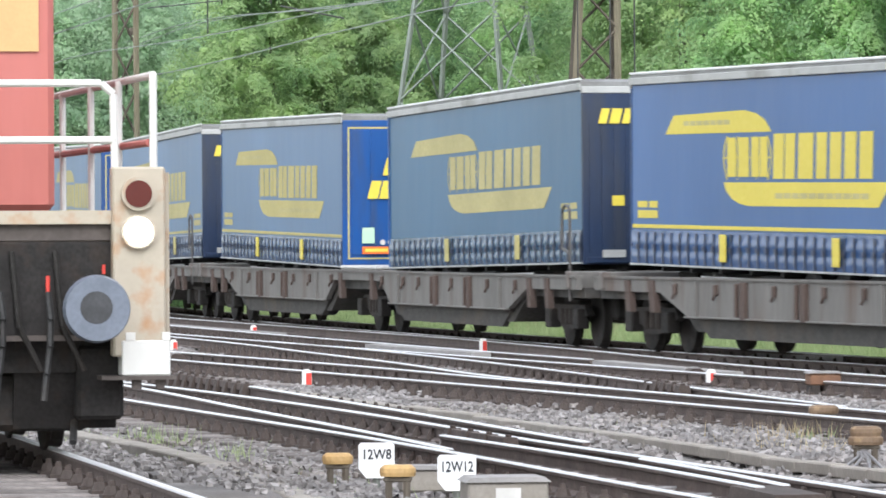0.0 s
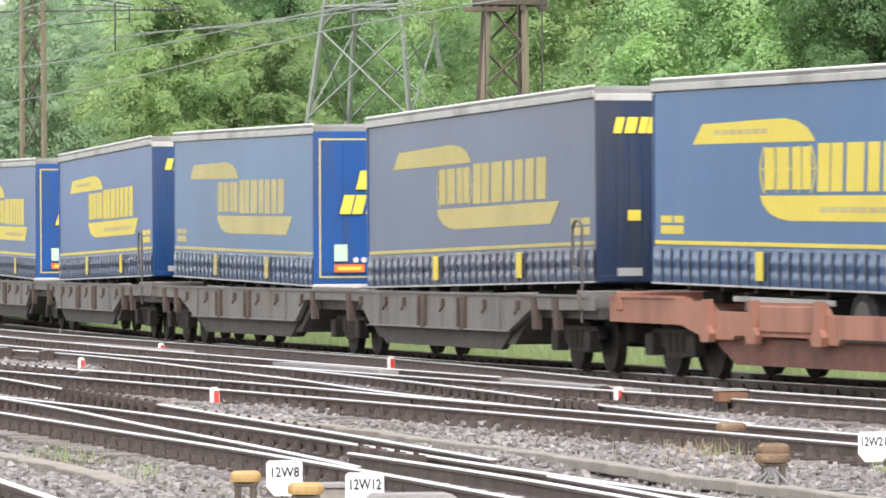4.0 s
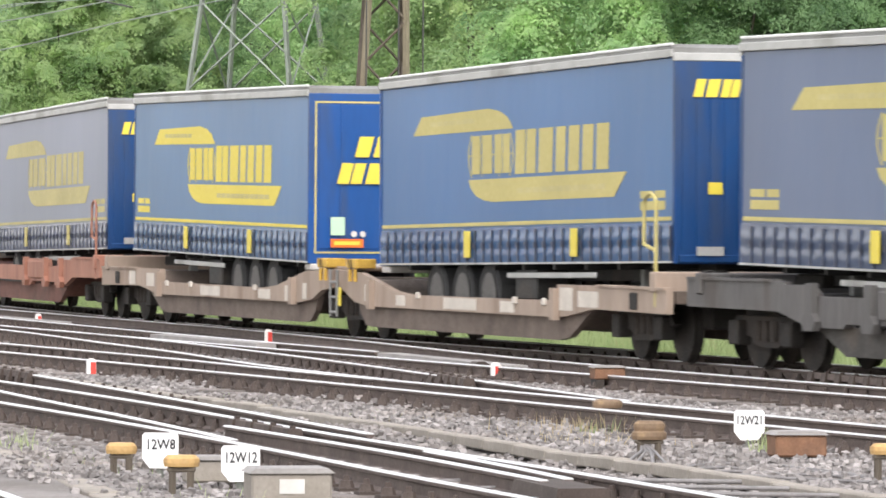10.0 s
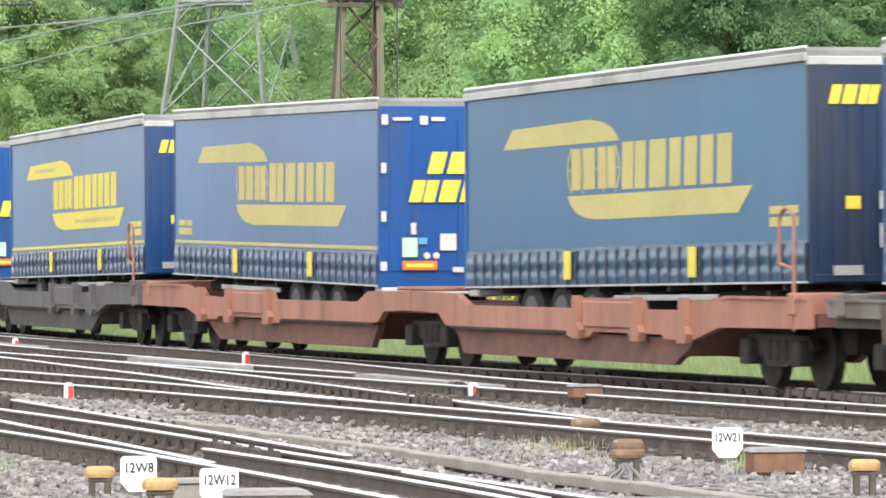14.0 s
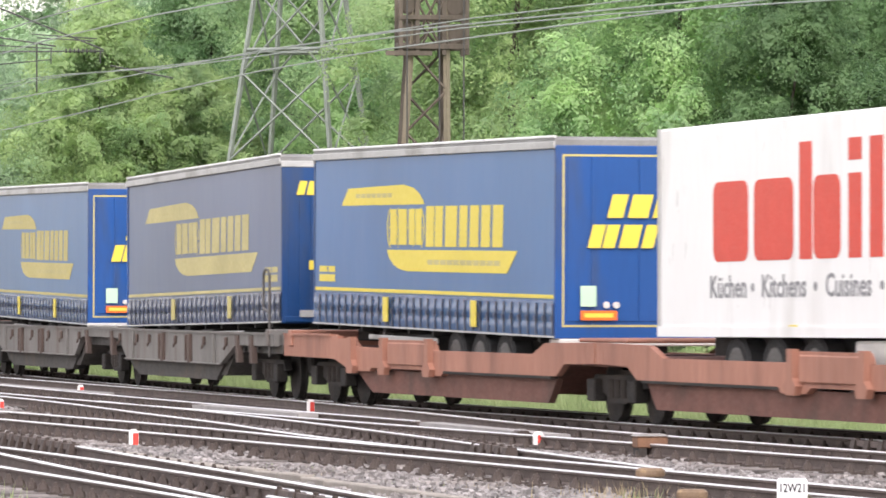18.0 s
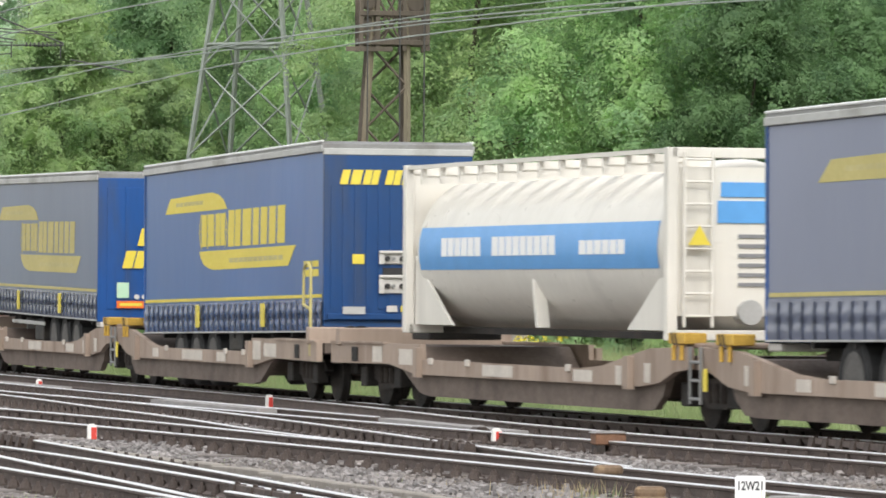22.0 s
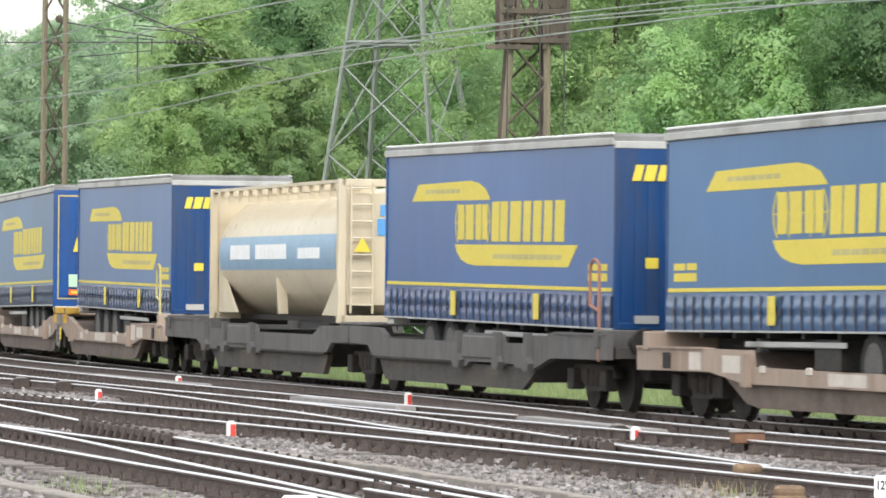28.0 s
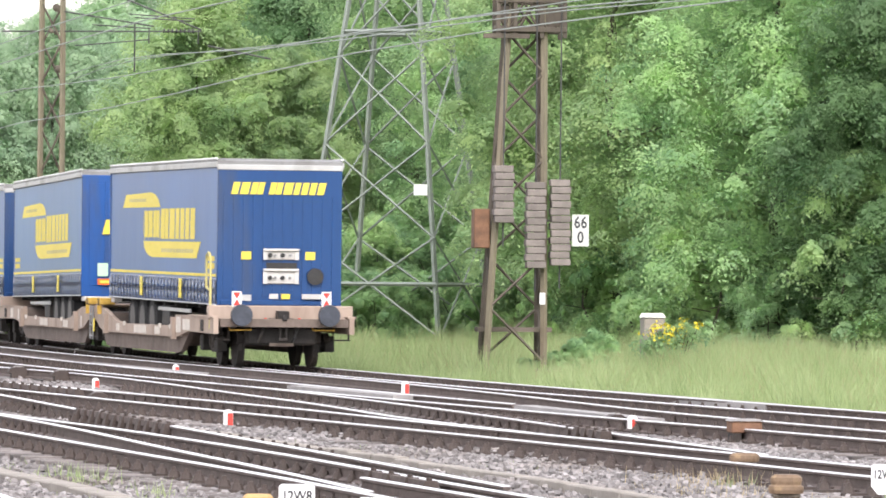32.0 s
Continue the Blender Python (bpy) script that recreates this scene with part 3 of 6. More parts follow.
# ---- sleepers, those of each track under one piece of the setting ----
def sleeper_mesh():
    if "sleeper" not in CACHE:
        b = bmesh.new()
        box(b, -1.28, 1.28, -0.13, 0.13, -0.32, -0.165, 0.012)
        me = link_mesh(b, "sleeper")
        me.materials.append(M["sleeper"])
        CACHE["sleeper"] = me
        b = bmesh.new()
        for x in (-0.75, 0.75):
            box(b, x - 0.19, x + 0.19, -0.10, 0.10, -0.168, -0.14)
            for o in (-0.115, 0.115):
                rod(b, (x + o, 0, -0.15), (x + o, 0, -0.085), 0.068, 8, 0.045)
                rod(b, (x + o, 0, -0.085), (x + o, 0, -0.045), 0.03, 6, 0.022)
        me = link_mesh(b, "fastening")
        me.materials.append(M["fastener"])
        CACHE["fastening"] = me
    return CACHE["sleeper"], CACHE["fastening"]


def sleepers(name, near, far, u0, u1, label, pitch=0.62, shift=0.0):
    bed = tagged(new(name), label, "sleepers", kind="structure")
    me, fast = sleeper_mesh()
    a, b = smooth_line(near, 0.5), smooth_line(far, 0.5)
    au, av = zip(*a)
    bu, bv = zip(*b)
    rng = random.Random(len(name) + int(abs(u0)))
    u = u0
    while u < u1:
        s = (np.interp(u, au, av) + np.interp(u, bu, bv)) / 2 + shift
        x, y, h = arc(u, s)
        slope = (np.interp(u + 1, au, av) - np.interp(u - 1, au, av)) / 2
        ob = new("sleeper", me)
        ob.parent = bed
        ob.matrix_basis = pose(x, y, rng.uniform(-0.008, 0.004), 0, 0, math.degrees(h - slope) + rng.uniform(-1.2, 1.2))
        f = new("fastening", fast)
        f.parent = ob
        u += pitch
    return bed


sleepers("sleepers_train_track", TRAIN_NEAR, TRAIN_FAR, -40, 70, "dark sleepers under the track of the passing train")
sleepers("sleepers_second_track", LD, LB, -40, -6, "dark sleepers of the second track")
sleepers("sleepers_second_track", LD, LC, -5, 60, "dark sleepers of the second track towards the far end")
sleepers("sleepers_third_track", Q2, Q1, -45, 10, "dark sleepers of the third track")
sleepers("sleepers_crossover", Z2, Z1, -17, 12, "dark sleepers of the crossover between two tracks")
sleepers("sleepers_near_track", NJ, NH, -50, -8, "weathered sleepers of the near track with rusty fastenings")
sleepers("sleepers_near_turnout", NH, NG, -22, 0, "weathered sleepers of the near turnout")

# concrete cable trough with lids, and a kerb strip in front of the near track
TROUGH = [(-52, -12.4), (-40, -11.6), (-33, -11.1), (-25, -10.5), (-20, -10.33), (-14, -10.13), (-6, -9.9)]
KERB = [(-52, -18.1), (-46, -17.6), (-40, -16.9), (-36, -16.3), (-33.5, -15.93), (-31.8, -15.72), (-28.8, -15.5), (-25.8, -15.35), (-22.8, -15.2), (-16, -15.0)]


def trough(name, pts, width, label, z):
    top = tagged(new(name), label, "cable trough", kind="structure")
    line = smooth_line(pts, 1.0)
    rng = random.Random(7)
    b = bmesh.new()
    box(b, 0.006, 0.994, -width / 2, width / 2, -0.1, 0.0, 0.012)
    lid = link_mesh(b, "lid")
    lid.materials.append(M["concrete"])
    for (u, s), (u2, s2) in zip(line, line[1:]):
        (x, y, h), (x2, y2, _) = arc(u, s), arc(u2, s2)
        ob = new("lid", lid)
        ob.parent = top
        k = math.hypot(x2 - x, y2 - y)
        ob.matrix_basis = pose(x, y, z + rng.uniform(-0.015, 0.01), rng.uniform(-1.5, 1.5), rng.uniform(-0.6, 0.6), math.degrees(math.atan2(y2 - y, x2 - x))) @ Matrix.Diagonal((k, 1, 1, 1))


trough("cable_trough", TROUGH, 0.16, "weathered concrete cable trough with lids beside the third track", -0.105)
trough("kerb_trough", KERB, 0.24, "weathered concrete cable trough with lids before the near track", -0.125)


# ---- small lineside things ----
def marker(x, y, z0, name="clearance_marker", h=0.25):
    e = empty(name, "small white clearance marker post with a red face", "marker", "clearance markers", m=pose(x, y, z0, 0, 0, 8))
    part("post", lambda b: (prism(b, [(-0.06, 0), (0.06, 0), (0.06, h - 0.04), (0.03, h), (-0.03, h), (-0.06, h - 0.04)], -0.06, 0.06)), "marker_white", e, key="mk%.2f" % h)
    part("face", lambda b: box(b, -0.015, 0.056, -0.068, -0.061, 0.0, h - 0.045), "marker_red", e, "red face", key="mkf%.2f" % h)
    return e


marker(-2.80, 71.5, -0.15, h=0.2)
marker(-0.62, 91.7, -0.17, h=0.23)
marker(2.46, 70.4, -0.12, h=0.17)
marker(-5.21, 106.6, -0.17, h=0.23)
marker(-6.08, 95.7, -0.21, h=0.20)
marker(-8.78, 131.0, -0.17, h=0.2)


# check rails on tall chairs beside the crossings
def check_rail(pts, label):
    line = smooth_line(pts, 0.62)
    top = tagged(new("check_rail", sweep("check_rail", line, [(-0.035, -0.06), (0.035, -0.06), (0.035, 0.015), (-0.035, 0.015)], "rail_side")), label, "check rail", "check rails of the crossings")
    if "chair" not in CACHE:
        b = bmesh.new()
        box(b, -0.10, 0.10, -0.10, 0.10, -0.175, -0.135, 0.01)
        prism(b, [(-0.10, -0.14), (0.10, -0.14), (0.06, 0.02), (-0.06, 0.02)], -0.075, 0.075)
        rod(b, (0, 0, 0.0), (0, 0, 0.045), 0.03, 6)
        CACHE["chair"] = link_mesh(b, "chair")
        CACHE["chair"].materials.append(M["fastener"])
    for u, s in line:
        x, y, h = arc(u, s)
        c = new("chair", CACHE["chair"])
        c.parent = top
        c.matrix_basis = pose(x, y, 0, 0, 0, math.degrees(h))


check_rail([(3.8, -8.18), (6, -8.25), (10.5, -8.45)], "dark check rail on tall rusty chairs beside the third track")
check_rail([(-14.8, -10.95), (-11, -10.7), (-7.7, -10.48)], "dark ribbed check rail on rusty chairs at the near turnout")
check_rail([(-17.8, -6.42), (-14.8, -5.92), (-8.8, -5.32)], "dark check rail on rusty chairs at the crossover")
check_rail([(-20.5, -1.75), (-18.8, -1.5), (-15.5, -1.12)], "dark check rail on chairs close to the train's track")
check_rail([(-32.4, -13.02), (-30.0, -12.8)], "short dark check rail at the near crossing")


def lock_case(x, y, w=0.30):
    e = empty("point_lock", "dark greasy point lock casting with a worn pale top", "point lock", "point locks in the tracks", m=pose(x, y, -0.22, 0, 0, 12))
    part("case", lambda b: prism(b, [(-w * 0.32, 0), (w * 0.32, 0), (w * 0.36, 0.14), (w * 0.5, 0.16), (w * 0.42, 0.22), (w * 0.2, 0.255), (-w * 0.2, 0.255), (-w * 0.42, 0.22), (-w * 0.5, 0.16), (-w * 0.36, 0.14)], -0.16, 0.16), "fastener", e, key=("lock", w))
    part("cover", lambda b: prism(b, [(-w * 0.22, 0.256), (w * 0.22, 0.256), (w * 0.14, 0.275), (-w * 0.14, 0.275)], -0.13, 0.13), "plank", e, "worn pale cover", key=("lockc", w))
    part("rod", lambda b: rod(b, (w * 0.3, 0, 0.05), (w * 0.3 + 0.9, 0.1, 0.05), 0.02, 6), "fastener", e, key=("lockr", w))


lock_case(-8.05, 103.6, 0.42)
lock_case(-7.0, 100.4, 0.42)
lock_case(-5.18, 82.1, 0.28)
lock_case(2.28, 71.6, 0.24)


def point_sign(x, y, z0, text, w=0.30, h=0.33, yaw=6):
    e = empty("point_sign", "white enamel board lettered " + text + " beside a point machine", "sign", "point signs", m=pose(x, y, z0, 0, 0, yaw))
    part("board", lambda b: prism(b, [(-w / 2, 0.075), (-w / 2 + 0.06, 0), (w / 2 - 0.06, 0), (w / 2, 0.075), (w / 2, h - 0.02), (w / 2 - 0.02, h), (-w / 2 + 0.02, h), (-w / 2, h - 0.02)], -0.012, 0.012), "sign_white", e)
    part("stake", lambda b: bar(b, (0, 0.02, -0.16), (0, 0.02, 0.1), 0.04), "mast_grey", e)
    lettering("lettering", text, 0.112, "sign_black", e, pose(0, -0.017, h * 0.66, 90, 0, 0), 0.84 if len(text) < 5 else 0.74)
    return e


point_sign(-1.14, 43.1, -0.115, "12W8", 0.285, 0.28)
point_sign(-0.48, 40.9, -0.115, "12W12", 0.29, 0.27)
point_sign(3.99, 48.9, -0.10, "12W21", 0.275, 0.27)


def lantern(x, y, z0, r=0.12, h=0.34, tops=1, paint="ochre"):
    """A squat lineside box on legs under an ochre round cap."""
    e = empty("cable_terminal", "squat cable terminal with " + ("an ochre cap" if paint == "ochre" else "a brown weathered cap") + " on steel legs", "cable terminal", "cable terminals", m=pose(x, y, z0))
    for a in range(4):
        part("leg", lambda b, a=a: bar(b, (r * 0.6 * (1 if a & 1 else -1), r * 0.5 * (1 if a & 2 else -1), -0.05), (r * 0.6 * (1 if a & 1 else -1), r * 0.5 * (1 if a & 2 else -1), h * 0.62), 0.035), "mast_rust", e, key=("lanleg", r, h, a))

    def cap(b, z, k):
        prof = [(0.0, 1.0), (0.03, 1.06), (0.06, 1.04), (0.085, 0.8)]
        rings = [[b.verts.new((r * k * q * math.cos(2 * math.pi * i / 16), r * 0.75 * k * q * math.sin(2 * math.pi * i / 16), z + dz)) for i in range(16)] for dz, q in prof]
        for p, q in zip(rings, rings[1:]):
            for i in range(16):
                b.faces.new((p[i], p[(i + 1) % 16], q[(i + 1) % 16], q[i]))
        b.faces.new(rings[0])
        b.faces.new(rings[-1])
    part("collar", lambda b: box(b, -r * 0.95, r * 0.95, -r * 0.6, r * 0.6, h * 0.6, h * 0.76, 0.01), "mast_rust", e, key=("lanc", r, h))
    for k in range(tops):
        part("cap", lambda b, k=k: cap(b, h * 0.76 + 0.075 * k, 1.15 - 0.12 * k), paint, e, key=("lancap", r, h, k))
    return e


lantern(-1.42, 42.3, -0.15, 0.10, 0.24)
lantern(-0.90, 39.9, -0.15, 0.11, 0.25)
lantern(2.92, 46.2, -0.16, 0.125, 0.22, 2, "cap_brown")
lantern(3.02, 54.4, -0.15, 0.125, 0.20, 1, "cap_brown")
lantern(4.55, 42.6, -0.15, 0.105, 0.25)


def steel_box(x, y, z0, w, d, h, material, label, plate=False, yaw=8):
    e = empty("point_machine", label, "point machine", "point machines", m=pose(x, y, z0, 0, 0, yaw))
    part("case", lambda b: box(b, -w / 2, w / 2, -d / 2, d / 2, 0.0, h * 0.85, 0.015), material, e)
    part("lid", lambda b: prism(b, [(-w / 2 - 0.02, h * 0.85), (w / 2 + 0.02, h * 0.85), (w / 2 - 0.03, h), (-w / 2 + 0.03, h)], -d / 2 - 0.02, d / 2 + 0.02), "plank", e)
    for s in (-1, 1):
        part("foot", lambda b, s=s: box(b, s * w * 0.32 - 0.05, s * w * 0.32 + 0.05, -d / 2, d / 2, -0.12, 0.0), "bogie", e)
    if plate:
        part("nameplate", lambda b: box(b, -0.09, 0.09, -d / 2 - 0.008, -d / 2 - 0.001, h * 0.25, h * 0.68), "patch", e, "pale plate with faded illegible writing")
    return e


steel_box(3.70, 66.7, -0.055, 0.38, 0.35, 0.17, "rust_box", "rusty brown point machine box with a pale lid")
steel_box(4.22, 46.7, -0.15, 0.45, 0.35, 0.22, "rust_box", "rusty brown point machine box by the white board")
steel_box(-0.12, 39.0, -0.16, 0.58, 0.45, 0.24, "concrete", "grey point machine box with a plate on its side", True)
steel_box(-0.72, 41.6, -0.15, 0.40, 0.3, 0.20, "concrete", "grey cable box behind the cable terminal")


def cable(points, r, label):
    """A loose cable lying on the ballast, through places (x, y)."""
    cu = bpy.data.curves.new("cable", "CURVE")
    cu.dimensions, cu.bevel_depth, cu.bevel_resolution, cu.resolution_u = "3D", r, 1, 6
    sp = cu.splines.new("BEZIER")
    sp.bezier_points.add(len(points) - 1)
    for p, (x, y, z) in zip(sp.bezier_points, points):
        p.co, p.handle_left_type, p.handle_right_type = (x, y, z), "AUTO", "AUTO"
    ob = new("cable", cu)
    dg = bpy.context.evaluated_depsgraph_get()
    me = bpy.data.meshes.new_from_object(ob.evaluated_get(dg))
    bpy.data.objects.remove(ob)
    me.materials.clear()
    me.materials.append(M["hose"])
    tagged(new("cable", me), label, "cable", "cables on the ballast")


for k in range(4):
    cable([(2.85 + 0.02 * k, 46.1, -0.05), (2.95 + 0.05 * k, 44.6 - 0.5 * k, -0.17), (3.25, 44.9 - 0.6 * k, -0.15), (3.6 + 0.1 * k, 45.6 - 0.9 * k, -0.17), (4.1 + 0.15 * k, 44.5 - 0.8 * k, -0.16), (4.6, 42.9 - 0.2 * k, -0.17)], 0.014, "grey cable looping over the ballast from a cable terminal")
cable([(-1.4, 42.2, -0.1), (-1.2, 41.4, -0.17), (-1.0, 40.6, -0.16), (-0.9, 39.9, -0.1)], 0.012, "grey cable between two cable terminals")
for k in range(3):
    u = -41.5 + 1.1 * k
    a, b2 = arc(u, -11.6), arc(u + 0.5, -14.6)
    cable([(a[0], a[1], -0.14), ((a[0] + b2[0]) / 2, (a[1] + b2[1]) / 2, -0.12), (b2[0], b2[1], -0.14)], 0.02, "steel point rod lying across the near track")


# ---- trees: trunk, limbs and a crown of many single leaves ----
def leaf_cloud(rng, centres, radii, count, size, flat=0.85, sprays=22):
    """Leaves in sprays: each clump carries flat twigs on its shell, each twig a fan of small leaves."""
    m = len(centres) * sprays
    k = np.repeat(np.arange(len(centres)), sprays)
    d = rng.normal(size=(m, 3))
    d /= np.linalg.norm(d, axis=1)[:, None]
    d[:, 2] = np.where(d[:, 2] < -0.45, -d[:, 2] * 0.6, d[:, 2])
    twig = centres[k] + d * (radii[k] * rng.uniform(0.72, 1.08, m))[:, None] * np.array((1, 1, flat))
    up = d + rng.normal(scale=0.25, size=(m, 3)) + np.array((0, 0, 0.5))
    up /= np.linalg.norm(up, axis=1)[:, None]
    wide = radii[k] * rng.uniform(0.16, 0.30, m)
    j = rng.integers(0, m, count)
    o = rng.normal(size=(count, 3)) * wide[j][:, None]
    lift = np.sum(o * up[j], axis=1)
    o -= up[j] * (lift * 0.6)[:, None]
    p = twig[j] + o - np.array((0, 0, 0.35)) * (np.sum(o * o, axis=1) / np.maximum(wide[j], 0.02))[:, None]
    n = up[j] + rng.normal(scale=0.2, size=(count, 3))
    n /= np.linalg.norm(n, axis=1)[:, None]
    t = np.cross(n, rng.normal(size=(count, 3)))
    t /= np.linalg.norm(t, axis=1)[:, None]
    q = np.cross(n, t)
    s = (size * rng.uniform(0.6, 1.4, count))[:, None]
    return np.stack([p - t * s, p + t * s * 0.55 + q * s * 0.62, p + t * s * 0.55 - q * s * 0.62], axis=1)


def leaf_mesh(name, verts, material):
    n = len(verts)
    me = bpy.data.meshes.new(name)
    me.vertices.add(n * 3)
    me.vertices.foreach_set("co", verts.reshape(-1).astype(np.float32))
    me.loops.add(n * 3)
    me.loops.foreach_set("vertex_index", np.arange(n * 3, dtype=np.int32))
    me.polygons.add(n)
    me.polygons.foreach_set("loop_start", np.arange(0, n * 3, 3, dtype=np.int32))
    me.update()
    me.materials.append(M[material])
    return me


def tree_kind(seed, height, spread, leaf, leaves, leaf_size=0.12, low=0.12):
    """Meshes of trunk with limbs, and crown."""
    rng = np.random.default_rng(seed)
    b = bmesh.new()
    top = height * 0.8
    p = Vector((0, 0, -0.5))
    r = 0.013 * height
    for i in range(5):
        q = Vector((rng.normal(0, 0.12), rng.normal(0, 0.12), top * (i + 1) / 5))
        rod(b, p, q, r, 8, r * 0.75)
        p, r = q, r * 0.75
    centres, radii = [], []
    n = int(120 + height * 4) if height > 5 else 40
    for i in range(n):
        z = rng.uniform(low, 1.0)
        prof = math.sin(math.pi * min(1.0, 0.18 + 0.82 * z) ** 0.9) ** 0.6
        a = rng.uniform(0, 2 * math.pi)
        rr = spread * prof * rng.uniform(0.3, 1.12)
        centres.append((rr * math.cos(a), rr * math.sin(a), height * z))
        radii.append(spread * rng.uniform(0.12, 0.33))
        if i % 9 == 0:
            start = Vector((0, 0, max(0.4, height * z * 0.65)))
            rod(b, start, Vector(centres[-1]) * 0.7, 0.025 * spread / 3, 5, 0.008)
    v = leaf_cloud(rng, np.array(centres), np.array(radii), leaves, leaf_size)
    me = link_mesh(b, "trunk")
    me.materials.append(M["bark"])
    return me, leaf_mesh("crown", v, leaf)


KINDS = [
    tree_kind(11, 13, 3.6, "leaf_a", 250000, 0.048, 0.15), tree_kind(12, 15, 4.0, "leaf_b", 270000, 0.05, 0.15), tree_kind(13, 12, 3.4, "leaf_c", 210000, 0.05, 0.12),
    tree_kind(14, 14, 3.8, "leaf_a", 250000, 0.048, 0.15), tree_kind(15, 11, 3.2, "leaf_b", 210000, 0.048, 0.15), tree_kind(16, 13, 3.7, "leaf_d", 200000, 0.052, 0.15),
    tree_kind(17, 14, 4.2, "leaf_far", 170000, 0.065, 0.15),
]
SHRUBS = [tree_kind(21, 3.2, 1.7, "leaf_a", 34000, 0.042, 0.02), tree_kind(22, 2.4, 1.5, "leaf_d", 24000, 0.042, 0.02), tree_kind(23, 3.8, 1.8, "leaf_b", 36000, 0.042, 0.02), tree_kind(24, 2.8, 1.6, "leaf_a", 32000, 0.042, 0.02)]
TREE_LABELS = ["tall broadleaf tree with a dense mid-green crown", "tall broadleaf tree with a light yellow-green crown", "broadleaf tree with a dark green crown",
               "broad tree with a full mid-green crown", "lower broadleaf tree with fresh light green leaves", "tree with a soft grey-green crown", "distant tree, haze put into its pale green crown"]


def plant(kinds, k, x, y, size, turn, name, label, group, category):
    e = empty(name, label, category, group, m=pose(x, y, ground_z(x, y) - 0.05, 0, 0, turn) @ Matrix.Scale(size, 4))
    for nm, me in zip(("trunk", "crown"), kinds[k]):
        o = new(nm, me)
        o.parent = e
    return e


SKY_EDGE = (-0.0825, 0.052)


def plant_wood():
    rng = random.Random(5)
    spots = []

    def row(y0, x0, x1, step, size, jitter, kinds):
        x = x0
        while x < x1:
            px, py = x + rng.uniform(-0.8, 0.8), y0 + rng.uniform(-jitter, jitter)
            if py < 177 and px < 4.2:
                py = 177 + rng.uniform(0, 5)
            k, big = rng.choice(kinds), size * rng.uniform(0.85, 1.15)
            if px < -0.036 * py:  # leaf colours paled to stand for haze towards the far end
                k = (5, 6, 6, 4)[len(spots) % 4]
            elif px > 0.070 * py + 0.6 * math.sin(3 * x) and py < 165:  # dark trees close the wood at the near end
                k = 2
            # the wood thins out to open sky at the far end of the line
            if px - 4.5 < SKY_EDGE[0] * py:
                big = min(big, (SKY_EDGE[1] * py + 1.8 - ground_z(px, py)) / 15.0)
            if big > 0.25:
                spots.append((px, py, big, k))
            x += step * rng.uniform(0.8, 1.2)
    # the near edge of the wood at the right, then the slope, row behind row
    row(141, 8.5, 24, 3.0, 0.95, 2.5, (0, 3, 4, 1))
    row(149, 5.5, 26, 3.2, 1.0, 2.5, (0, 1, 3, 4))
    row(160, 6.0, 30, 3.6, 1.05, 3, (2, 1, 3, 0))
    row(168, 1.0, 10, 3.0, 1.0, 2, (0, 3, 1))
    row(182, -9, 30, 4.0, 1.0, 4, (1, 4, 5, 0, 3))
    row(200, -18, 34, 4.4, 1.05, 5, (0, 1, 2, 4, 5))
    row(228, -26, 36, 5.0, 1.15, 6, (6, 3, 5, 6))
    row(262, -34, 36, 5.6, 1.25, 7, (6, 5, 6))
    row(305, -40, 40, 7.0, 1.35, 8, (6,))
    for x, y, s, k in spots:
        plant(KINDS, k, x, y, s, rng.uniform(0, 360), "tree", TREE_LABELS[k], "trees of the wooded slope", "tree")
    # a belt of shrubs hides the feet of the trees
    for i in range(120):
        t = i / 119
        x = -12 + 36 * t + rng.uniform(-0.6, 0.6)
        y = 168 if x < 3.6 else 156 - min(1.0, (x - 2) / 9) * 21
        if x > 8.6 and i % 3 == 0:
            continue
        y += (0.0, 3.5, 7.0)[i % 3] + rng.uniform(-1.5, 1.5)
        size = rng.uniform(0.75, 1.15) * (0.75 if x < 4 else 1.0) * (1.0, 1.25, 1.5)[i % 3]
        k = rng.randrange(4)
        plant(SHRUBS, k, x, y, size, rng.uniform(0, 360), "shrub", "dense green shrub at the foot of the wood", "shrubs along the verge", "shrub")


plant_wood()


def build_grass():
    rng = np.random.default_rng(9)

    def blades(n, u0, u1, s0, s1, h0, h1, dry, name, label, wide=0.012):
        u, s = rng.uniform(u0, u1, n), rng.uniform(s0, s1, n)
        verts = np.empty((n, 3, 3))
        for i in range(n):
            x, y, _ = arc(u[i], s[i])
            z = ground_z(x, y) - 0.03 if s[i] > 1.8 else -0.22
            hgt = rng.uniform(h0, h1) * (0.3 + 1.2 * (0.5 + noise.noise(Vector((x * 0.6, y * 0.4, 2)))))
            a = rng.uniform(0, math.pi)
            lean = rng.normal(0, 0.42, 2) * hgt
            dx, dy = math.cos(a) * wide, math.sin(a) * wide
            verts[i] = ((x - dx, y - dy, z), (x + dx, y + dy, z), (x + lean[0], y + lean[1], z + hgt))
        me = bpy.data.meshes.new(name)
        me.from_pydata(verts.reshape(-1, 3).tolist(), [], np.arange(n * 3).reshape(n, 3).tolist())
        me.materials.append(M["grass_dry" if dry else "grass"])
        tagged(new(name, me), label, "grass", kind="stuff")
    blades(150000, -20, 75, 3.0, 17, 0.18, 0.78, False, "verge_grass", "tall bright green grass on the verge behind the train", 0.010)
    blades(14000, 0, 75, 4, 18, 0.35, 0.85, True, "dry_stalks", "pale dry grass stalks among the green verge", 0.006)
    blades(500, -44, -16, -16.9, -14.6, 0.03, 0.12, False, "track_weeds", "sparse green weeds between sleepers and ballast", 0.008)


build_grass()


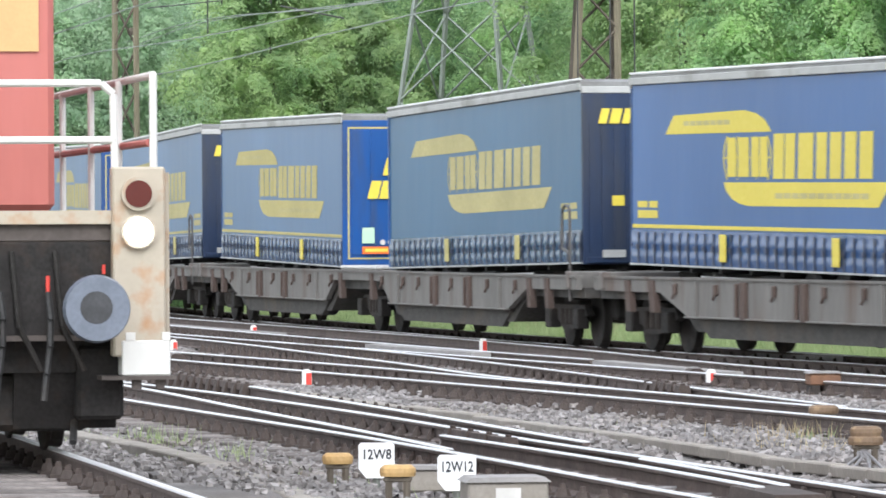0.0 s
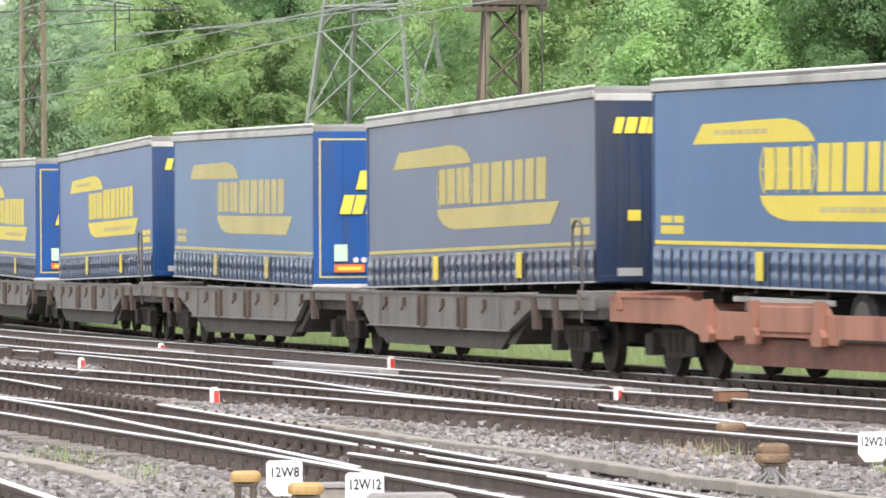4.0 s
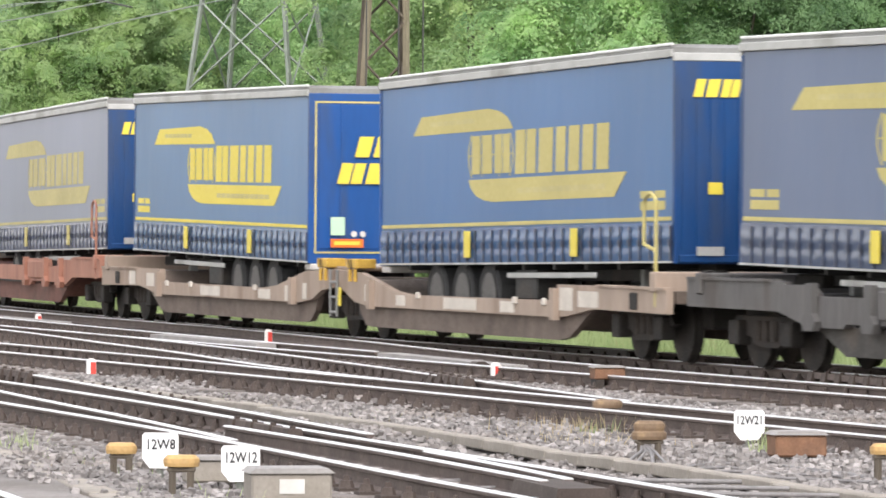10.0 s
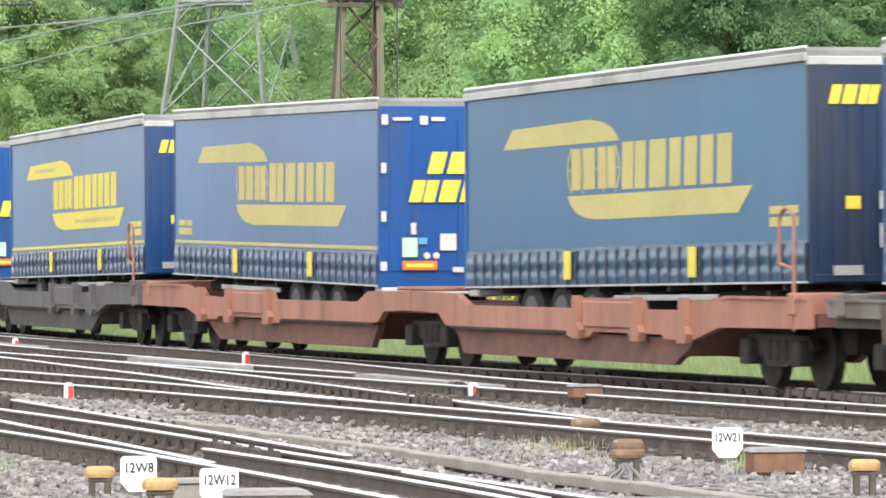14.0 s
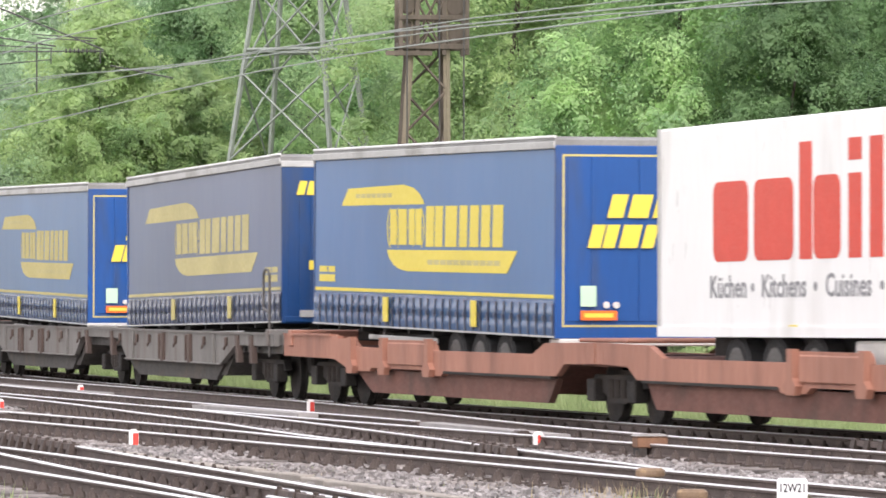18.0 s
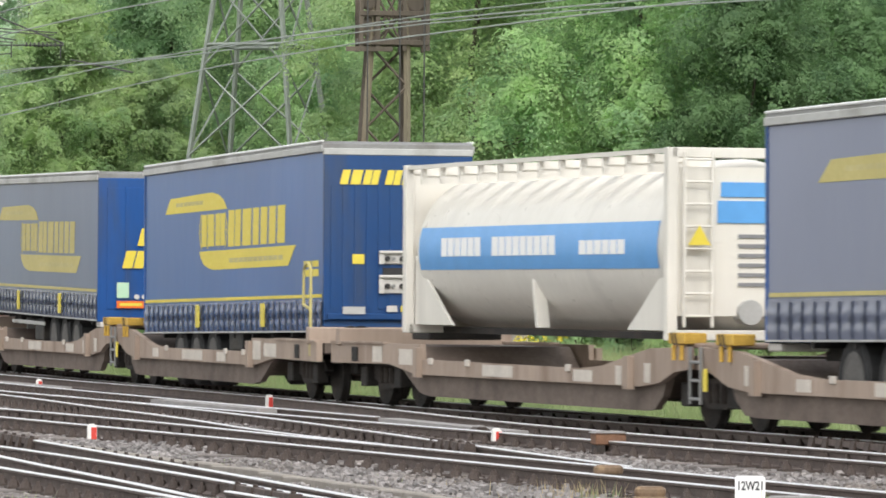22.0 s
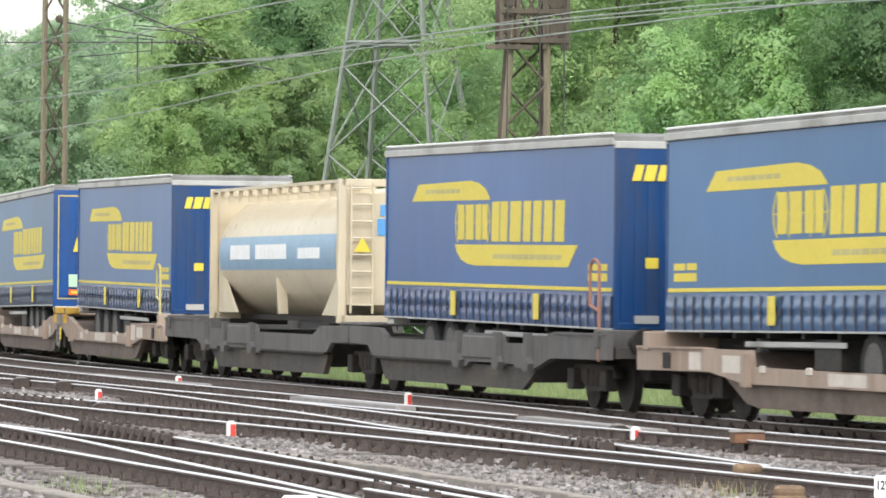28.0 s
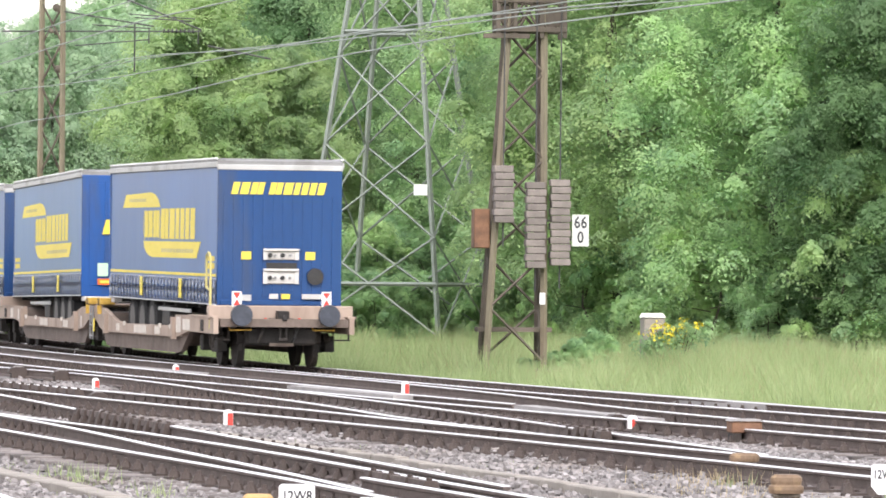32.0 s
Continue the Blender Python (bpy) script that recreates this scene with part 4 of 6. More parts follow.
def weed_clump(u, s, n, h, spread, dry, label):
    rng = np.random.default_rng(int(abs(u * 31 + s * 7)))
    verts = np.empty((n, 3, 3))
    for i in range(n):
        x, y, _ = arc(u + rng.normal(0, spread), s + rng.normal(0, spread * 0.6))
        hh, a, lean = h * rng.uniform(0.35, 1.1), rng.uniform(0, math.pi), rng.normal(0, 0.3, 2) * h
        w = 0.009
        verts[i] = ((x - w * math.cos(a), y - w * math.sin(a), -0.27), (x + w * math.cos(a), y + w * math.sin(a), -0.27), (x + lean[0], y + lean[1], -0.24 + hh))
    me = bpy.data.meshes.new("weeds")
    me.from_pydata(verts.reshape(-1, 3).tolist(), [], np.arange(n * 3).reshape(n, 3).tolist())
    me.materials.append(M["grass_dry" if dry else "grass"])
    tagged(new("weeds", me), label, "weeds", "weed clumps in the ballast", "stuff")


for u, s, n, h, sp in ((-27.6, -14.85, 46, 0.27, 0.22), (-31, -15.2, 40, 0.12, 0.5), (-24, -14.9, 40, 0.12, 0.8), (-34, -15.3, 40, 0.12, 0.7), (-29, -16.0, 90, 0.10, 1.2), (-33.5, -9.0, 60, 0.3, 0.12), (-29, -8.9, 50, 0.22, 0.2), (-20, -3.2, 40, 0.2, 0.2), (-22, -15.6, 90, 0.15, 1.0), (-30.2, -14.9, 40, 0.22, 0.15), (-25.4, -14.6, 36, 0.2, 0.2), (-38, -16.2, 70, 0.10, 0.6), (-36.2, -15.9, 50, 0.14, 0.3), (-24, -9.8, 40, 0.12, 0.6), (-19, -9.2, 40, 0.12, 0.8), (-14, -9.4, 40, 0.12, 0.8)):
    weed_clump(u, s, n, h, sp, False, "clump of green weeds in the ballast")
for u, s, n, h, sp in ((-28.5, -8.9, 150, 0.24, 0.45), (-30.5, -9.6, 110, 0.16, 0.6), (-26, -9.4, 70, 0.14, 0.8), (-35, -16.1, 90, 0.12, 0.7), (-30, -16.3, 90, 0.10, 0.8), (-21, -9.7, 60, 0.10, 0.8)):
    weed_clump(u, s, n, h, sp, True, "clump of dry reddish grass in the ballast")


# ---- overhead line mast, lattice tower, wires ----
def lattice(bm_list, corners0, corners1, z0, z1, bays, w, crossed=False):
    """Braces between the four legs of a tapering tower."""
    for f in range(4):
        a0, b0 = Vector((*corners0[f], z0)), Vector((*corners0[(f + 1) % 4], z0))
        a1, b1 = Vector((*corners1[f], z1)), Vector((*corners1[(f + 1) % 4], z1))
        t = 0.0
        ts = []
        tot = sum(0.95**i for i in range(bays))
        for i in range(bays):
            ts.append(t)
            t += 0.95**i / tot
        ts.append(1.0)
        for i in range(bays):
            p, q = a0.lerp(a1, ts[i]), b0.lerp(b1, ts[i])
            r, s = a0.lerp(a1, ts[i + 1]), b0.lerp(b1, ts[i + 1])
            bm_list.append((p, s, w) if (i + f) % 2 else (q, r, w))
            if crossed:
                bm_list.append((q, r, w) if (i + f) % 2 else (p, s, w))


def build_pylon():
    y = 165.0
    cx = -1.45
    e = empty("power_pylon", "galvanised steel lattice pylon of a power line before the trees", "pylon", m=pose(cx, y, 0, 0, 0, 0))
    r0, r1, a = 3.36, 1.06, radians(24)
    c0 = [(r0 * math.cos(a + k * math.pi / 2), r0 * math.sin(a + k * math.pi / 2)) for k in range(4)]
    c1 = [(r1 * math.cos(a + k * math.pi / 2), r1 * math.sin(a + k * math.pi / 2)) for k in range(4)]
    for (p, q) in zip(c0, c1):
        part("leg", lambda b: bar(b, (*p, -0.6), (*q, 13.5), 0.115), "galvanised", e)
    rows = []
    lattice(rows, c0, c1, 0.0, 13.5, 5, 0.048, True)
    for p, q, w in rows:
        part("brace", lambda b: bar(b, p, q, w), "galvanised", e)
    for z in (1.6, 9.2):
        k = z / 13.5
        cc = [Vector((*c0[i], 0)).lerp(Vector((*c1[i], 0)), k) for i in range(4)]
        for i in range(4):
            part("belt", lambda b: bar(b, cc[i] + Vector((0, 0, z)), cc[(i + 1) % 4] + Vector((0, 0, z)), 0.09), "galvanised", e)
    part("plate", lambda b: box(b, 0.55, 0.95, -2.6, -2.58, 4.25, 4.58), "sign_white", e, "white plate")
    return e


build_pylon()


def build_mast():
    """The catenary tensioning mast with its stacks of weights."""
    X, Y = 1.52, 118.0
    e = empty("catenary_mast", "rust-brown lattice catenary mast with three stacks of tension weights", "catenary mast", m=pose(X, Y, -0.3, 0, 0, 6))
    c0 = [(-0.66, -0.6), (0.60, -0.6), (0.60, 0.6), (-0.66, 0.6)]
    c1 = [(-0.10, -0.25), (0.58, -0.25), (0.58, 0.25), (-0.10, 0.25)]
    for i, (p, q) in enumerate(zip(c0, c1)):
        # front legs coloured as lit, back legs as the darker shaded inside
        part("leg", lambda b: bar(b, (*p, 0.1), (*q, 9.0), 0.105), "mast_olive" if i in (0, 1) else "mast_rust", e, key=("mleg", i))
    part("foot", lambda b: box(b, -0.98, -0.5, -0.9, 0.9, -0.1, 0.20, 0.04), "weight", e, "weathered concrete foot")
    part("foot", lambda b: box(b, 0.45, 1.0, -0.9, 0.9, -0.1, 0.15, 0.04), "weight", e)
    rows = []
    lattice(rows, c0, c1, 0.3, 9.0, 9, 0.042)
    for p, q, w in rows:
        part("brace", lambda b: bar(b, p, q, w), "mast_rust", e)
    for z, w in ((0.95, 0.10), (7.45, 0.12)):
        part("crossbeam", lambda b: box(b, -0.85 + 0.05 * z, 0.80, -0.35, 0.35, z, z + w), "mast_rust", e)
    for dx, z0, n in ((-0.31, 3.3, 8), (0.39, 2.33, 12), (0.92, 2.39, 12)):
        s = part("weight_rope", lambda b: rod(b, (dx, -0.62, z0 - 0.5), (dx, -0.62, 9.2), 0.018, 6), "wire_dark", e, "rope carrying concrete tension weights")
        for i in range(n):
            o = 0.012 * (-1) ** i
            part("weight", lambda b: box(b, dx - 0.21 + o, dx + 0.21 + o, -0.80, -0.44, z0 + i * 0.155, z0 + i * 0.155 + 0.145, 0.012), "weight", s)
    part("equipment_box", lambda b: box(b, -0.92, -0.58, -0.5, 0.1, 2.75, 3.6, 0.02), "rust_box", e, "rusty steel equipment box")
    part("plate", lambda b: box(b, 0.50, 0.62, -0.62, -0.60, 1.55, 1.8), "sign_white", e)
    hf = part("head_frame", lambda b: [box(b, -0.45, 1.05, y - 0.05, y + 0.05, z, z + 0.11, 0.01) for y in (-0.42, 0.42) for z in (7.42, 8.05, 8.66)], "mast_rust", e, "rusty head frame of the mast")
    for x in (-0.42, -0.06, 0.52, 1.02):
        part("upright", lambda b: [box(b, x - 0.045, x + 0.045, y - 0.04, y + 0.04, 7.3, 8.75) for y in (-0.40, 0.40)], "mast_rust", hf)
    for x, z in ((-0.24, 7.8), (-0.24, 8.4), (0.77, 7.75), (0.77, 8.35)):
        wheel = part("tension_wheel", lambda b: turned(b, -0.3, x, z, [(-0.05, 0.18), (-0.03, 0.23), (0.03, 0.23), (0.05, 0.18)], 16), "mast_rust", hf, "rusty tension wheel")
    for x in (0.15, 0.35):
        part("tie", lambda b: (bar(b, (x - 0.35, -0.42, 7.45), (x + 0.3, -0.42, 8.7), 0.04), bar(b, (x + 0.3, -0.42, 7.45), (x - 0.35, -0.42, 8.7), 0.04)), "mast_rust", hf)
    part("spreader", lambda b: box(b, -0.75, 0.25, -0.5, -0.38, 7.28, 7.38), "mast_rust", hf)
    # the kilometre board beside it
    k = empty("kilometre_board", "white kilometre board with black figures 66 over 0", "sign", m=pose(2.945, 117.4, 0.16, 0, 0, 4))
    part("board", lambda b: box(b, -0.18, 0.18, -0.01, 0.01, 2.35, 3.03), "board_dull", k)
    part("bracket", lambda b: (bar(b, (0, 0.03, 2.9), (-0.75, 0.5, 2.9), 0.03), bar(b, (0, 0.03, 2.5), (-0.75, 0.5, 2.5), 0.03)), "mast_grey", k)
    lettering("figures", "66", 0.36, "sign_black", k, pose(0, -0.014, 2.85, 90, 0, 0), 0.8)
    lettering("figures", "0", 0.36, "sign_black", k, pose(0, -0.014, 2.53, 90, 0, 0), 0.8)


build_mast()
for x, y, k in ((2.35, 117.9, 0.26), (2.85, 118.2, 0.36), (1.75, 118.4, 0.22), (3.3, 119.5, 0.42)):
    plant(SHRUBS, 3, x, y, k, 40 * x, "shrub", "low green bush at the foot of the mast", "shrubs along the verge", "shrub")


def far_mast(x, y, w0, w1, z1):
    e = empty("catenary_mast", "distant rust-brown lattice catenary mast before the wooded slope", "catenary mast", m=pose(x, y, -0.3))
    c0 = [(-w0, -w0), (w0, -w0), (w0, w0), (-w0, w0)]
    c1 = [(-w1, -w1), (w1, -w1), (w1, w1), (-w1, w1)]
    for p, q in zip(c0, c1):
        part("leg", lambda b: bar(b, (*p, 0), (*q, z1), 0.095), "mast_olive", e)
    rows = []
    lattice(rows, c0, c1, 0.3, z1, 9, 0.05)
    for p, q, w in rows:
        part("brace", lambda b: bar(b, p, q, w), "mast_rust", e)
    return e


fm = far_mast(-12.4, 172.0, 0.36, 0.32, 13.0)
for p, q in (((-1.6, 0, 9.75), (4.7, 0, 9.8)), ((0.3, 0, 10.4), (3.2, 0, 9.95)), ((4.9, 0, 9.35), (6.9, 0, 8.95)), ((2.6, 0, 10.05), (2.6, 0, 8.5)), ((0.3, 0, 11.6), (4.7, 0, 9.85))):
    part("cantilever", lambda b: rod(b, p, q, 0.026, 6), "wire_dark", fm, "dark cantilever arm")
for p, q in (((1.25, 0, 9.98), (3.1, 0, 9.88)), ((2.44, 0, 10.33), (4.5, 0, 10.19)), ((2.6, 0, 10.22), (4.4, 0, 10.12)), ((0.7, 0, 9.31), (3.05, 0, 9.53)), ((3.05, 0, 9.9), (3.05, 0, 9.4)), ((4.6, 0, 9.85), (4.6, 0, 9.4))):
    part("cantilever", lambda b: rod(b, p, q, 0.02, 6), "wire_dark", fm)
for x, z, k in ((2.63, 8.67, 0.13), (1.83, 10.59, 0.13), (-0.4, 9.75, 0.08), (1.6, 9.78, 0.07)):
    part("insulator", lambda b: turned(b, x, 0, z, [(-0.1, 0.3 * k), (-0.06, k), (0.06, k), (0.1, 0.3 * k)], 10), "mast_rust", fm)
for i in range(8):
    part("insulator_disc", lambda b: rod(b, (3.5 + 0.13 * i, 0, 9.81), (3.55 + 0.13 * i, 0, 9.81), 0.075, 8), "wire_dark", fm, key="disc%d" % i)


def build_wires():
    for side, z0, rise in ((0, 5.92, 0.0), (0.1, 6.1, 0.011), (-4, 6.44, 0.001), (-4, 6.88, 0.001), (4, 6.35, 0.022), (4.2, 6.62, 0.018)):
        e = empty("overhead_wire", "pale overhead line wire along the track", "wire", "overhead wires")
        b = bmesh.new()
        rings = []
        for u in range(-40, 160, 10):
            x, y, h = arc(u, side)
            z = z0 + rise * u + 0.10 * math.sin(u * 0.1)
            rings.append([b.verts.new((x + 0.013 * math.cos(k * 1.2566) * math.cos(h), y + 0.013 * math.cos(k * 1.2566) * math.sin(h), z + 0.013 * math.sin(k * 1.2566))) for k in range(5)])
        for p, q in zip(rings, rings[1:]):
            for k in range(5):
                b.faces.new((p[k], p[(k + 1) % 5], q[(k + 1) % 5], q[k]))
        me = link_mesh(b, "wire")
        me.materials.append(M["wire"])
        new("wire", me).parent = e


build_wires()


def build_post():
    e = empty("concrete_post", "short pale concrete post with a light cap in the grass", "post", m=pose(4.92, 128.0, -0.4, 0, 0, 10))
    part("shaft", lambda b: box(b, -0.25, 0.25, -0.25, 0.25, 0, 1.32, 0.03), "concrete", e)
    part("cap", lambda b: prism(b, [(-0.27, 1.32), (0.27, 1.32), (0.2, 1.42), (-0.2, 1.42)], -0.27, 0.27), "marker_white", e)
    rng = np.random.default_rng(31)
    f = empty("flowering_broom", "broom shrub with bright yellow flowers beside the post", "shrub", m=pose(5.45, 127.3, ground_z(5.45, 127.3)))
    c = rng.normal(size=(30, 3)) * (0.36, 0.3, 0.2) + (-0.1, 0, 0.85)
    me = leaf_mesh("blossom", leaf_cloud(rng, c, np.full(30, 0.12), 420, 0.035), "flower")
    new("blossom", me).parent = f
    me = leaf_mesh("foliage", leaf_cloud(rng, c - (0, 0, 0.3), np.full(30, 0.3), 2500, 0.05), "leaf_a")
    new("foliage", me).parent = f
    part("stems", lambda b: [rod(b, (0.03 * i - 0.15, 0, 0), (0.12 * i - 0.6, 0.05 * (i % 3), 0.9), 0.012, 5) for i in range(10)], "bark", f)


build_post()


# ---- wagons ----
def bogie(parent, x, key):
    """A two-axle bogie at x, with its wheels; a part of the wagon."""
    f = part("bogie", lambda b: [(prism(b, [(-1.25, 0.52), (-1.05, 0.68), (1.05, 0.68), (1.25, 0.52), (0.55, 0.40), (0.35, 0.28), (-0.35, 0.28), (-0.55, 0.40)], s * 1.0 - 0.06, s * 1.0 + 0.06),
                                  [box(b, a - 0.17, a + 0.17, s * 1.08 - 0.1, s * 1.08 + 0.1, 0.30, 0.62, 0.02) for a in (-0.9, 0.9)],
                                  [rod(b, (a, s * 1.05, 0.36), (a, s * 1.05, 0.62), 0.07, 8) for a in (-0.28, 0, 0.28)]) for s in (-1, 1)]
             and box(b, -0.3, 0.3, -0.95, 0.95, 0.45, 0.75), "bogie", parent, key="bogie", m=pose(x, 0, 0))
    for a in (-0.9, 0.9):
        for s in (-1, 1):
            part("wheel", lambda b: turned(b, 0, 0, 0, [(-0.065, 0.40), (-0.06, 0.46), (0.03, 0.455), (0.04, 0.485), (0.07, 0.485), (0.075, 0.2)], 20), "bogie", f,
                 key="wheel%d" % s, m=pose(a, s * 0.75, 0.46, 0, 0, 0 if s < 0 else 180))
    return f


# side profiles of one half wagon, from the coupler (x = 0) to the articulation (x = 17): (x, z) outlines
FLAT_SIDE = [(0.3, 1.12), (17.0, 1.12), (17.0, 0.97), (14.9, 0.96), (14.1, 0.58), (4.9, 0.58), (3.6, 0.92), (0.3, 0.93)]
POCKET_BEIGE = [(0.25, 0.98), (3.2, 1.0), (5.0, 1.0), (5.05, 0.77), (12.4, 0.75), (13.4, 0.80), (14.4, 0.94), (15.3, 1.06), (16.8, 1.10), (16.8, 0.80), (16.3, 0.76), (15.7, 0.60), (14.9, 0.54),
                (5.2, 0.54), (4.6, 0.56), (3.4, 0.68), (0.25, 0.66)]
POCKET_RUST = [(0.25, 1.14), (3.6, 1.14), (3.6, 1.10), (4.4, 1.10), (4.7, 0.97), (6.4, 0.96), (6.5, 1.10), (8.9, 1.10), (9.1, 0.95), (14.1, 0.95), (14.7, 1.12), (16.95, 1.14), (16.95, 0.84), (15.6, 0.82), (15.2, 0.64),
               (9.6, 0.64), (9.5, 0.56), (8.6, 0.56), (8.4, 0.64), (5.6, 0.64), (5.5, 0.58), (4.4, 0.58), (3.4, 0.76), (0.25, 0.78)]
SKIRT = [(4.4, 0.60), (15.0, 0.60), (14.6, 0.24), (5.4, 0.24)]
SKIRT_BEIGE = [(3.7, 0.66), (4.6, 0.57), (15.5, 0.60), (15.8, 0.66), (15.62, 0.42), (15.3, 0.24), (14.9, 0.215), (5.2, 0.215), (4.7, 0.27)]
SKIRT_FLAT = [(4.95, 0.59), (14.05, 0.59), (13.3, 0.27), (5.7, 0.27)]


def flip(pts, on):
    return [(34 - x, z) for x, z in pts][::-1] if on else pts


def wagon(style, paint, skirt, label, tail=False):
    """A twin articulated wagon 34 m long; x runs along the train away from its right-hand end, +y is the near side."""
    e = empty("freight_wagon", label, "wagon", "wagons of the train")
    side = {"flat": FLAT_SIDE, "beige": POCKET_BEIGE, "rust": POCKET_RUST}[style]
    low = {"flat": SKIRT_FLAT, "beige": SKIRT_BEIGE, "rust": SKIRT}[style]
    for half in (0, 1):
        for s in (-1, 1):
            part("side_frame", lambda b: prism(b, flip(side, half), s * 1.36 - 0.05, s * 1.36 + 0.05), paint, e, key=("sf", style, half, s))
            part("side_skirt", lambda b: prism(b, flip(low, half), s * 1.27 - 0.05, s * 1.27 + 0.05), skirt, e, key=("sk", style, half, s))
            part("top_flange", lambda b: prism(b, flip([(0.3, 1.13), (3.2, 1.13), (3.2, 1.165), (0.3, 1.165)] if style == "rust" else [(0.3, 0.975), (3.2, 0.99), (3.2, 1.02), (0.3, 1.01)] if style == "beige" else [(0.3, 1.12), (17, 1.12), (17, 1.155), (0.3, 1.155)], half), s * 1.36 - 0.10, s * 1.36 + 0.08), paint, e, key=("tf", style, half, s))
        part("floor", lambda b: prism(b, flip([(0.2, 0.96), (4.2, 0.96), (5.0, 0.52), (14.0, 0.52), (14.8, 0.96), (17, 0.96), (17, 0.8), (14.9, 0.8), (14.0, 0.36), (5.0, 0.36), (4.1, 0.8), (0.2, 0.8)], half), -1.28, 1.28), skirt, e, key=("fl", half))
        posts = {"flat": (7.6, 10.2), "beige": (5.02, 14.6), "rust": (4.6, 6.45, 8.95)}[style]
        for x in posts:
            xx = 34 - x if half else x
            for s in (-1, 1):
                if style == "flat":
                    part("stiffener", lambda b: (box(b, -0.10, 0.10, -0.03, 0.045, 0.56, 1.10, 0.01), box(b, 0.30, 0.36, -0.02, 0.04, 0.6, 1.08, 0.01)), "wagon_stain" if s > 0 else paint, e, key=("stf", s), m=pose(xx, s * 1.43, 0))
                else:
                    part("bracket", lambda b: prism(b, [(-0.16, 0.54), (0.16, 0.54), (0.22, 0.66), (0.10, 0.76), (0.10, 1.13), (-0.10, 1.13), (-0.10, 0.76), (-0.22, 0.66)] if style == "rust" else [(-0.1, 0.5), (0.1, 0.5), (0.1, 0.95), (-0.1, 0.95)], -0.05, 0.05), paint, e, key=("brk", style), m=pose(xx, s * 1.45, 0))
    if style == "beige":
        for x, w, z0, z1 in ((3.6, 0.9, 0.70, 0.92), (4.6, 0.6, 0.64, 0.96), (7.4, 0.7, 0.57, 0.73), (9.8, 1.7, 0.57, 0.74), (13.0, 0.5, 0.58, 0.74), (21.4, 0.8, 0.57, 0.73), (25.2, 1.4, 0.57, 0.74), (29.6, 0.9, 0.68, 0.92), (31.2, 0.5, 0.7, 0.95)):
            part("paint_patch", lambda b: box(b, x - w / 2, x + w / 2, 1.411, 1.416, z0, z1), "patch_beige", e, key=("pp", x))
        for x in (1.6, 32.4):
            part("side_pocket", lambda b: box(b, x - 0.16, x + 0.16, 1.411, 1.43, 0.70, 0.93, 0.01), "bogie", e, key=("spk", x))
        part("articulation_cover", lambda b: box(b, 15.9, 18.1, -1.3, 1.3, 1.08, 1.15, 0.02), paint, e, "beige cover over the articulation", key=("artc",))
        for x in (15.75, 17.55):
            pad = part("landing_pad", lambda b: box(b, -0.32, 0.32, 1.12, 1.44, 1.13, 1.28, 0.015), "wagon_ochre", e, "dirty ochre trailer landing pad", key=("lpad",), m=pose(x, 0, 0))
            part("pad_stripes", lambda b: [prism(b, [(k, 1.12), (k + 0.06, 1.12), (k + 0.14, 1.28), (k + 0.08, 1.28)], 1.441, 1.445) for k in (-0.06, 0.07)], "bogie", pad, "dark hazard stripes", key=("lpst",))
            for k in (-0.2, 0.1):
                part("pad_leg", lambda b: rod(b, (k, 1.435, 0.92), (k, 1.435, 1.12), 0.03, 8), "wagon_ochre", pad, "ochre pad leg", key=("lpl", k))
        lad = part("ladder", lambda b: [rod(b, (x, 1.46, 0.35), (x, 1.46, 1.1), 0.022, 6) for x in (16.55, 16.95)], "alu_dark", e, "grey steel ladder", key=("ladb",))
        for z in (0.42, 0.66, 0.9):
            part("rung", lambda b: rod(b, (16.55, 1.46, z), (16.95, 1.46, z), 0.022, 6), "alu_dark", lad, key=("ladr", z))
        part("brake_lever", lambda b: box(b, 16.34, 16.46, 1.44, 1.47, 0.52, 0.82, 0.01), "yellow", e, "yellow lever", key=("blev",))
        for x, z in ((14.95, 0.62), (18.75, 0.60), (19.9, 0.55)):
            part("data_plate", lambda b: box(b, x - 0.12, x + 0.12, 1.411, 1.418, z, z + 0.26, 0.004), "patch_beige", e, "pale data plate with illegible writing", key=("dpl", x))
        for x in (5.6, 7.0, 12.0, 22.0, 26.6, 28.4):
            part("lashing_eye", lambda b: box(b, x - 0.09, x + 0.09, 1.40, 1.44, 0.70, 0.80, 0.01), "patch_beige", e, key=("leye", x))
    if style == "rust":
        for x in (7.7, 26.3):
            part("side_box", lambda b: box(b, x - 1.05, x + 1.05, 1.411, 1.45, 0.70, 1.06, 0.02), paint, e, key=("sbx", x))
        # dark strip stands for the shadow line below the side frame
        for half in (0, 1):
            part("recess_line", lambda b: prism(b, flip([(9.6, 0.60), (15.0, 0.60), (15.0, 0.64), (9.6, 0.64)], half), 1.30, 1.415), "bogie", e, key=("rcl", half))
        part("articulation_cover", lambda b: box(b, 15.9, 18.1, -1.3, 1.3, 1.14, 1.20, 0.02), paint, e, key=("artr",))
    for x in (2.2, 17.0, 31.8):
        bogie(e, x, style)
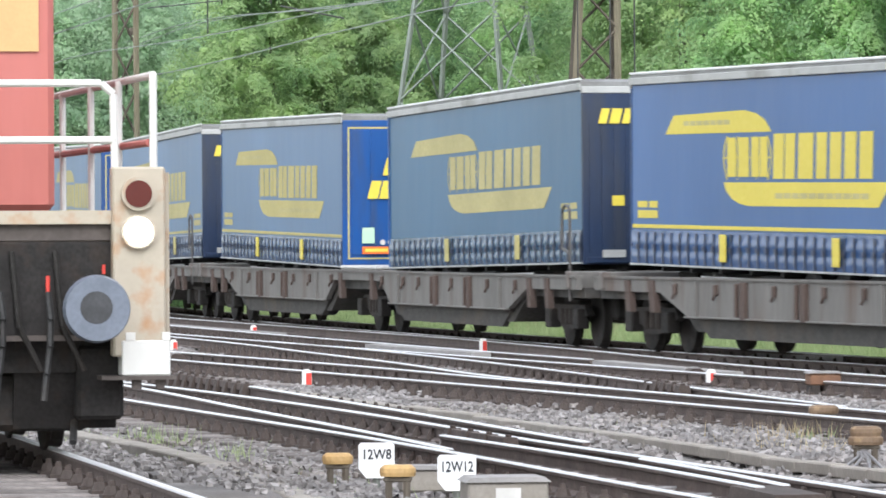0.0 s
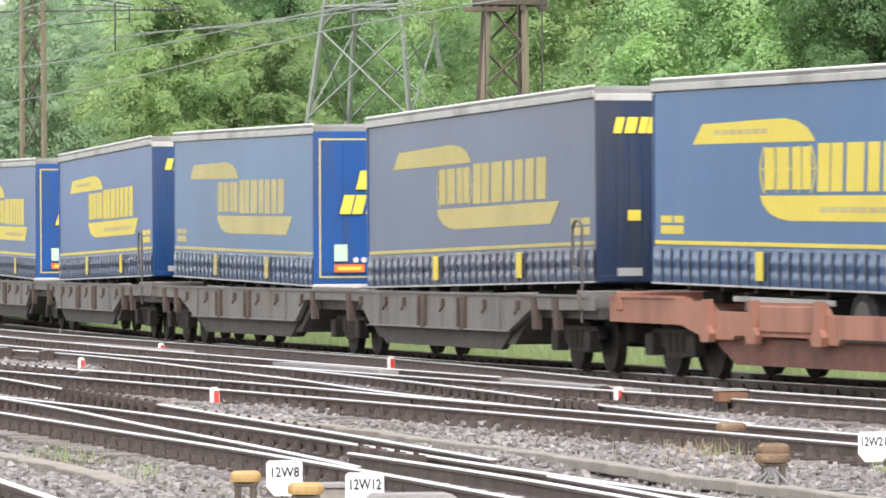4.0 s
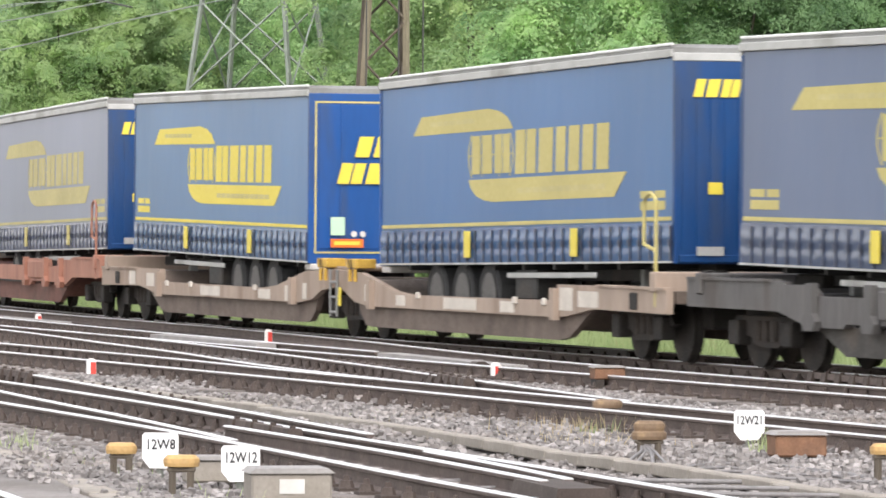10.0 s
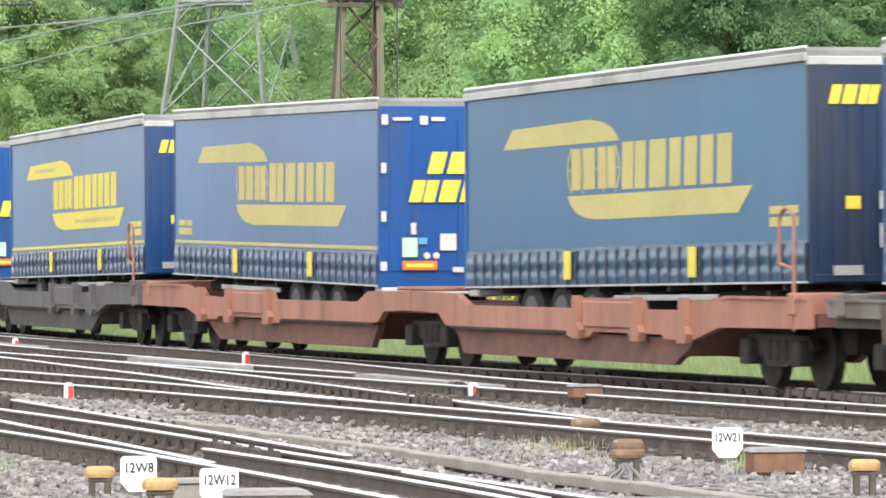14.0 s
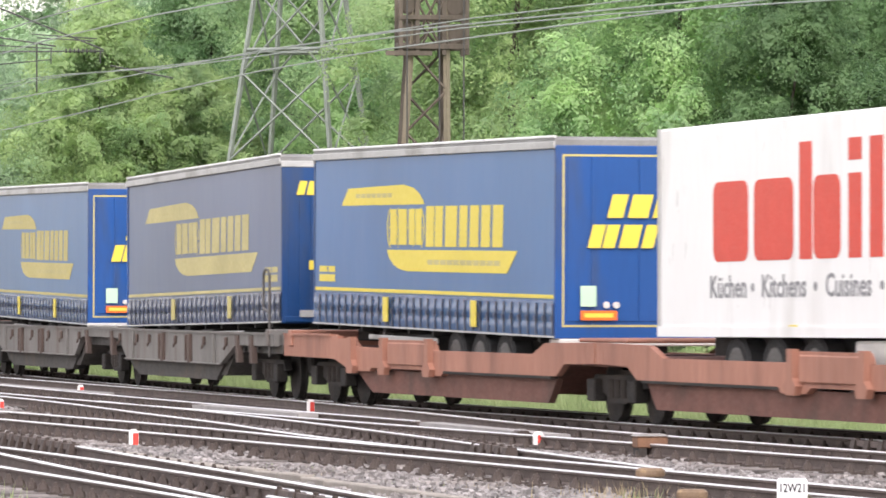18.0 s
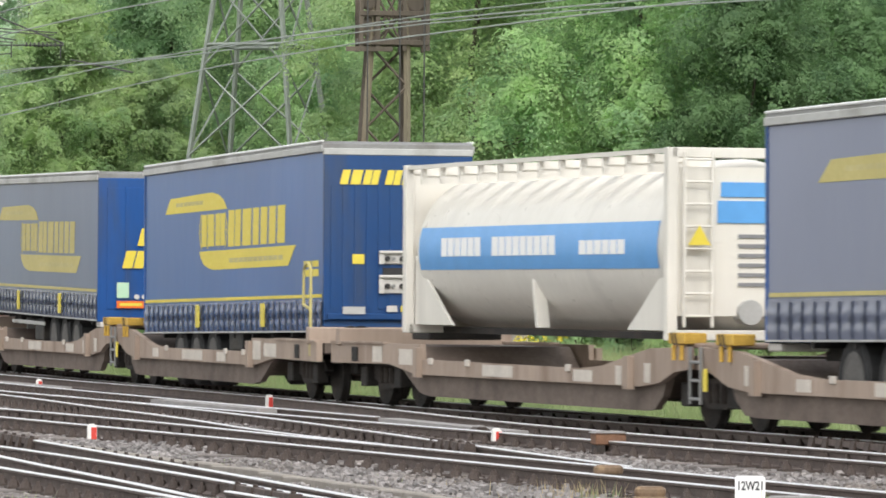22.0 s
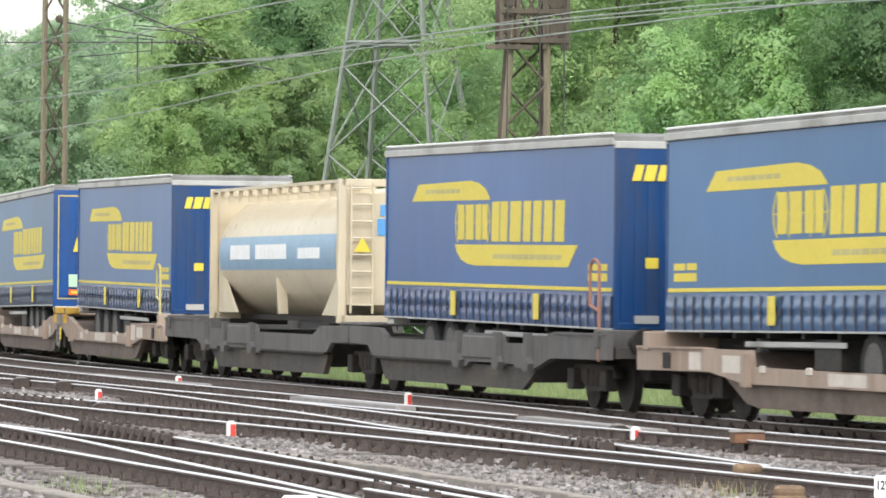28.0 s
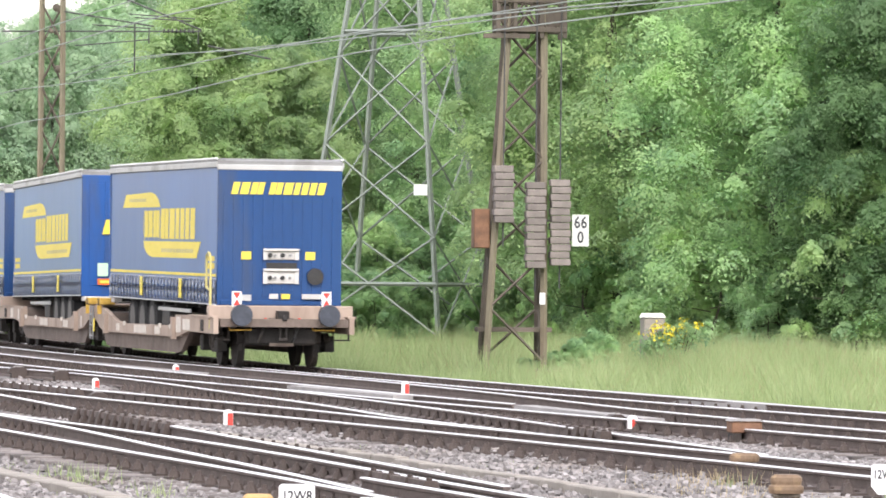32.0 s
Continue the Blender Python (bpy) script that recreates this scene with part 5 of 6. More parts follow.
    for x0, d in ((0.0, 1), (34.0, -1)):
        part("end_beam", lambda b: box(b, min(x0 + d * 0.62, x0 + d * 0.85), max(x0 + d * 0.62, x0 + d * 0.85), -1.45, 1.45, 0.94, 1.22, 0.02), paint, e, key=("eb", x0, paint))
        part("drawgear", lambda b: (box(b, min(x0 + d * 0.25, x0 + d * 0.62), max(x0 + d * 0.25, x0 + d * 0.62), -0.11, 0.11, 0.92, 1.12, 0.02), box(b, min(x0 + d * 0.5, x0 + d * 2.0), max(x0 + d * 0.5, x0 + d * 2.0), -0.7, 0.7, 0.45, 0.8, 0.04)), "bogie", e, key=("dg", x0))
        for s in (-1, 1):
            bf = part("buffer", lambda b: rod(b, (x0 + d * 0.62, s * 0.875, 1.03), (x0 + d * 0.12, s * 0.875, 1.03), 0.11, 14), "black", e, key=("bf", x0, s))
            part("buffer_head", lambda b: rod(b, (x0 + d * 0.12, s * 0.875, 1.03), (x0 + d * 0.02, s * 0.875, 1.03), 0.22, 20, 0.21), "buffer_dark" if tail else "bogie", bf, key=("bh", x0, s))
    if tail:
        part("draw_plate", lambda b: (prism(b, [(0.50, 0.42), (0.62, 0.42), (0.62, 0.98), (0.56, 0.98)], -0.24, 0.24), box(b, 0.55, 0.62, -0.5, 0.5, 0.86, 0.96, 0.01)), "skirt_beige", e, "brown plate under the draw hook")
        part("draw_hook", lambda b: (rod(b, (0.6, 0, 1.03), (0.22, 0, 1.03), 0.05, 8), rod(b, (0.22, 0, 1.03), (0.18, 0, 0.93), 0.05, 8), rod(b, (0.30, 0.06, 1.0), (0.34, 0.06, 0.55), 0.025, 6), rod(b, (0.30, -0.06, 1.0), (0.34, -0.06, 0.55), 0.025, 6), rod(b, (0.34, -0.09, 0.55), (0.34, 0.09, 0.55), 0.045, 8)), "bogie", e, "dark draw hook with a hanging screw coupling")
        for y in (-0.58, 0.58):
            part("air_reservoir", lambda b: rod(b, (0.95, y - 0.26, 0.60), (0.95, y + 0.26, 0.60), 0.17, 16), "bogie", e, "greasy air reservoir")
        for y in (-0.34, 0.34):
            hose = part("brake_hose", lambda b: [rod(b, (0.46 - 0.10 * math.sin(q), y + 0.05 * q, 0.92 - 0.15 * q), (0.46 - 0.10 * math.sin(q + 0.7), y + 0.05 * (q + 0.7), 0.92 - 0.15 * (q + 0.7)), 0.026, 6) for q in (0, 0.7, 1.4, 2.1)], "black", e)
            part("hose_cock", lambda b: rod(b, (0.46, y, 0.90), (0.46, y, 0.98), 0.03, 8), "marker_red", hose, "red hose cock")
        for s in (-1, 1):
            part("corner_step", lambda b: (rod(b, (0.6, s * 1.05, 0.94), (0.6, s * 1.05, 0.55), 0.02, 6), rod(b, (0.6, s * 1.36, 0.94), (0.6, s * 1.36, 0.55), 0.02, 6), box(b, 0.5, 0.68, s * 1.205 - 0.17, s * 1.205 + 0.17, 0.53, 0.56)), "bogie", e)
            part("grab_rail", lambda b: (rod(b, (0.58, s * 0.62, 0.80), (0.45, s * 0.62, 0.74), 0.016, 6), rod(b, (0.45, s * 0.62, 0.74), (0.45, s * 1.05, 0.74), 0.016, 6), rod(b, (0.45, s * 1.05, 0.74), (0.58, s * 1.05, 0.80), 0.016, 6)), "wagon_ochre", e, "ochre grab rail under the buffer")
    # hoop handrail at the coupler end, near side
    hoop = "yellow_faded" if style == "beige" else ("wagon_rust" if style == "rust" else "wagon_dark")

    def hoop_shape(b):
        pts = [(0.72, 0.75), (0.72, 2.16)] + [(0.97 - 0.25 * math.cos(a), 2.10 + 0.16 * math.sin(a)) for a in (0.4, 0.8, 1.2, 1.57, 1.95, 2.35, 2.75)] + [(1.22, 2.10), (1.22, 1.58), (0.72, 1.50)]
        for (x, z), (x2, z2) in zip(pts, pts[1:]):
            rod(b, (x, 1.40, z), (x2, 1.40, z2), 0.024, 8)
    part("handrail", hoop_shape, hoop, e, "bent handrail", key=("hoop",))
    part("fifth_wheel_stand", lambda b: (box(b, 2.0, 2.9, -0.6, 0.6, 1.05, 1.22, 0.02), box(b, 2.2, 2.7, -0.25, 0.25, 1.2, 1.34, 0.02)), "bogie", e, key=("fws", 0))
    part("fifth_wheel_stand", lambda b: (box(b, 31.1, 32.0, -0.6, 0.6, 1.05, 1.22, 0.02), box(b, 31.3, 31.8, -0.25, 0.25, 1.2, 1.34, 0.02)), "bogie", e, key=("fws", 1))
    if style == "flat":
        for x in (5.4, 13.3, 20.7, 28.6):
            for s in (-1, 1):
                part("stiffener", lambda b: box(b, -0.05, 0.05, -0.02, 0.04, 0.56, 1.1, 0.008), paint, e, key=("stp", s), m=pose(x, s * 1.42, 0))
        for x in (2.1, 3.3, 15.6, 18.4, 30.7, 31.9):
            part("hanger", lambda b: prism(b, [(-0.16, 0.62), (0.06, 0.62), (0.16, 1.1), (-0.06, 1.1)], -0.05, 0.05), "wagon_stain", e, key=("hang",), m=pose(x, 1.40, 0))
        for x in (4.3, 6.3, 9.0, 11.6, 12.9, 14.7, 19.3, 21.4, 23.0, 25.1, 27.7, 29.6):
            part("rope_hook", lambda b: (box(b, -0.06, 0.06, 0.0, 0.05, 0.90, 1.06, 0.015), rod(b, (-0.03, 0.05, 0.90), (0.02, 0.06, 0.84), 0.02, 6)), "wagon_stain", e, key=("rhook",), m=pose(x, 1.41, 0))
        part("girder_lip", lambda b: [box(b, a, a + 9.2, 1.38, 1.46, 0.555, 0.585, 0.008) for a in (4.9, 19.9)], paint, e, key=("glip",))
        part("end_pad", lambda b: box(b, 15.4, 18.6, 0.5, 1.40, 1.16, 1.24, 0.03), "patch", e, "pale worn platform over the articulation", key=("pad",))
    return e


M["buffer_dark"] = mat("dark_buffer_steel", (0.055, 0.062, 0.080), 0.45, 0.3, var=0.2, scale=5, fine=30)
M["patch_beige"] = mat("pale_beige_paint_patch", (0.58, 0.53, 0.47), 0.65, var=0.12, fine=15)
M["wagon_ochre"] = mat("ochre_brown_steel", (0.55, 0.34, 0.055), 0.7, var=0.25, scale=3, fine=20)
M["wagon_stain"] = mat("rust_streaked_steel", (0.095, 0.064, 0.052), 0.75, var=0.25, scale=3, fine=20, stain=(0.24, 0.21, 0.18), stain_amount=0.3, tall=True)


# ---- semi-trailers ----
LONG = 13.62


# plain blocks in a unit cell, and rows of them with their widths
CELLS = {"pair": [[(0, 0), (0, 1), (0.48, 1), (0.48, 0)], [(0.54, 0), (0.54, 1), (1, 1), (1, 0)]], "slab": [[(0, 0), (0, 1), (1, 1), (1, 0)]]}
SHORT_ROW = (("slab", 0.55), ("slab", 0.7), ("pair", 1.05))
LONG_ROW = (("pair", 1.1), ("slab", 0.75), ("slab", 0.5), ("slab", 0.55), ("slab", 0.55), ("slab", 0.62))


def mark_row(row, a0, a1, z0, z1, slant=0.0, gap=0.16):
    """Outlines of a row of plain cells between a0 and a1: one list of outlines a cell."""
    unit = (a1 - a0) / (sum(w for _, w in row) + gap * (len(row) - 1))
    out, a = [], a0
    for cell, w in row:
        out.append([[(a + x * w * unit + slant * z, z0 + z * (z1 - z0)) for x, z in pts] for pts in CELLS[cell]])
        a += (w + gap) * unit
    return out


def plain_logo(e, yel, face_y, key):
    """The haulier's mark as plain shapes: a rounded bar, a barred round field, a row of plain cells and a lower bar. X is measured from the left end."""
    def X(d):
        return LONG - (1.75 + (d - 1.75) * 1.06)

    def shape(pts):
        return lambda b: prism(b, [(X(x), z) for x, z in pts], face_y, face_y + 0.004)
    part("mark_bar", shape([(1.75, 3.24), (2.15, 3.52), (4.4, 3.55), (5.3, 3.56), (5.8, 3.51), (6.15, 3.42), (6.35, 3.30), (6.42, 3.24)]), yel, e, key=("mk1", key))
    part("mark_bar", shape([(4.40, 2.52), (4.50, 2.40), (4.75, 2.28), (5.1, 2.21), (5.5, 2.18), (10.65, 2.18), (11.15, 2.52)]), yel, e, key=("mk2", key))
    part("small_print", lambda b: [box(b, X(a + 0.26), X(a), face_y + 0.004, face_y + 0.006, 3.36, 3.43) for a in np.arange(2.6, 4.4, 0.3)], "yellow_worn", e, key=("mk5", key))
    part("small_print", lambda b: [box(b, X(a + 0.30), X(a), face_y + 0.004, face_y + 0.006, 2.29, 2.37) for a in np.arange(6.6, 10.2, 0.34)], "yellow_worn", e, key=("mk6", key))

    def globe_lines(b):
        for r, w in ((0.98, 0.05), (0.45, 0.03)):
            ring = [radians(q) for q in range(-32, 33, 8)]
            for side in (-1, 1):
                for p, q in zip(ring, ring[1:]):
                    prism(b, [(X(5.41 + side * (r + o) * math.cos(t)), 2.87 + 0.60 * math.sin(t)) for o, t in ((0, p), (w, p), (w, q), (0, q))], face_y, face_y + 0.003)
        box(b, X(6.40), X(4.42), face_y, face_y + 0.003, 2.865, 2.885)
    part("round_field", globe_lines, yel, e, "thin curved lines of a round field", key=("mk7", key))
    for i, outlines in enumerate(mark_row(SHORT_ROW, 4.56, 6.28, 2.60, 3.17)):
        part("mark_block", lambda b: [shape(o)(b) for o in outlines], yel, e, key=("mk3", key, i))
    for i, outlines in enumerate(mark_row(LONG_ROW, 6.50, 10.42, 2.57, 3.21, 0.04)):
        part("mark_block", lambda b: [shape(o)(b) for o in outlines], yel, e, key=("mk4", key, i))


def end_plate(b, pts, x0, x1):
    """A polygon across the train, (distance to the right of the middle, z), drawn out from x0 to x1."""
    p, q = [[b.verts.new((x, -a, z)) for a, z in pts] for x in (x0, x1)]
    b.faces.new(p)
    b.faces.new(q[::-1])
    for i in range(len(pts)):
        k = (i + 1) % len(pts)
        b.faces.new((p[i], p[k], q[k], q[i]))


def trailer(front_right, cloth, yel, front, label, stripe=True, border=True, low=0.0, lift=0.0):
    """A curtain-sided semi-trailer, x from its right-hand end, +y the near side, z above the rails."""
    e = empty("semi_trailer", label, "semi-trailer", "semi-trailers on the train")
    K = ("tr", low, lift)
    part("curtain_body", lambda b: box(b, 0.05, LONG - 0.05, -1.25, 1.25, 1.34 - low, 4.02, 0.02), cloth, e, key=(*K, "body"))
    part("roof", lambda b: prism(b, [(0.0, 4.02), (0.0, 4.14), (0.12, 4.19), (LONG - 0.12, 4.19), (LONG, 4.14), (LONG, 4.02)], -1.275, 1.275), "alu_dark", e, key=(*K, "roof"))
    part("roof_rail", lambda b: [box(b, 0.0, LONG, s * 1.28 - 0.02, s * 1.28 + 0.02, 4.01, 4.12, 0.01) for s in (-1, 1)], "alu", e, "grey aluminium roof rail", key=(*K, "rr"))
    # white rod draws the bright highlight along the top edge of the roof
    part("roof_bead", lambda b: [rod(b, (0.02, s * 1.27, 4.185), (LONG - 0.02, s * 1.27, 4.185), 0.02, 6) for s in (-1, 1)], "white", e, "pale rod standing for the highlight on the roof edge", key=(*K, "bead"))
    # lower edge of the curtain, drawn in by its tension straps and bulging between them
    def pleats(b):
        rng = random.Random(17)
        bays, cols, rows = 33, 5, 12
        step = (LONG - 0.12) / (bays * cols)
        grid = []
        wave = [rng.uniform(0.6, 1.3) for _ in range(bays)]
        for i in range(bays * cols + 1):
            bay, f = min(bays - 1, i // cols), (i % cols) / cols
            swell = math.sin(math.pi * f) * wave[bay]
            col = []
            for r in range(rows + 1):
                h = r / rows
                o = 1.262 + 0.007 * swell * math.sin(math.pi * min(1.0, 1.15 * (1 - h))) + 0.007 * (1 - math.cos(2 * math.pi * (2.3 * h + 0.08 * math.sin(0.9 * i)))) * min(1.0, 6 * (1 - h)) + rng.uniform(-0.003, 0.003)
                z = 1.80 - low - (0.50 + 0.03 * swell) * (1 - h)
                col.append(b.verts.new((0.06 + i * step, o, z)))
            grid.append(col)
        for p, q in zip(grid, grid[1:]):
            for r in range(rows):
                b.faces.new((p[r], q[r], q[r + 1], p[r + 1]))
        back = [b.verts.new((x, -1.262, z)) for x, z in ((0.06, 1.30 - low), (LONG - 0.06, 1.30 - low), (LONG - 0.06, 1.80 - low), (0.06, 1.80 - low))]
        b.faces.new(back)
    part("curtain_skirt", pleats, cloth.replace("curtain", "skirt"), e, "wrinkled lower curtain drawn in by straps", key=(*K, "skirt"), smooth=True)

    def straps(b):
        for i in range(33):
            x = 0.06 + i * (LONG - 0.12) / 33
            box(b, x - 0.026, x + 0.026, 1.276, 1.290, 1.30 - low, 1.76 - low)
            box(b, x - 0.045, x + 0.045, 1.288, 1.310, 1.50 - low, 1.58 - low)
    part("buckle_strip", straps, "strap", e, "row of dark tension straps", key=(*K, "buckle"))["kind"] = "stuff"
    part("lower_rail", lambda b: [box(b, 0.02, LONG - 0.02, s * 1.27 - 0.015, s * 1.27 + 0.015, 1.262 - low, 1.288 - low) for s in (-1, 1)], "alu", e, "bright lower edge", key=(*K, "lr"))
    if stripe:
        part("stripe", lambda b: box(b, 0.1, LONG - 0.1, 1.256, 1.262, 1.83 - low, 1.885 - low), yel, e, "yellow stripe", key=(*K, "stripe"))
    for x in (4.7, 9.65):
        part("tension_tag", lambda b: box(b, LONG - x - 0.14, LONG - x + 0.14, 1.312, 1.330, 1.36 - low, 1.76 - low, 0.006), "yellow" if yel != "yellow_worn" else "yellow_faded", e, "yellow tension tag", key=(*K, "tag", x))
    plain_logo(e, yel, 1.252, "tr")
    K = ("tr", lift)
    xl = 0.35 if front_right else LONG - 1.35
    part("small_label", lambda b: (box(b, xl, xl + 1.0, 1.252, 1.256, 1.98, 2.10), box(b, xl, xl + 0.42, 1.252, 1.256, 2.14, 2.24), box(b, xl + 0.5, xl + 1.0, 1.252, 1.256, 2.14, 2.24)), yel, e, "small yellow lettering bars", key=(*K, "lab", front_right))
    # ends: at the right end (x = 0) the camera sees either the bulkhead or the doors
    for at_right, is_front in ((True, front_right), (False, not front_right)):
        def ex(d):
            return -d if at_right else LONG + d

        def slab(b, d0, d1, y0, y1, z0, z1, bev=0.0):
            box(b, min(ex(d0), ex(d1)), max(ex(d0), ex(d1)), y0, y1, z0, z1, bev)
        side = "r" if at_right else "l"
        if is_front:
            part("bulkhead", lambda b: slab(b, -0.05, 0.02, -1.26, 1.26, 1.25, 3.97, 0.01), front, e, key=(*K, "bh", side))
            part("header", lambda b: slab(b, -0.05, 0.035, -1.27, 1.27, 3.96, 4.07, 0.01), "alu", e, "grey header beam", key=(*K, "hd", side))
            for i in range(12):
                y = -1.1 + i * 0.2
                part("rib", lambda b: slab(b, 0.02, 0.036, y - 0.045, y + 0.045, 1.45, 3.45), front, e, key=(*K, "rib", side, i))
            for i, outlines in enumerate(mark_row(SHORT_ROW, -1.0, -0.36, 3.48, 3.72, 0.06) + mark_row(LONG_ROW, -0.24, 0.88, 3.48, 3.72, 0.06)):
                part("mark_block", lambda b: [end_plate(b, o, ex(0.036), ex(0.041)) for o in outlines], "yellow", e, key=(*K, "fm", side, i))
            for y in (0.68, -0.62):
                part("marker_plate", lambda b: slab(b, 0.036, 0.043, y - 0.1, y + 0.1, 2.18, 2.34), "yellow", e, key=(*K, "mp", side, y))
            for z, k in ((1.70, 0.30), (2.18, 0.22)):
                cp = part("connector_panel", lambda b: (slab(b, 0.036, 0.07, -0.36, 0.32, z, z + k, 0.015), slab(b, 0.07, 0.13, -0.38, 0.34, z + k - 0.05, z + k, 0.012), slab(b, 0.07, 0.10, -0.38, -0.30, z, z + k), slab(b, 0.07, 0.10, 0.26, 0.34, z, z + k)), "patch", e, "worn white connector panel", key=(*K, "cp", side, z))
                for i, y in enumerate((-0.2, -0.05, 0.1, 0.2)):
                    part("socket", lambda b: rod(b, (ex(0.07), y, z + k * 0.4), (ex(0.115), y, z + k * 0.4), 0.045 if i % 2 else 0.03, 10), "black" if i % 2 else "alu_dark", cp, key=(*K, "sk", side, z, i))
            part("sill", lambda b: slab(b, 0.02, 0.07, -1.2, 1.2, 1.27, 1.37, 0.01), front, e, key=(*K, "sl", side))
            for y, c in ((-0.12, "yellow"), (0.12, "patch")):
                part("sill_plate", lambda b: slab(b, 0.07, 0.076, y - 0.09, y + 0.09, 1.40, 1.50), c, e, key=(*K, "slp", side, y))
            part("hatch", lambda b: slab(b, 0.036, 0.05, -0.35, 0.27, 1.84, 2.12), "black", e, key=(*K, "ht", side))
            part("hose_coil", lambda b: rod(b, (ex(0.04), -0.72, 1.85), (ex(0.09), -0.72, 1.85), 0.17, 14), "black", e, key=(*K, "hc", side))
            part("document_box", lambda b: slab(b, 0.036, 0.12, -1.0, -0.45, 1.40, 1.50), "alu", e, key=(*K, "db", side))
            part("step_plate", lambda b: slab(b, 0.036, 0.10, 0.58, 0.95, 1.36, 1.48), "alu", e, key=(*K, "db2", side))
        else:
            part("rear_frame", lambda b: slab(b, -0.06, 0.015, -1.27, 1.27, 1.25, 4.06, 0.01), "steel_blue", e, key=(*K, "rf", side))
            if border:
                part("door_border", lambda b: (slab(b, 0.015, 0.022, 1.135, 1.165, 1.42, 3.93), slab(b, 0.015, 0.022, -1.165, -1.135, 1.42, 3.93), slab(b, 0.015, 0.022, -1.135, 1.135, 3.90, 3.93), slab(b, 0.015, 0.022, -1.135, 1.135, 1.42, 1.45)), "yellow_faded", e, "yellow border", key=(*K, "dbd", side))
            for s in (-1, 1):
                dr = part("door", lambda b: slab(b, 0.015, 0.03, min(s * 0.012, s * 1.09), max(s * 0.012, s * 1.09), 1.50, 3.87, 0.004), "steel_blue", e, key=(*K, "door", side, s))
                for y in (0.72,):
                    part("locking_bar", lambda b: rod(b, (ex(0.035), s * y, 1.45), (ex(0.035), s * y, 3.9), 0.012, 6), "steel_blue", dr, key=(*K, "lb", side, s, y))
            for i, outlines in enumerate(mark_row(SHORT_ROW, -0.50, 0.66, 3.01 + lift, 3.35 + lift, 0.09) + mark_row(LONG_ROW, -0.80, 1.04, 2.57 + lift, 2.91 + lift, 0.09)):
                part("mark_block", lambda b: [end_plate(b, o, ex(0.066), ex(0.071)) for o in outlines], "yellow", e, key=(*K, "rm", side, i))
            part("placard", lambda b: slab(b, 0.066, 0.072, 0.66, 0.90, 1.72, 2.02), "green_plate", e, "pale green placard", key=(*K, "pl", side))
            for y in (0.62, -0.62):
                part("rear_plate", lambda b: slab(b, 0.066, 0.074, y - 0.28, y + 0.28, 1.52, 1.66), "orange_plate", e, "red and yellow reflector plate", key=(*K, "rp", side, y))
                part("plate_centre", lambda b: slab(b, 0.074, 0.077, y - 0.22, y + 0.22, 1.56, 1.62), "yellow", e, key=(*K, "pc", side, y))
            for y in (-0.95, -0.8, 0.35, 0.5):
                part("tail_lamp", lambda b: rod(b, (ex(0.03), y, 1.74), (ex(0.07), y, 1.74), 0.05, 12), "patch", e, "round grey lamp", key=(*K, "tlp", side, y))
            part("bumper", lambda b: slab(b, -0.4, 0.03, -1.22, 1.22, 1.14, 1.25, 0.02), "patch", e, "pale bumper bar", key=(*K, "bp", side))
    # chassis
    for s in (-1, 1):
        part("chassis_beam", lambda b: box(b, 0.3, LONG - 0.3, s * 0.5 - 0.06, s * 0.5 + 0.06, 1.02 - low, 1.30, 0.01), "black", e, key=(*K, "ch", s, low))
    for x in np.arange(1, 13, 1.4):
        part("crossmember", lambda b: box(b, -0.05, 0.05, -1.2, 1.2, 1.18 - low, 1.29, 0.008), "black", e, key=("trcm", low), m=pose(x, 0, 0))

    def fx(d):  # distance from the rear end to x
        return LONG - d if front_right else d
    for a in (2.75, 4.05, 5.35):
        for s in (-1, 1):
            wl = part("tyre", lambda b: turned(b, 0, 0, 0, [(-0.15, 0.36), (-0.17, 0.47), (-0.13, 0.51), (0.13, 0.51), (0.17, 0.47), (0.15, 0.36)], 20), "rubber", e, key=("tr", "tyre"), m=pose(fx(a), s * 1.02, 0.80 - 0.8 * low))
            part("rim", lambda b: turned(b, 0, 0, 0, [(-0.165, 0.35), (-0.17, 0.30), (-0.10, 0.27), (-0.08, 0.12), (-0.15, 0.10), (0.15, 0.10), (0.08, 0.12), (0.10, 0.27), (0.17, 0.30), (0.165, 0.35)], 16), "rim", wl, key=("tr", "rimm"))
        part("mudguard", lambda b: box(b, -0.45, 0.45, 0.86, 1.2, 1.32 - 0.06, 1.32 - 0.02), "black", e, key=(*K, "mg"), m=pose(fx(a), 0, 0))
    part("side_guard", lambda b: [box(b, min(fx(6.3), fx(10.3)), max(fx(6.3), fx(10.3)), s * 1.2 - 0.015, s * 1.2 + 0.015, z, z + 0.08, 0.01) for s in (-1, 1) for z in (1.06,)], "alu", e, key=(*K, "sg", front_right))
    part("tool_box", lambda b: box(b, min(fx(6.6), fx(7.6)), max(fx(6.6), fx(7.6)), 0.7, 1.18, 0.75, 1.18, 0.02), "black", e, key=(*K, "tb", front_right))
    for s in (-1, 1):
        part("landing_leg", lambda b: (box(b, fx(11.0) - 0.07, fx(11.0) + 0.07, s * 0.7 - 0.07, s * 0.7 + 0.07, 0.78, 1.25), box(b, fx(11.0) - 0.16, fx(11.0) + 0.16, s * 0.7 - 0.12, s * 0.7 + 0.12, 0.74, 0.79)), "alu_dark", e, key=(*K, "ll", front_right, s))
    return e


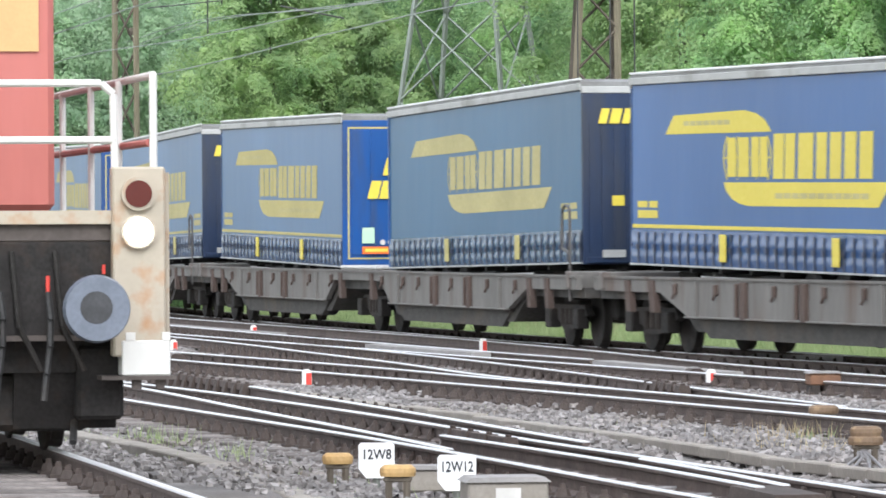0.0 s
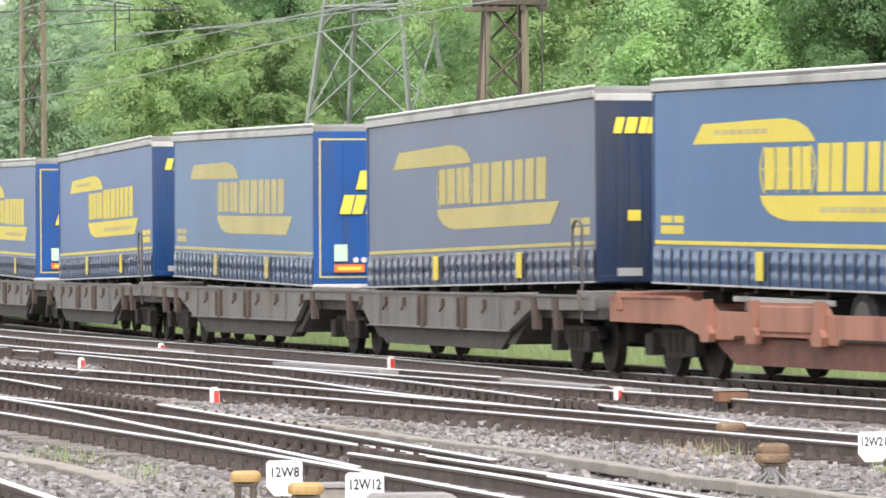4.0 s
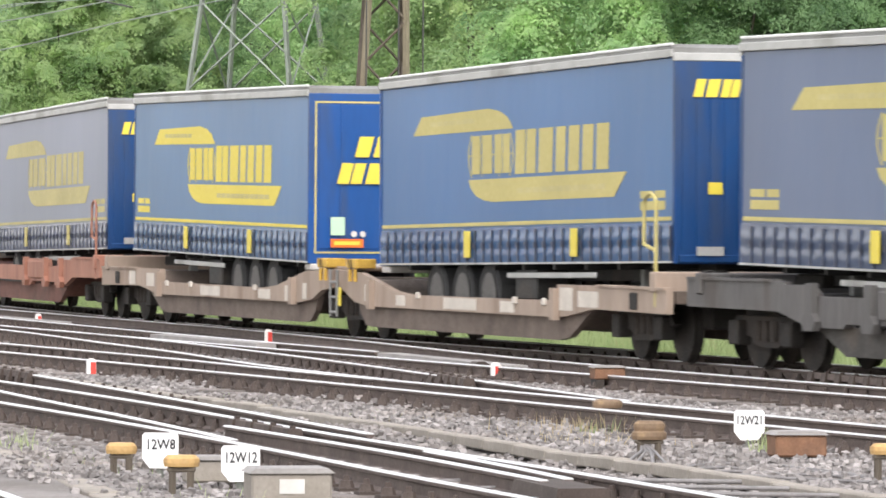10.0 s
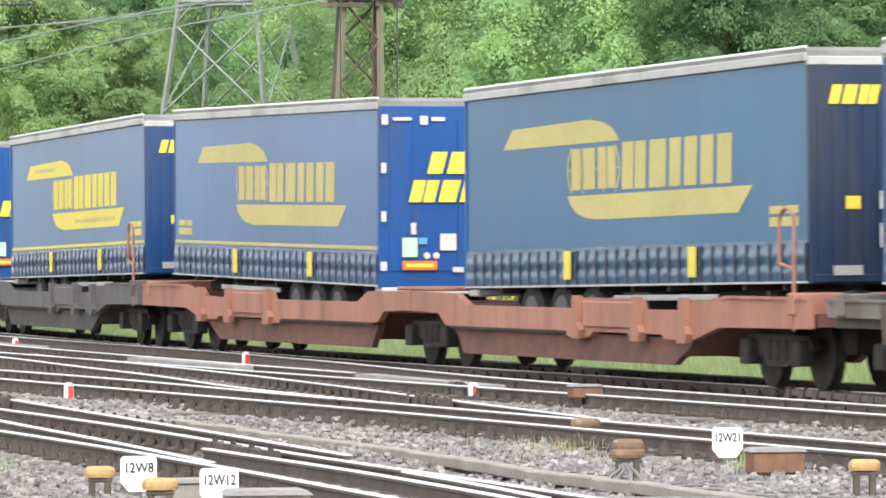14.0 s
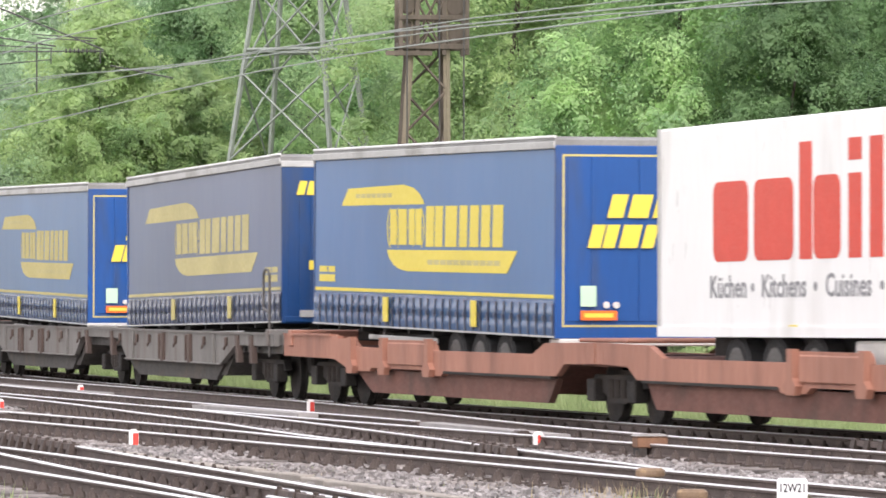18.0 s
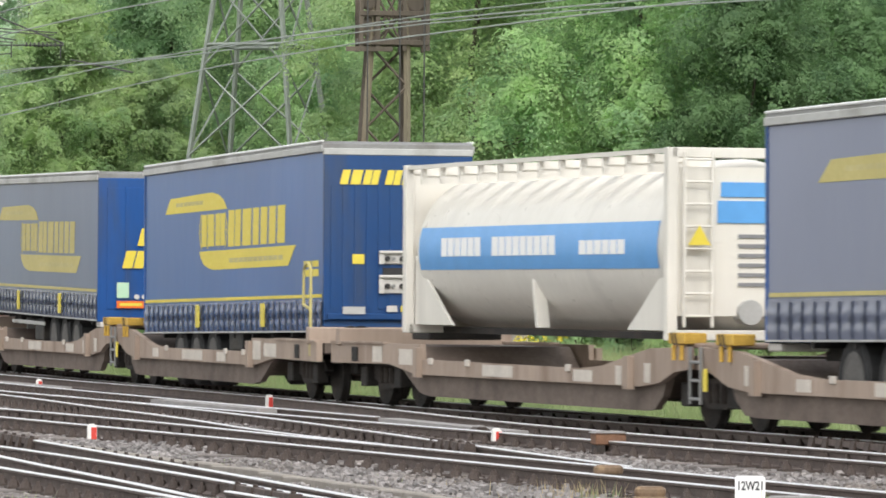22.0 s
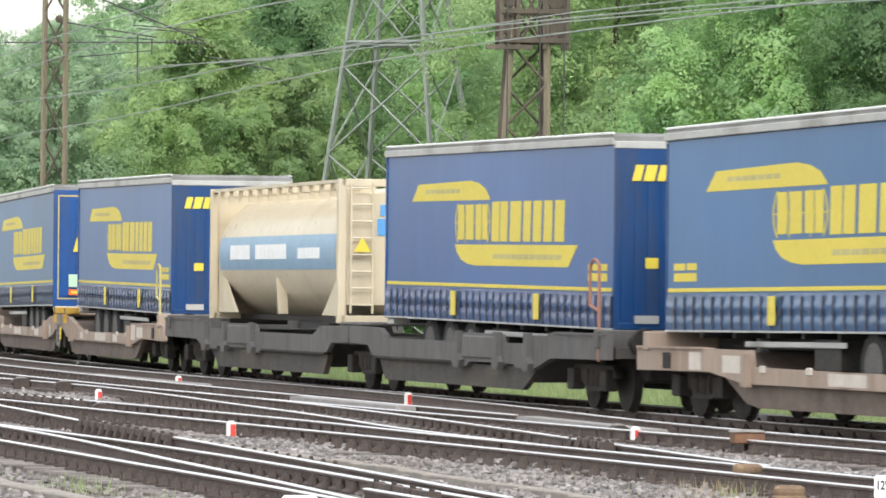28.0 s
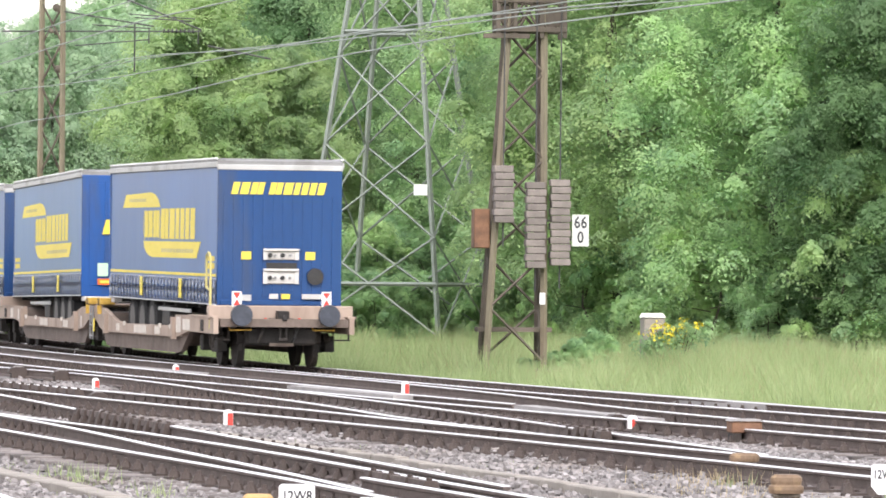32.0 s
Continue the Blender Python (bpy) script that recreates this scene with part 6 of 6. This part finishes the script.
def box_trailer(label):
    """The white box semi-trailer with a red mark."""
    e = empty("semi_trailer", label, "semi-trailer", "semi-trailers on the train")
    part("box_body", lambda b: box(b, 0.0, LONG, -1.28, 1.28, 1.30, 4.12, 0.03), "white", e)
    part("corner_trim", lambda b: [box(b, x - 0.06, x + 0.06, s * 1.28 - 0.012, s * 1.28 + 0.012, 1.3, 4.12) for x in (0.06, LONG - 0.06) for s in (-1, 1)], "alu", e)
    part("lower_rail", lambda b: [box(b, 0, LONG, s * 1.285 - 0.012, s * 1.285 + 0.012, 1.28, 1.42) for s in (-1, 1)], "white", e)
    # red mark: a row of plain upright blocks, three of them taller
    def X(d):
        return LONG - (2.2 + (d - 2.2) * 1.10)

    def rounded(b, a, w, z0, z1, r=0.22):
        pts = [(X(a + cx + r * math.cos(q)), cz + r * math.sin(q)) for cx, cz, q0 in ((w - r, z1 - r, 0), (r, z1 - r, 90), (r, z0 + r, 180), (w - r, z0 + r, 270)) for q in (radians(q0 + k) for k in (0, 30, 60, 90))]
        prism(b, pts, 1.281, 1.286)
    for a, w, z1 in ((2.2, 1.2, 3.34), (3.6, 1.3, 3.34), (5.1, 0.4, 3.78), (5.55, 0.85, 3.34), (6.65, 0.4, 3.34), (7.3, 0.4, 3.78), (8.0, 0.4, 3.34), (8.65, 0.4, 3.34), (9.3, 1.15, 3.34)):
        part("mark_block", lambda b: rounded(b, a, w, 2.28, z1, 0.16) if w > 0.8 else box(b, X(a + w), X(a), 1.281, 1.286, 2.28, z1), "red_film", e, "red mark as a plain block")
    for a in (6.65, 8.0, 8.65):
        part("mark_dot", lambda b: box(b, X(a + 0.4), X(a), 1.281, 1.286, 3.50, 3.78), "red_film", e)
    for word, c in (("K\u00fcchen", 3.0), ("Kitchens", 13.0), ("Cuisines", 24.0), ("Keukens", 34.5), ("Cucinas", 44.5)):
        lettering("word", word, 0.42, "grey_film", e, pose(X(2.15 + 0.187 * c), 1.284, 1.93, 90, 0, 180), 1.1)
    for c in (7.5, 18.5, 29.5, 39.5):
        part("bullet", lambda b: rod(b, (X(2.15 + 0.187 * c), 1.281, 1.93), (X(2.15 + 0.187 * c), 1.286, 1.93), 0.06, 10), "grey_film", e)
    part("end_mark", lambda b: box(b, -0.006, -0.001, 0.18, 1.05, 3.62, 3.86), "red_film", e)
    part("door_seam", lambda b: (box(b, -0.004, -0.001, 0.9, 0.92, 1.4, 2.3), box(b, -0.004, -0.001, -0.01, 0.01, 1.35, 3.5)), "alu", e)
    for x in (4.9, 8.3, 10.6):
        part("tension_tag", lambda b: box(b, X(x) - 0.14, X(x) + 0.14, 1.282, 1.290, 1.31, 1.44), "yellow", e, "yellow marker")
    part("equipment_case", lambda b: box(b, X(8.2), X(6.7), 0.75, 1.22, 0.72, 1.24, 0.03), "patch", e, "pale grey equipment case")
    part("chassis", lambda b: [box(b, 0.3, LONG - 0.3, s * 0.5 - 0.06, s * 0.5 + 0.06, 1.02, 1.30) for s in (-1, 1)], "black", e)
    for a in (2.75, 4.05, 5.35):
        for s in (-1, 1):
            wl = part("tyre", lambda b: None, "rubber", e, key=("tr", "tyre"), m=pose(X(a), s * 1.02, 0.80))
            part("rim", lambda b: None, "rim", wl, key=("tr", "rimm"))
    return e


def turned_x(b, x0, x1, r0, r1, seg=32, z=2.43):
    """An open collar about the axis of a tank."""
    p, q = [[b.verts.new((x, r * math.cos(2 * math.pi * i / seg), z + r * math.sin(2 * math.pi * i / seg))) for i in range(seg)] for x, r in ((x0, r0), (x1, r1))]
    for i in range(seg):
        b.faces.new((p[i], p[(i + 1) % seg], q[(i + 1) % seg], q[i]))


def tank(paint, band, label):
    """A 40-foot silo tank container in its frame."""
    e = empty("tank_container", label, "tank container", "tank containers on the train")
    L = 12.19

    def shell(b):
        prof = [(0.12, 0.5), (0.16, 0.85), (0.25, 1.06), (0.42, 1.17), (0.62, 1.20), (L - 0.62, 1.20), (L - 0.42, 1.17), (L - 0.25, 1.06), (L - 0.16, 0.85), (L - 0.12, 0.5)]
        rings = []
        for x, r in prof:
            rings.append([b.verts.new((x, r * math.cos(2 * math.pi * i / 40), 2.43 + r * math.sin(2 * math.pi * i / 40))) for i in range(40)])
        for p, q in zip(rings, rings[1:]):
            for i in range(40):
                b.faces.new((p[i], p[(i + 1) % 40], q[(i + 1) % 40], q[i]))
        b.faces.new(rings[0])
        b.faces.new(rings[-1])
    part("shell", shell, paint, e, smooth=True)

    def belt(b):
        vs = []
        for i in range(9):
            a = radians(-14 + 31 * i / 8)
            vs.append([b.verts.new((x, 1.206 * math.cos(a), 2.43 + 1.206 * math.sin(a))) for x in (0.62, L - 0.62)])
        for p, q in zip(vs, vs[1:]):
            b.faces.new((p[0], p[1], q[1], q[0]))
    part("blue_band", belt, band, e, "pale blue band", smooth=True)
    for a, w in ((1.8, 2.3), (4.3, 3.3), (8.3, 2.0)):
        n = int(w / 0.33)
        for i in range(n):
            part("mark_block", lambda b: box(b, L - a - i * 0.33 - 0.28, L - a - i * 0.33, 1.206, 1.214, 2.34, 2.62 if w > 2.2 else 2.54), "sign_white", e, key=("tkmark", a, i))
    for x in (0.0, L - 0.16):
        for s in (-1, 1):
            part("corner_post", lambda b: box(b, x, x + 0.16, s * 1.22 - 0.085, s * 1.22 + 0.06, 1.17, 3.76, 0.01), paint, e)
            part("corner_gusset", lambda b: prism(b, [(x + (0.16 if x < 1 else 0), 1.3), (x + (2.1 if x < 1 else -1.94), 1.3), (x + (1.7 if x < 1 else -1.54), 1.5), (x + (0.16 if x < 1 else 0), 2.35)], s * 1.1 - 0.02, s * 1.1 + 0.02), paint, e)
        for z in (1.17, 3.62):
            part("end_beam", lambda b: box(b, x, x + 0.16, -1.22, 1.22, z, z + 0.14, 0.01), paint, e)
    part("top_rail", lambda b: (box(b, 0.1, L - 0.1, 1.17, 1.26, 3.69, 3.75), [box(b, x - 0.05, x + 0.05, 0.7, 1.17, 3.58, 3.69) for x in np.arange(0.9, L, 0.95)], [box(b, x - 0.02, x + 0.02, 0.4, 1.24, 3.45, 3.69) for x in np.arange(0.9, L, 0.95)]), paint, e, "top walkway rail with brackets")
    part("bottom_rail", lambda b: [box(b, 0.1, L - 0.1, s * 0.6 - 0.06, s * 0.6 + 0.06, 1.17, 1.27) for s in (-1, 1)], "bogie", e)
    for x in (6.0,):
        part("saddle", lambda b: prism(b, [(x - 0.06, 1.3), (x + 0.06, 1.3), (x + 0.25, 2.0), (x + 0.17, 2.0)], 0.95, 1.13), paint, e)
    part("end_plate", lambda b: box(b, 0.07, 0.10, -0.55, 1.15, 1.5, 3.5), paint, e)
    part("end_wall", lambda b: (box(b, L - 0.13, L - 0.07, -1.14, 1.14, 1.31, 3.62), box(b, L - 0.75, L - 0.13, 0.98, 1.06, 1.31, 2.0)), paint, e)
    part("end_collar", lambda b: [turned_x(b, x0, x1, 0.98, 0.98) for x0, x1 in ((0.10, 0.4), (L - 0.4, L - 0.13))], paint, e, smooth=True)
    for z in np.arange(1.5, 3.6, 0.3):
        part("ladder_rung", lambda b: rod(b, (-0.03, 0.65, z), (-0.03, 1.05, z), 0.018, 6), paint, e)
    part("ladder_side", lambda b: [rod(b, (-0.03, y, 1.35), (-0.03, y, 3.7), 0.022, 6) for y in (0.65, 1.05)], paint, e)
    part("hazard_sign", lambda b: prism(b, [(-0.16, 0), (0.16, 0), (0, 0.27)], -0.003, 0.003), "yellow", e, "yellow warning sign", m=pose(-0.065, 0.85, 2.45, 0, 0, 90))
    part("end_mark", lambda b: (box(b, 0.05, 0.066, -0.25, 0.55, 2.75, 3.05), box(b, 0.05, 0.066, -0.2, 0.5, 3.1, 3.3)), "tank_blue", e)
    for i in range(6):
        part("data_bar", lambda b: box(b, 0.05, 0.066, -0.3, 0.25, 1.9 + i * 0.13, 1.95 + i * 0.13), "grey_film", e, key=("tkdata", i))
    part("valve", lambda b: (rod(b, (0.3, 0.1, 1.55), (-0.05, 0.1, 1.55), 0.17, 12), rod(b, (0.3, -0.45, 1.6), (-0.05, -0.45, 1.6), 0.1, 10)), "alu", e, "round outlet valve")
    return e


# ---- the train: speed, and the place of each load's right-hand end along the line at the start ----
SPEED = 15.595
STARTS = [-472.49, -454.41, -438.47, -421.2, -404.48, -386.39, -370.51, -353.3, -336.5, -318.42, -302.48, -284.44, -268.44, -250.47, -234.41, -216.5, -200.38,
          -182.48, -166.37, -148.48, -132.33, -114.45, -98.27, -80.41, -64.26, -46.42, -30.26, -12.45, 3.75, 21.53, 37.75, 55.53, 71.75]
# cloth, mark, front colour of each load from the tail of the train forwards
LOOK = ["clean yellow steel_front", "faded yellow steel_front", "clean yellow steel_front", "tank", "clean yellow steel_front", "faded yellow steel_front", "grey yellow_faded steel_front", "tank",
        "clean yellow steel_front", "slate yellow_faded steel_front", "white", "faded yellow steel_front", "slate yellow_worn steel_front", "faded yellow_faded steel_front", "teal yellow_faded steel_navy",
        "pale yellow_faded steel_front", "pale yellow steel_front", "slate yellow_faded steel_front", "faded yellow_faded steel_front", "pale yellow steel_front", "grey yellow_worn steel_front", "vivid yellow steel_front",
        "teal yellow_faded steel_navy", "faded yellow steel_front", "slate yellow_faded steel_navy", "pale yellow_worn steel_front", "clean yellow steel_front", "clean yellow steel_front", "teal yellow_worn steel_navy",
        "pale yellow_faded steel_front", "pale yellow_worn steel_navy", "pale yellow_worn steel_front", "pale yellow_worn steel_navy"]
WORDS = {"clean": "clean blue", "faded": "sun-faded blue", "pale": "pale faded blue", "grey": "dusty grey-blue", "teal": "dull teal-blue", "vivid": "vivid glossy blue", "slate": "dark slate-blue"}
WAGONS = ["beige", "dark", "beige", "beige", "beige", "rust", "flat", "rust", "dark", "beige", "rust", "rust", "flat", "flat", "flat", "flat", "flat"]
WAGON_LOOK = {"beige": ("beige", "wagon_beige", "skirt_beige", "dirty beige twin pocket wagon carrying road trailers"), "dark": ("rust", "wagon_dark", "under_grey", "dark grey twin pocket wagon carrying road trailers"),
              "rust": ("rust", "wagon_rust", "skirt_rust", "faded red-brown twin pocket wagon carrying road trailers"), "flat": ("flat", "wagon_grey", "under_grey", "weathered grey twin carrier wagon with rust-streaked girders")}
TRAIN = []  # (thing, place of its origin at the start, height, tilt in degrees)


def build_train():
    for k, kind in enumerate(WAGONS):
        w = wagon(*WAGON_LOOK[kind], tail=k == 0)
        if k == 0:
            for s in (-1, 1):
                board = part("tail_signal", lambda b: box(b, -0.008, 0.008, s * 0.90 - 0.095, s * 0.90 + 0.095, 1.20, 1.50), "sign_white", w, "white tail board with red triangles", m=pose(0.55, 0, 0))
                part("red_field", lambda b: [end_plate(b, [(-s * 0.90 - 0.08, z), (-s * 0.90 + 0.08, z), (-s * 0.90, 1.35)], -0.012, -0.009) for z in (1.22, 1.48)], "marker_red", board)
                part("bracket", lambda b: bar(b, (0.02, s * 0.90, 1.0), (0.02, s * 0.90, 1.3), 0.03), "bogie", board)
        TRAIN.append((w, STARTS[2 * k] - (1.55 if k == 0 else 1.05), 0.0, 0.0))
    for i, text in enumerate(LOOK):
        words = text.split()
        front_right = i % 2 == 0
        if words[0] == "tank":
            t = tank("tank" if i == 3 else "tank_white", "tank_blue_dull" if i == 3 else "tank_blue", "cream silo tank container with a pale blue band" if i == 3 else "white silo tank container with a blue band")
            tilt = 0.0
        elif words[0] == "white":
            t, tilt = box_trailer("white box semi-trailer with large red mark and grey slogan"), 0.3
        else:
            cloth, yel, front = words
            lab = WORDS[cloth] + " curtain-sided trailer, yellow haulier mark, " + ("bulkhead" if front_right else "doors") + " facing rearwards"
            t = trailer(front_right, "curtain_" + cloth, yel, front, lab, stripe=cloth not in ("teal",), border=i not in (1, 9, 15, 17), low=0.2 if i == 8 else 0.0, lift={9: -0.27, 1: 0.12}.get(i, 0.0))
            if i == 15:
                for n, (y, z, w, h) in enumerate(((1.18, 3.85, 0.10, 0.16), (0.9, 3.86, 0.30, 0.05), (0.55, 3.84, 0.12, 0.14), (0.32, 3.86, 0.22, 0.06), (1.2, 3.1, 0.08, 0.16), (1.2, 2.35, 0.08, 0.16), (0.72, 2.16, 0.08, 0.18), (0.16, 1.95, 0.26, 0.26), (1.2, 1.58, 0.10, 0.14), (0.0, 1.52, 0.18, 0.08))):
                    part("sticker", lambda b: box(b, -0.072, -0.066, y - w / 2, y + w / 2, z - h / 2, z + h / 2), "patch", t, "pale worn sticker on the door")
                part("sticker", lambda b: box(b, -0.072, -0.066, 0.5, 0.64, 1.92, 2.02), "tank_blue", t, "light blue sticker on the door")
            tilt = (-0.4 if i <= 5 else 0.6) * (1 if front_right else -1)
        TRAIN.append((t, STARTS[i], 0.0, tilt))


build_train()


# ---- the shunting locomotive that leaves at the start ----
def build_loco():
    e = empty("shunting_locomotive", "faded red shunting locomotive with white railings and lit lamp", "locomotive")
    part("hood", lambda b: box(b, 1.35, 9.0, -0.72, 0.95, 1.80, 4.1, 0.05), "loco_red", e)
    part("hood_panel", lambda b: box(b, 1.33, 1.349, -0.60, 0.1, 3.0, 3.55), "panel_yellow", e, "ochre panel")
    part("door_gap", lambda b: box(b, 1.32, 1.335, -0.26, -0.18, 1.80, 4.08), "loco_grey", e, "dark gap between the hood doors")
    part("platform", lambda b: box(b, 0.55, 11.0, -1.30, 1.30, 1.56, 1.77, 0.02), "loco_grey", e)
    part("platform_edge", lambda b: box(b, 0.50, 0.56, -1.30, 1.30, 1.70, 1.80), "loco_cream", e)
    part("buffer_beam", lambda b: (box(b, 0.55, 0.75, -1.25, 1.25, 0.85, 1.58, 0.02), box(b, 0.75, 10.5, -0.9, 0.9, 0.6, 1.55)), "loco_under", e)
    for s in (-1, 1):
        bf = part("buffer", lambda b: rod(b, (0.55, s * 0.875, 1.08), (0.08, s * 0.875, 1.08), 0.12, 16), "black", e)
        part("buffer_head", lambda b: rod(b, (0.08, s * 0.875, 1.08), (0.0, s * 0.875, 1.08), 0.25, 28, 0.235), "buffer", bf)
        part("grease_patch", lambda b: rod(b, (0.0, s * 0.875 + 0.01, 1.09), (-0.004, s * 0.875 + 0.01, 1.09), 0.12, 18), "grease", bf)
    part("coupling", lambda b: (rod(b, (0.55, 0, 1.05), (0.2, 0, 1.02), 0.07, 10), rod(b, (0.25, 0, 1.0), (0.25, 0, 0.6), 0.05, 8)), "bogie", e)
    for y in (-0.55, -0.2, 0.35):
        part("brake_hose", lambda b: [rod(b, (0.45, y + 0.03 * math.sin(z * 5), z), (0.42, y + 0.03 * math.sin((z - 0.2) * 5), z - 0.2), 0.025, 6) for z in np.arange(1.2, 0.5, -0.2)], "black", e)
    part("hose_cock", lambda b: (rod(b, (0.45, -0.56, 1.32), (0.45, -0.56, 1.2), 0.016, 6), rod(b, (0.5, -0.98, 1.40), (0.5, -0.98, 1.33), 0.014, 6)), "marker_red", e, "red hose cocks")
    col = part("lamp_column", lambda b: box(b, 0.42, 0.62, -1.43, -1.04, 0.72, 2.12, 0.015), "loco_cream", e, "rust-stained cream lamp column")
    part("red_lamp", lambda b: rod(b, (0.42, -1.225, 1.92), (0.37, -1.225, 1.92), 0.125, 20), "loco_cream", col)
    part("red_lens", lambda b: rod(b, (0.37, -1.225, 1.92), (0.36, -1.225, 1.92), 0.10, 20), "lens_red", col)
    part("white_lamp", lambda b: rod(b, (0.42, -1.225, 1.64), (0.37, -1.225, 1.64), 0.125, 20), "loco_cream", col)
    part("white_lens", lambda b: rod(b, (0.37, -1.225, 1.64), (0.36, -1.225, 1.64), 0.105, 20), "lamp_on", col, "lit white headlamp")
    part("step_guard", lambda b: (box(b, 0.40, 0.64, -1.46, -1.10, 0.58, 0.84, 0.01), box(b, 0.40, 0.43, -1.46, -1.40, 0.84, 0.9), box(b, 0.40, 0.43, -1.2, -1.13, 0.84, 0.9)), "loco_white", e, "white step guard")
    part("step", lambda b: (box(b, 0.40, 0.75, -1.5, -0.95, 0.55, 0.58), box(b, 0.45, 0.5, -1.25, -1.18, 0.48, 0.56), box(b, 0.45, 0.5, -1.42, -1.36, 0.48, 0.56)), "loco_grey", e)

    def railing(b, pts, r=0.03):
        for p, q in zip(pts, pts[1:]):
            rod(b, p, q, r, 8)
    part("railing", lambda b: railing(b, [(0.6, 0.9, 2.74), (0.6, -0.98, 2.74), (0.6, -1.07, 2.66), (0.6, -1.08, 2.1)]), "loco_white", e, "white tubular railing")
    part("railing", lambda b: railing(b, [(0.6, 0.9, 2.32), (0.6, -1.08, 2.32)]), "loco_white", e)
    part("railing", lambda b: railing(b, [(0.55, -1.36, 2.1), (0.55, -1.36, 2.80), (9.0, -1.30, 2.80)]), "loco_white", e)
    part("railing", lambda b: railing(b, [(0.6, -1.34, 2.30), (9.0, -1.30, 2.30)]), "loco_red", e)
    for x in (2.2, 4.0, 6.0):
        part("railing_post", lambda b: rod(b, (x, -1.31, 1.75), (x, -1.31, 2.80), 0.028, 8), "loco_white", e)
    part("side_stanchion", lambda b: rod(b, (0.66, -1.47, 0.7), (0.66, -1.47, 2.08), 0.02, 8), "loco_cream", e)
    for x in (2.0, 4.6, 7.2):
        for s in (-1, 1):
            part("wheel", lambda b: turned(b, 0, 0, 0, [(-0.07, 0.42), (-0.065, 0.5), (0.03, 0.49), (0.04, 0.52), (0.07, 0.52)], 24), "bogie", e, m=pose(x, s * 0.75, 0.5, 0, 0, 0 if s < 0 else 180))
    part("frame_plate", lambda b: [(box(b, 0.9, 9.5, s * 1.0 - 0.03, s * 1.0 + 0.03, 0.45, 1.2), box(b, 0.7, 1.3, s * 0.95 - 0.2, s * 0.95 + 0.15, 0.25, 0.8, 0.03)) for s in (-1, 1)], "loco_under", e)
    # solid dark block over the wheels, added to fill the darkness below
    part("brake_rigging", lambda b: (box(b, 0.95, 2.7, -0.92, 0.92, 0.16, 0.62, 0.05), prism(b, [(0.72, 0.85), (1.1, 0.85), (1.1, 0.25), (0.95, 0.18)], -1.12, -0.35)), "loco_under", e)
    part("air_reservoir", lambda b: rod(b, (0.66, 0.15, 0.72), (0.66, 0.85, 0.72), 0.15, 14), "loco_under", e)
    for y in (-0.62, -0.3, 0.05):
        part("pipe", lambda b: (rod(b, (0.5, y, 1.5), (0.5, y - 0.05, 0.95), 0.022, 6), rod(b, (0.5, y - 0.05, 0.95), (0.56, y - 0.22, 0.62), 0.022, 6)), "bogie", e)
    part("beam_edge", lambda b: box(b, 0.52, 0.56, -1.24, 1.24, 0.84, 0.88), "loco_grey", e)
    part("sand_pipe", lambda b: rod(b, (1.2, -0.85, 0.5), (0.8, -0.78, 0.08), 0.03, 6), "black", e)
    return e


LOCO = build_loco()
LOCO_RISE = 0.2


def loco_place(y):
    return -3.93 - 0.2 * (y - 39.5)


def loco_track():
    def line(off):
        return [to_arc(loco_place(y) + off * 0.98, y + off * 0.196) for y in (22, 34, 46, 60, 80, 110, 150)]
    for off in (-0.75, 0.75):
        rail(line(off), z=LOCO_RISE)
    bed = tagged(new("sleepers_loco_track"), "dark sleepers of the locomotive's track", "sleepers", kind="structure")
    me, fast = sleeper_mesh()
    for i in range(48):
        y = 28 + i * 0.63
        ob = new("sleeper", me)
        ob.parent = bed
        ob.matrix_basis = pose(loco_place(y), y, LOCO_RISE, 0, 0, 11.3)
        f = new("fastening", fast)
        f.parent = ob


loco_track()


def motions():
    for thing, start, z, tilt in TRAIN:
        rows = []
        for j in range(65):
            t = 0.5 * j
            u = start + SPEED * t
            half = 17.0 if thing["category"] == "wagon" else 6.8
            x, y, _ = arc(u + half, wander(u + half))
            (xa, ya, _), (xb, yb, _) = [arc(u + half + d, wander(u + half + d)) for d in (-half * 0.8, half * 0.8)]
            m = pose(x, y, z, 0, 0, math.degrees(math.atan2(yb - ya, xb - xa))) @ pose(0, 0, 2.6, 0, tilt, 0) @ pose(-half, 0, -2.6)
            rows.append((t, m))
        walk(thing, rows)
    rows = []
    for t, y in ((0.0, 39.5), (0.5, 43.3), (1.0, 47.2), (1.5, 51.1), (4.0, 70.0), (10.0, 105.0), (18.0, 120.0), (32.0, 120.0)):
        rows.append((t, pose(loco_place(y), y, LOCO_RISE, 0, 0, 90 + 11.3)))
    walk(LOCO, rows)


motions()
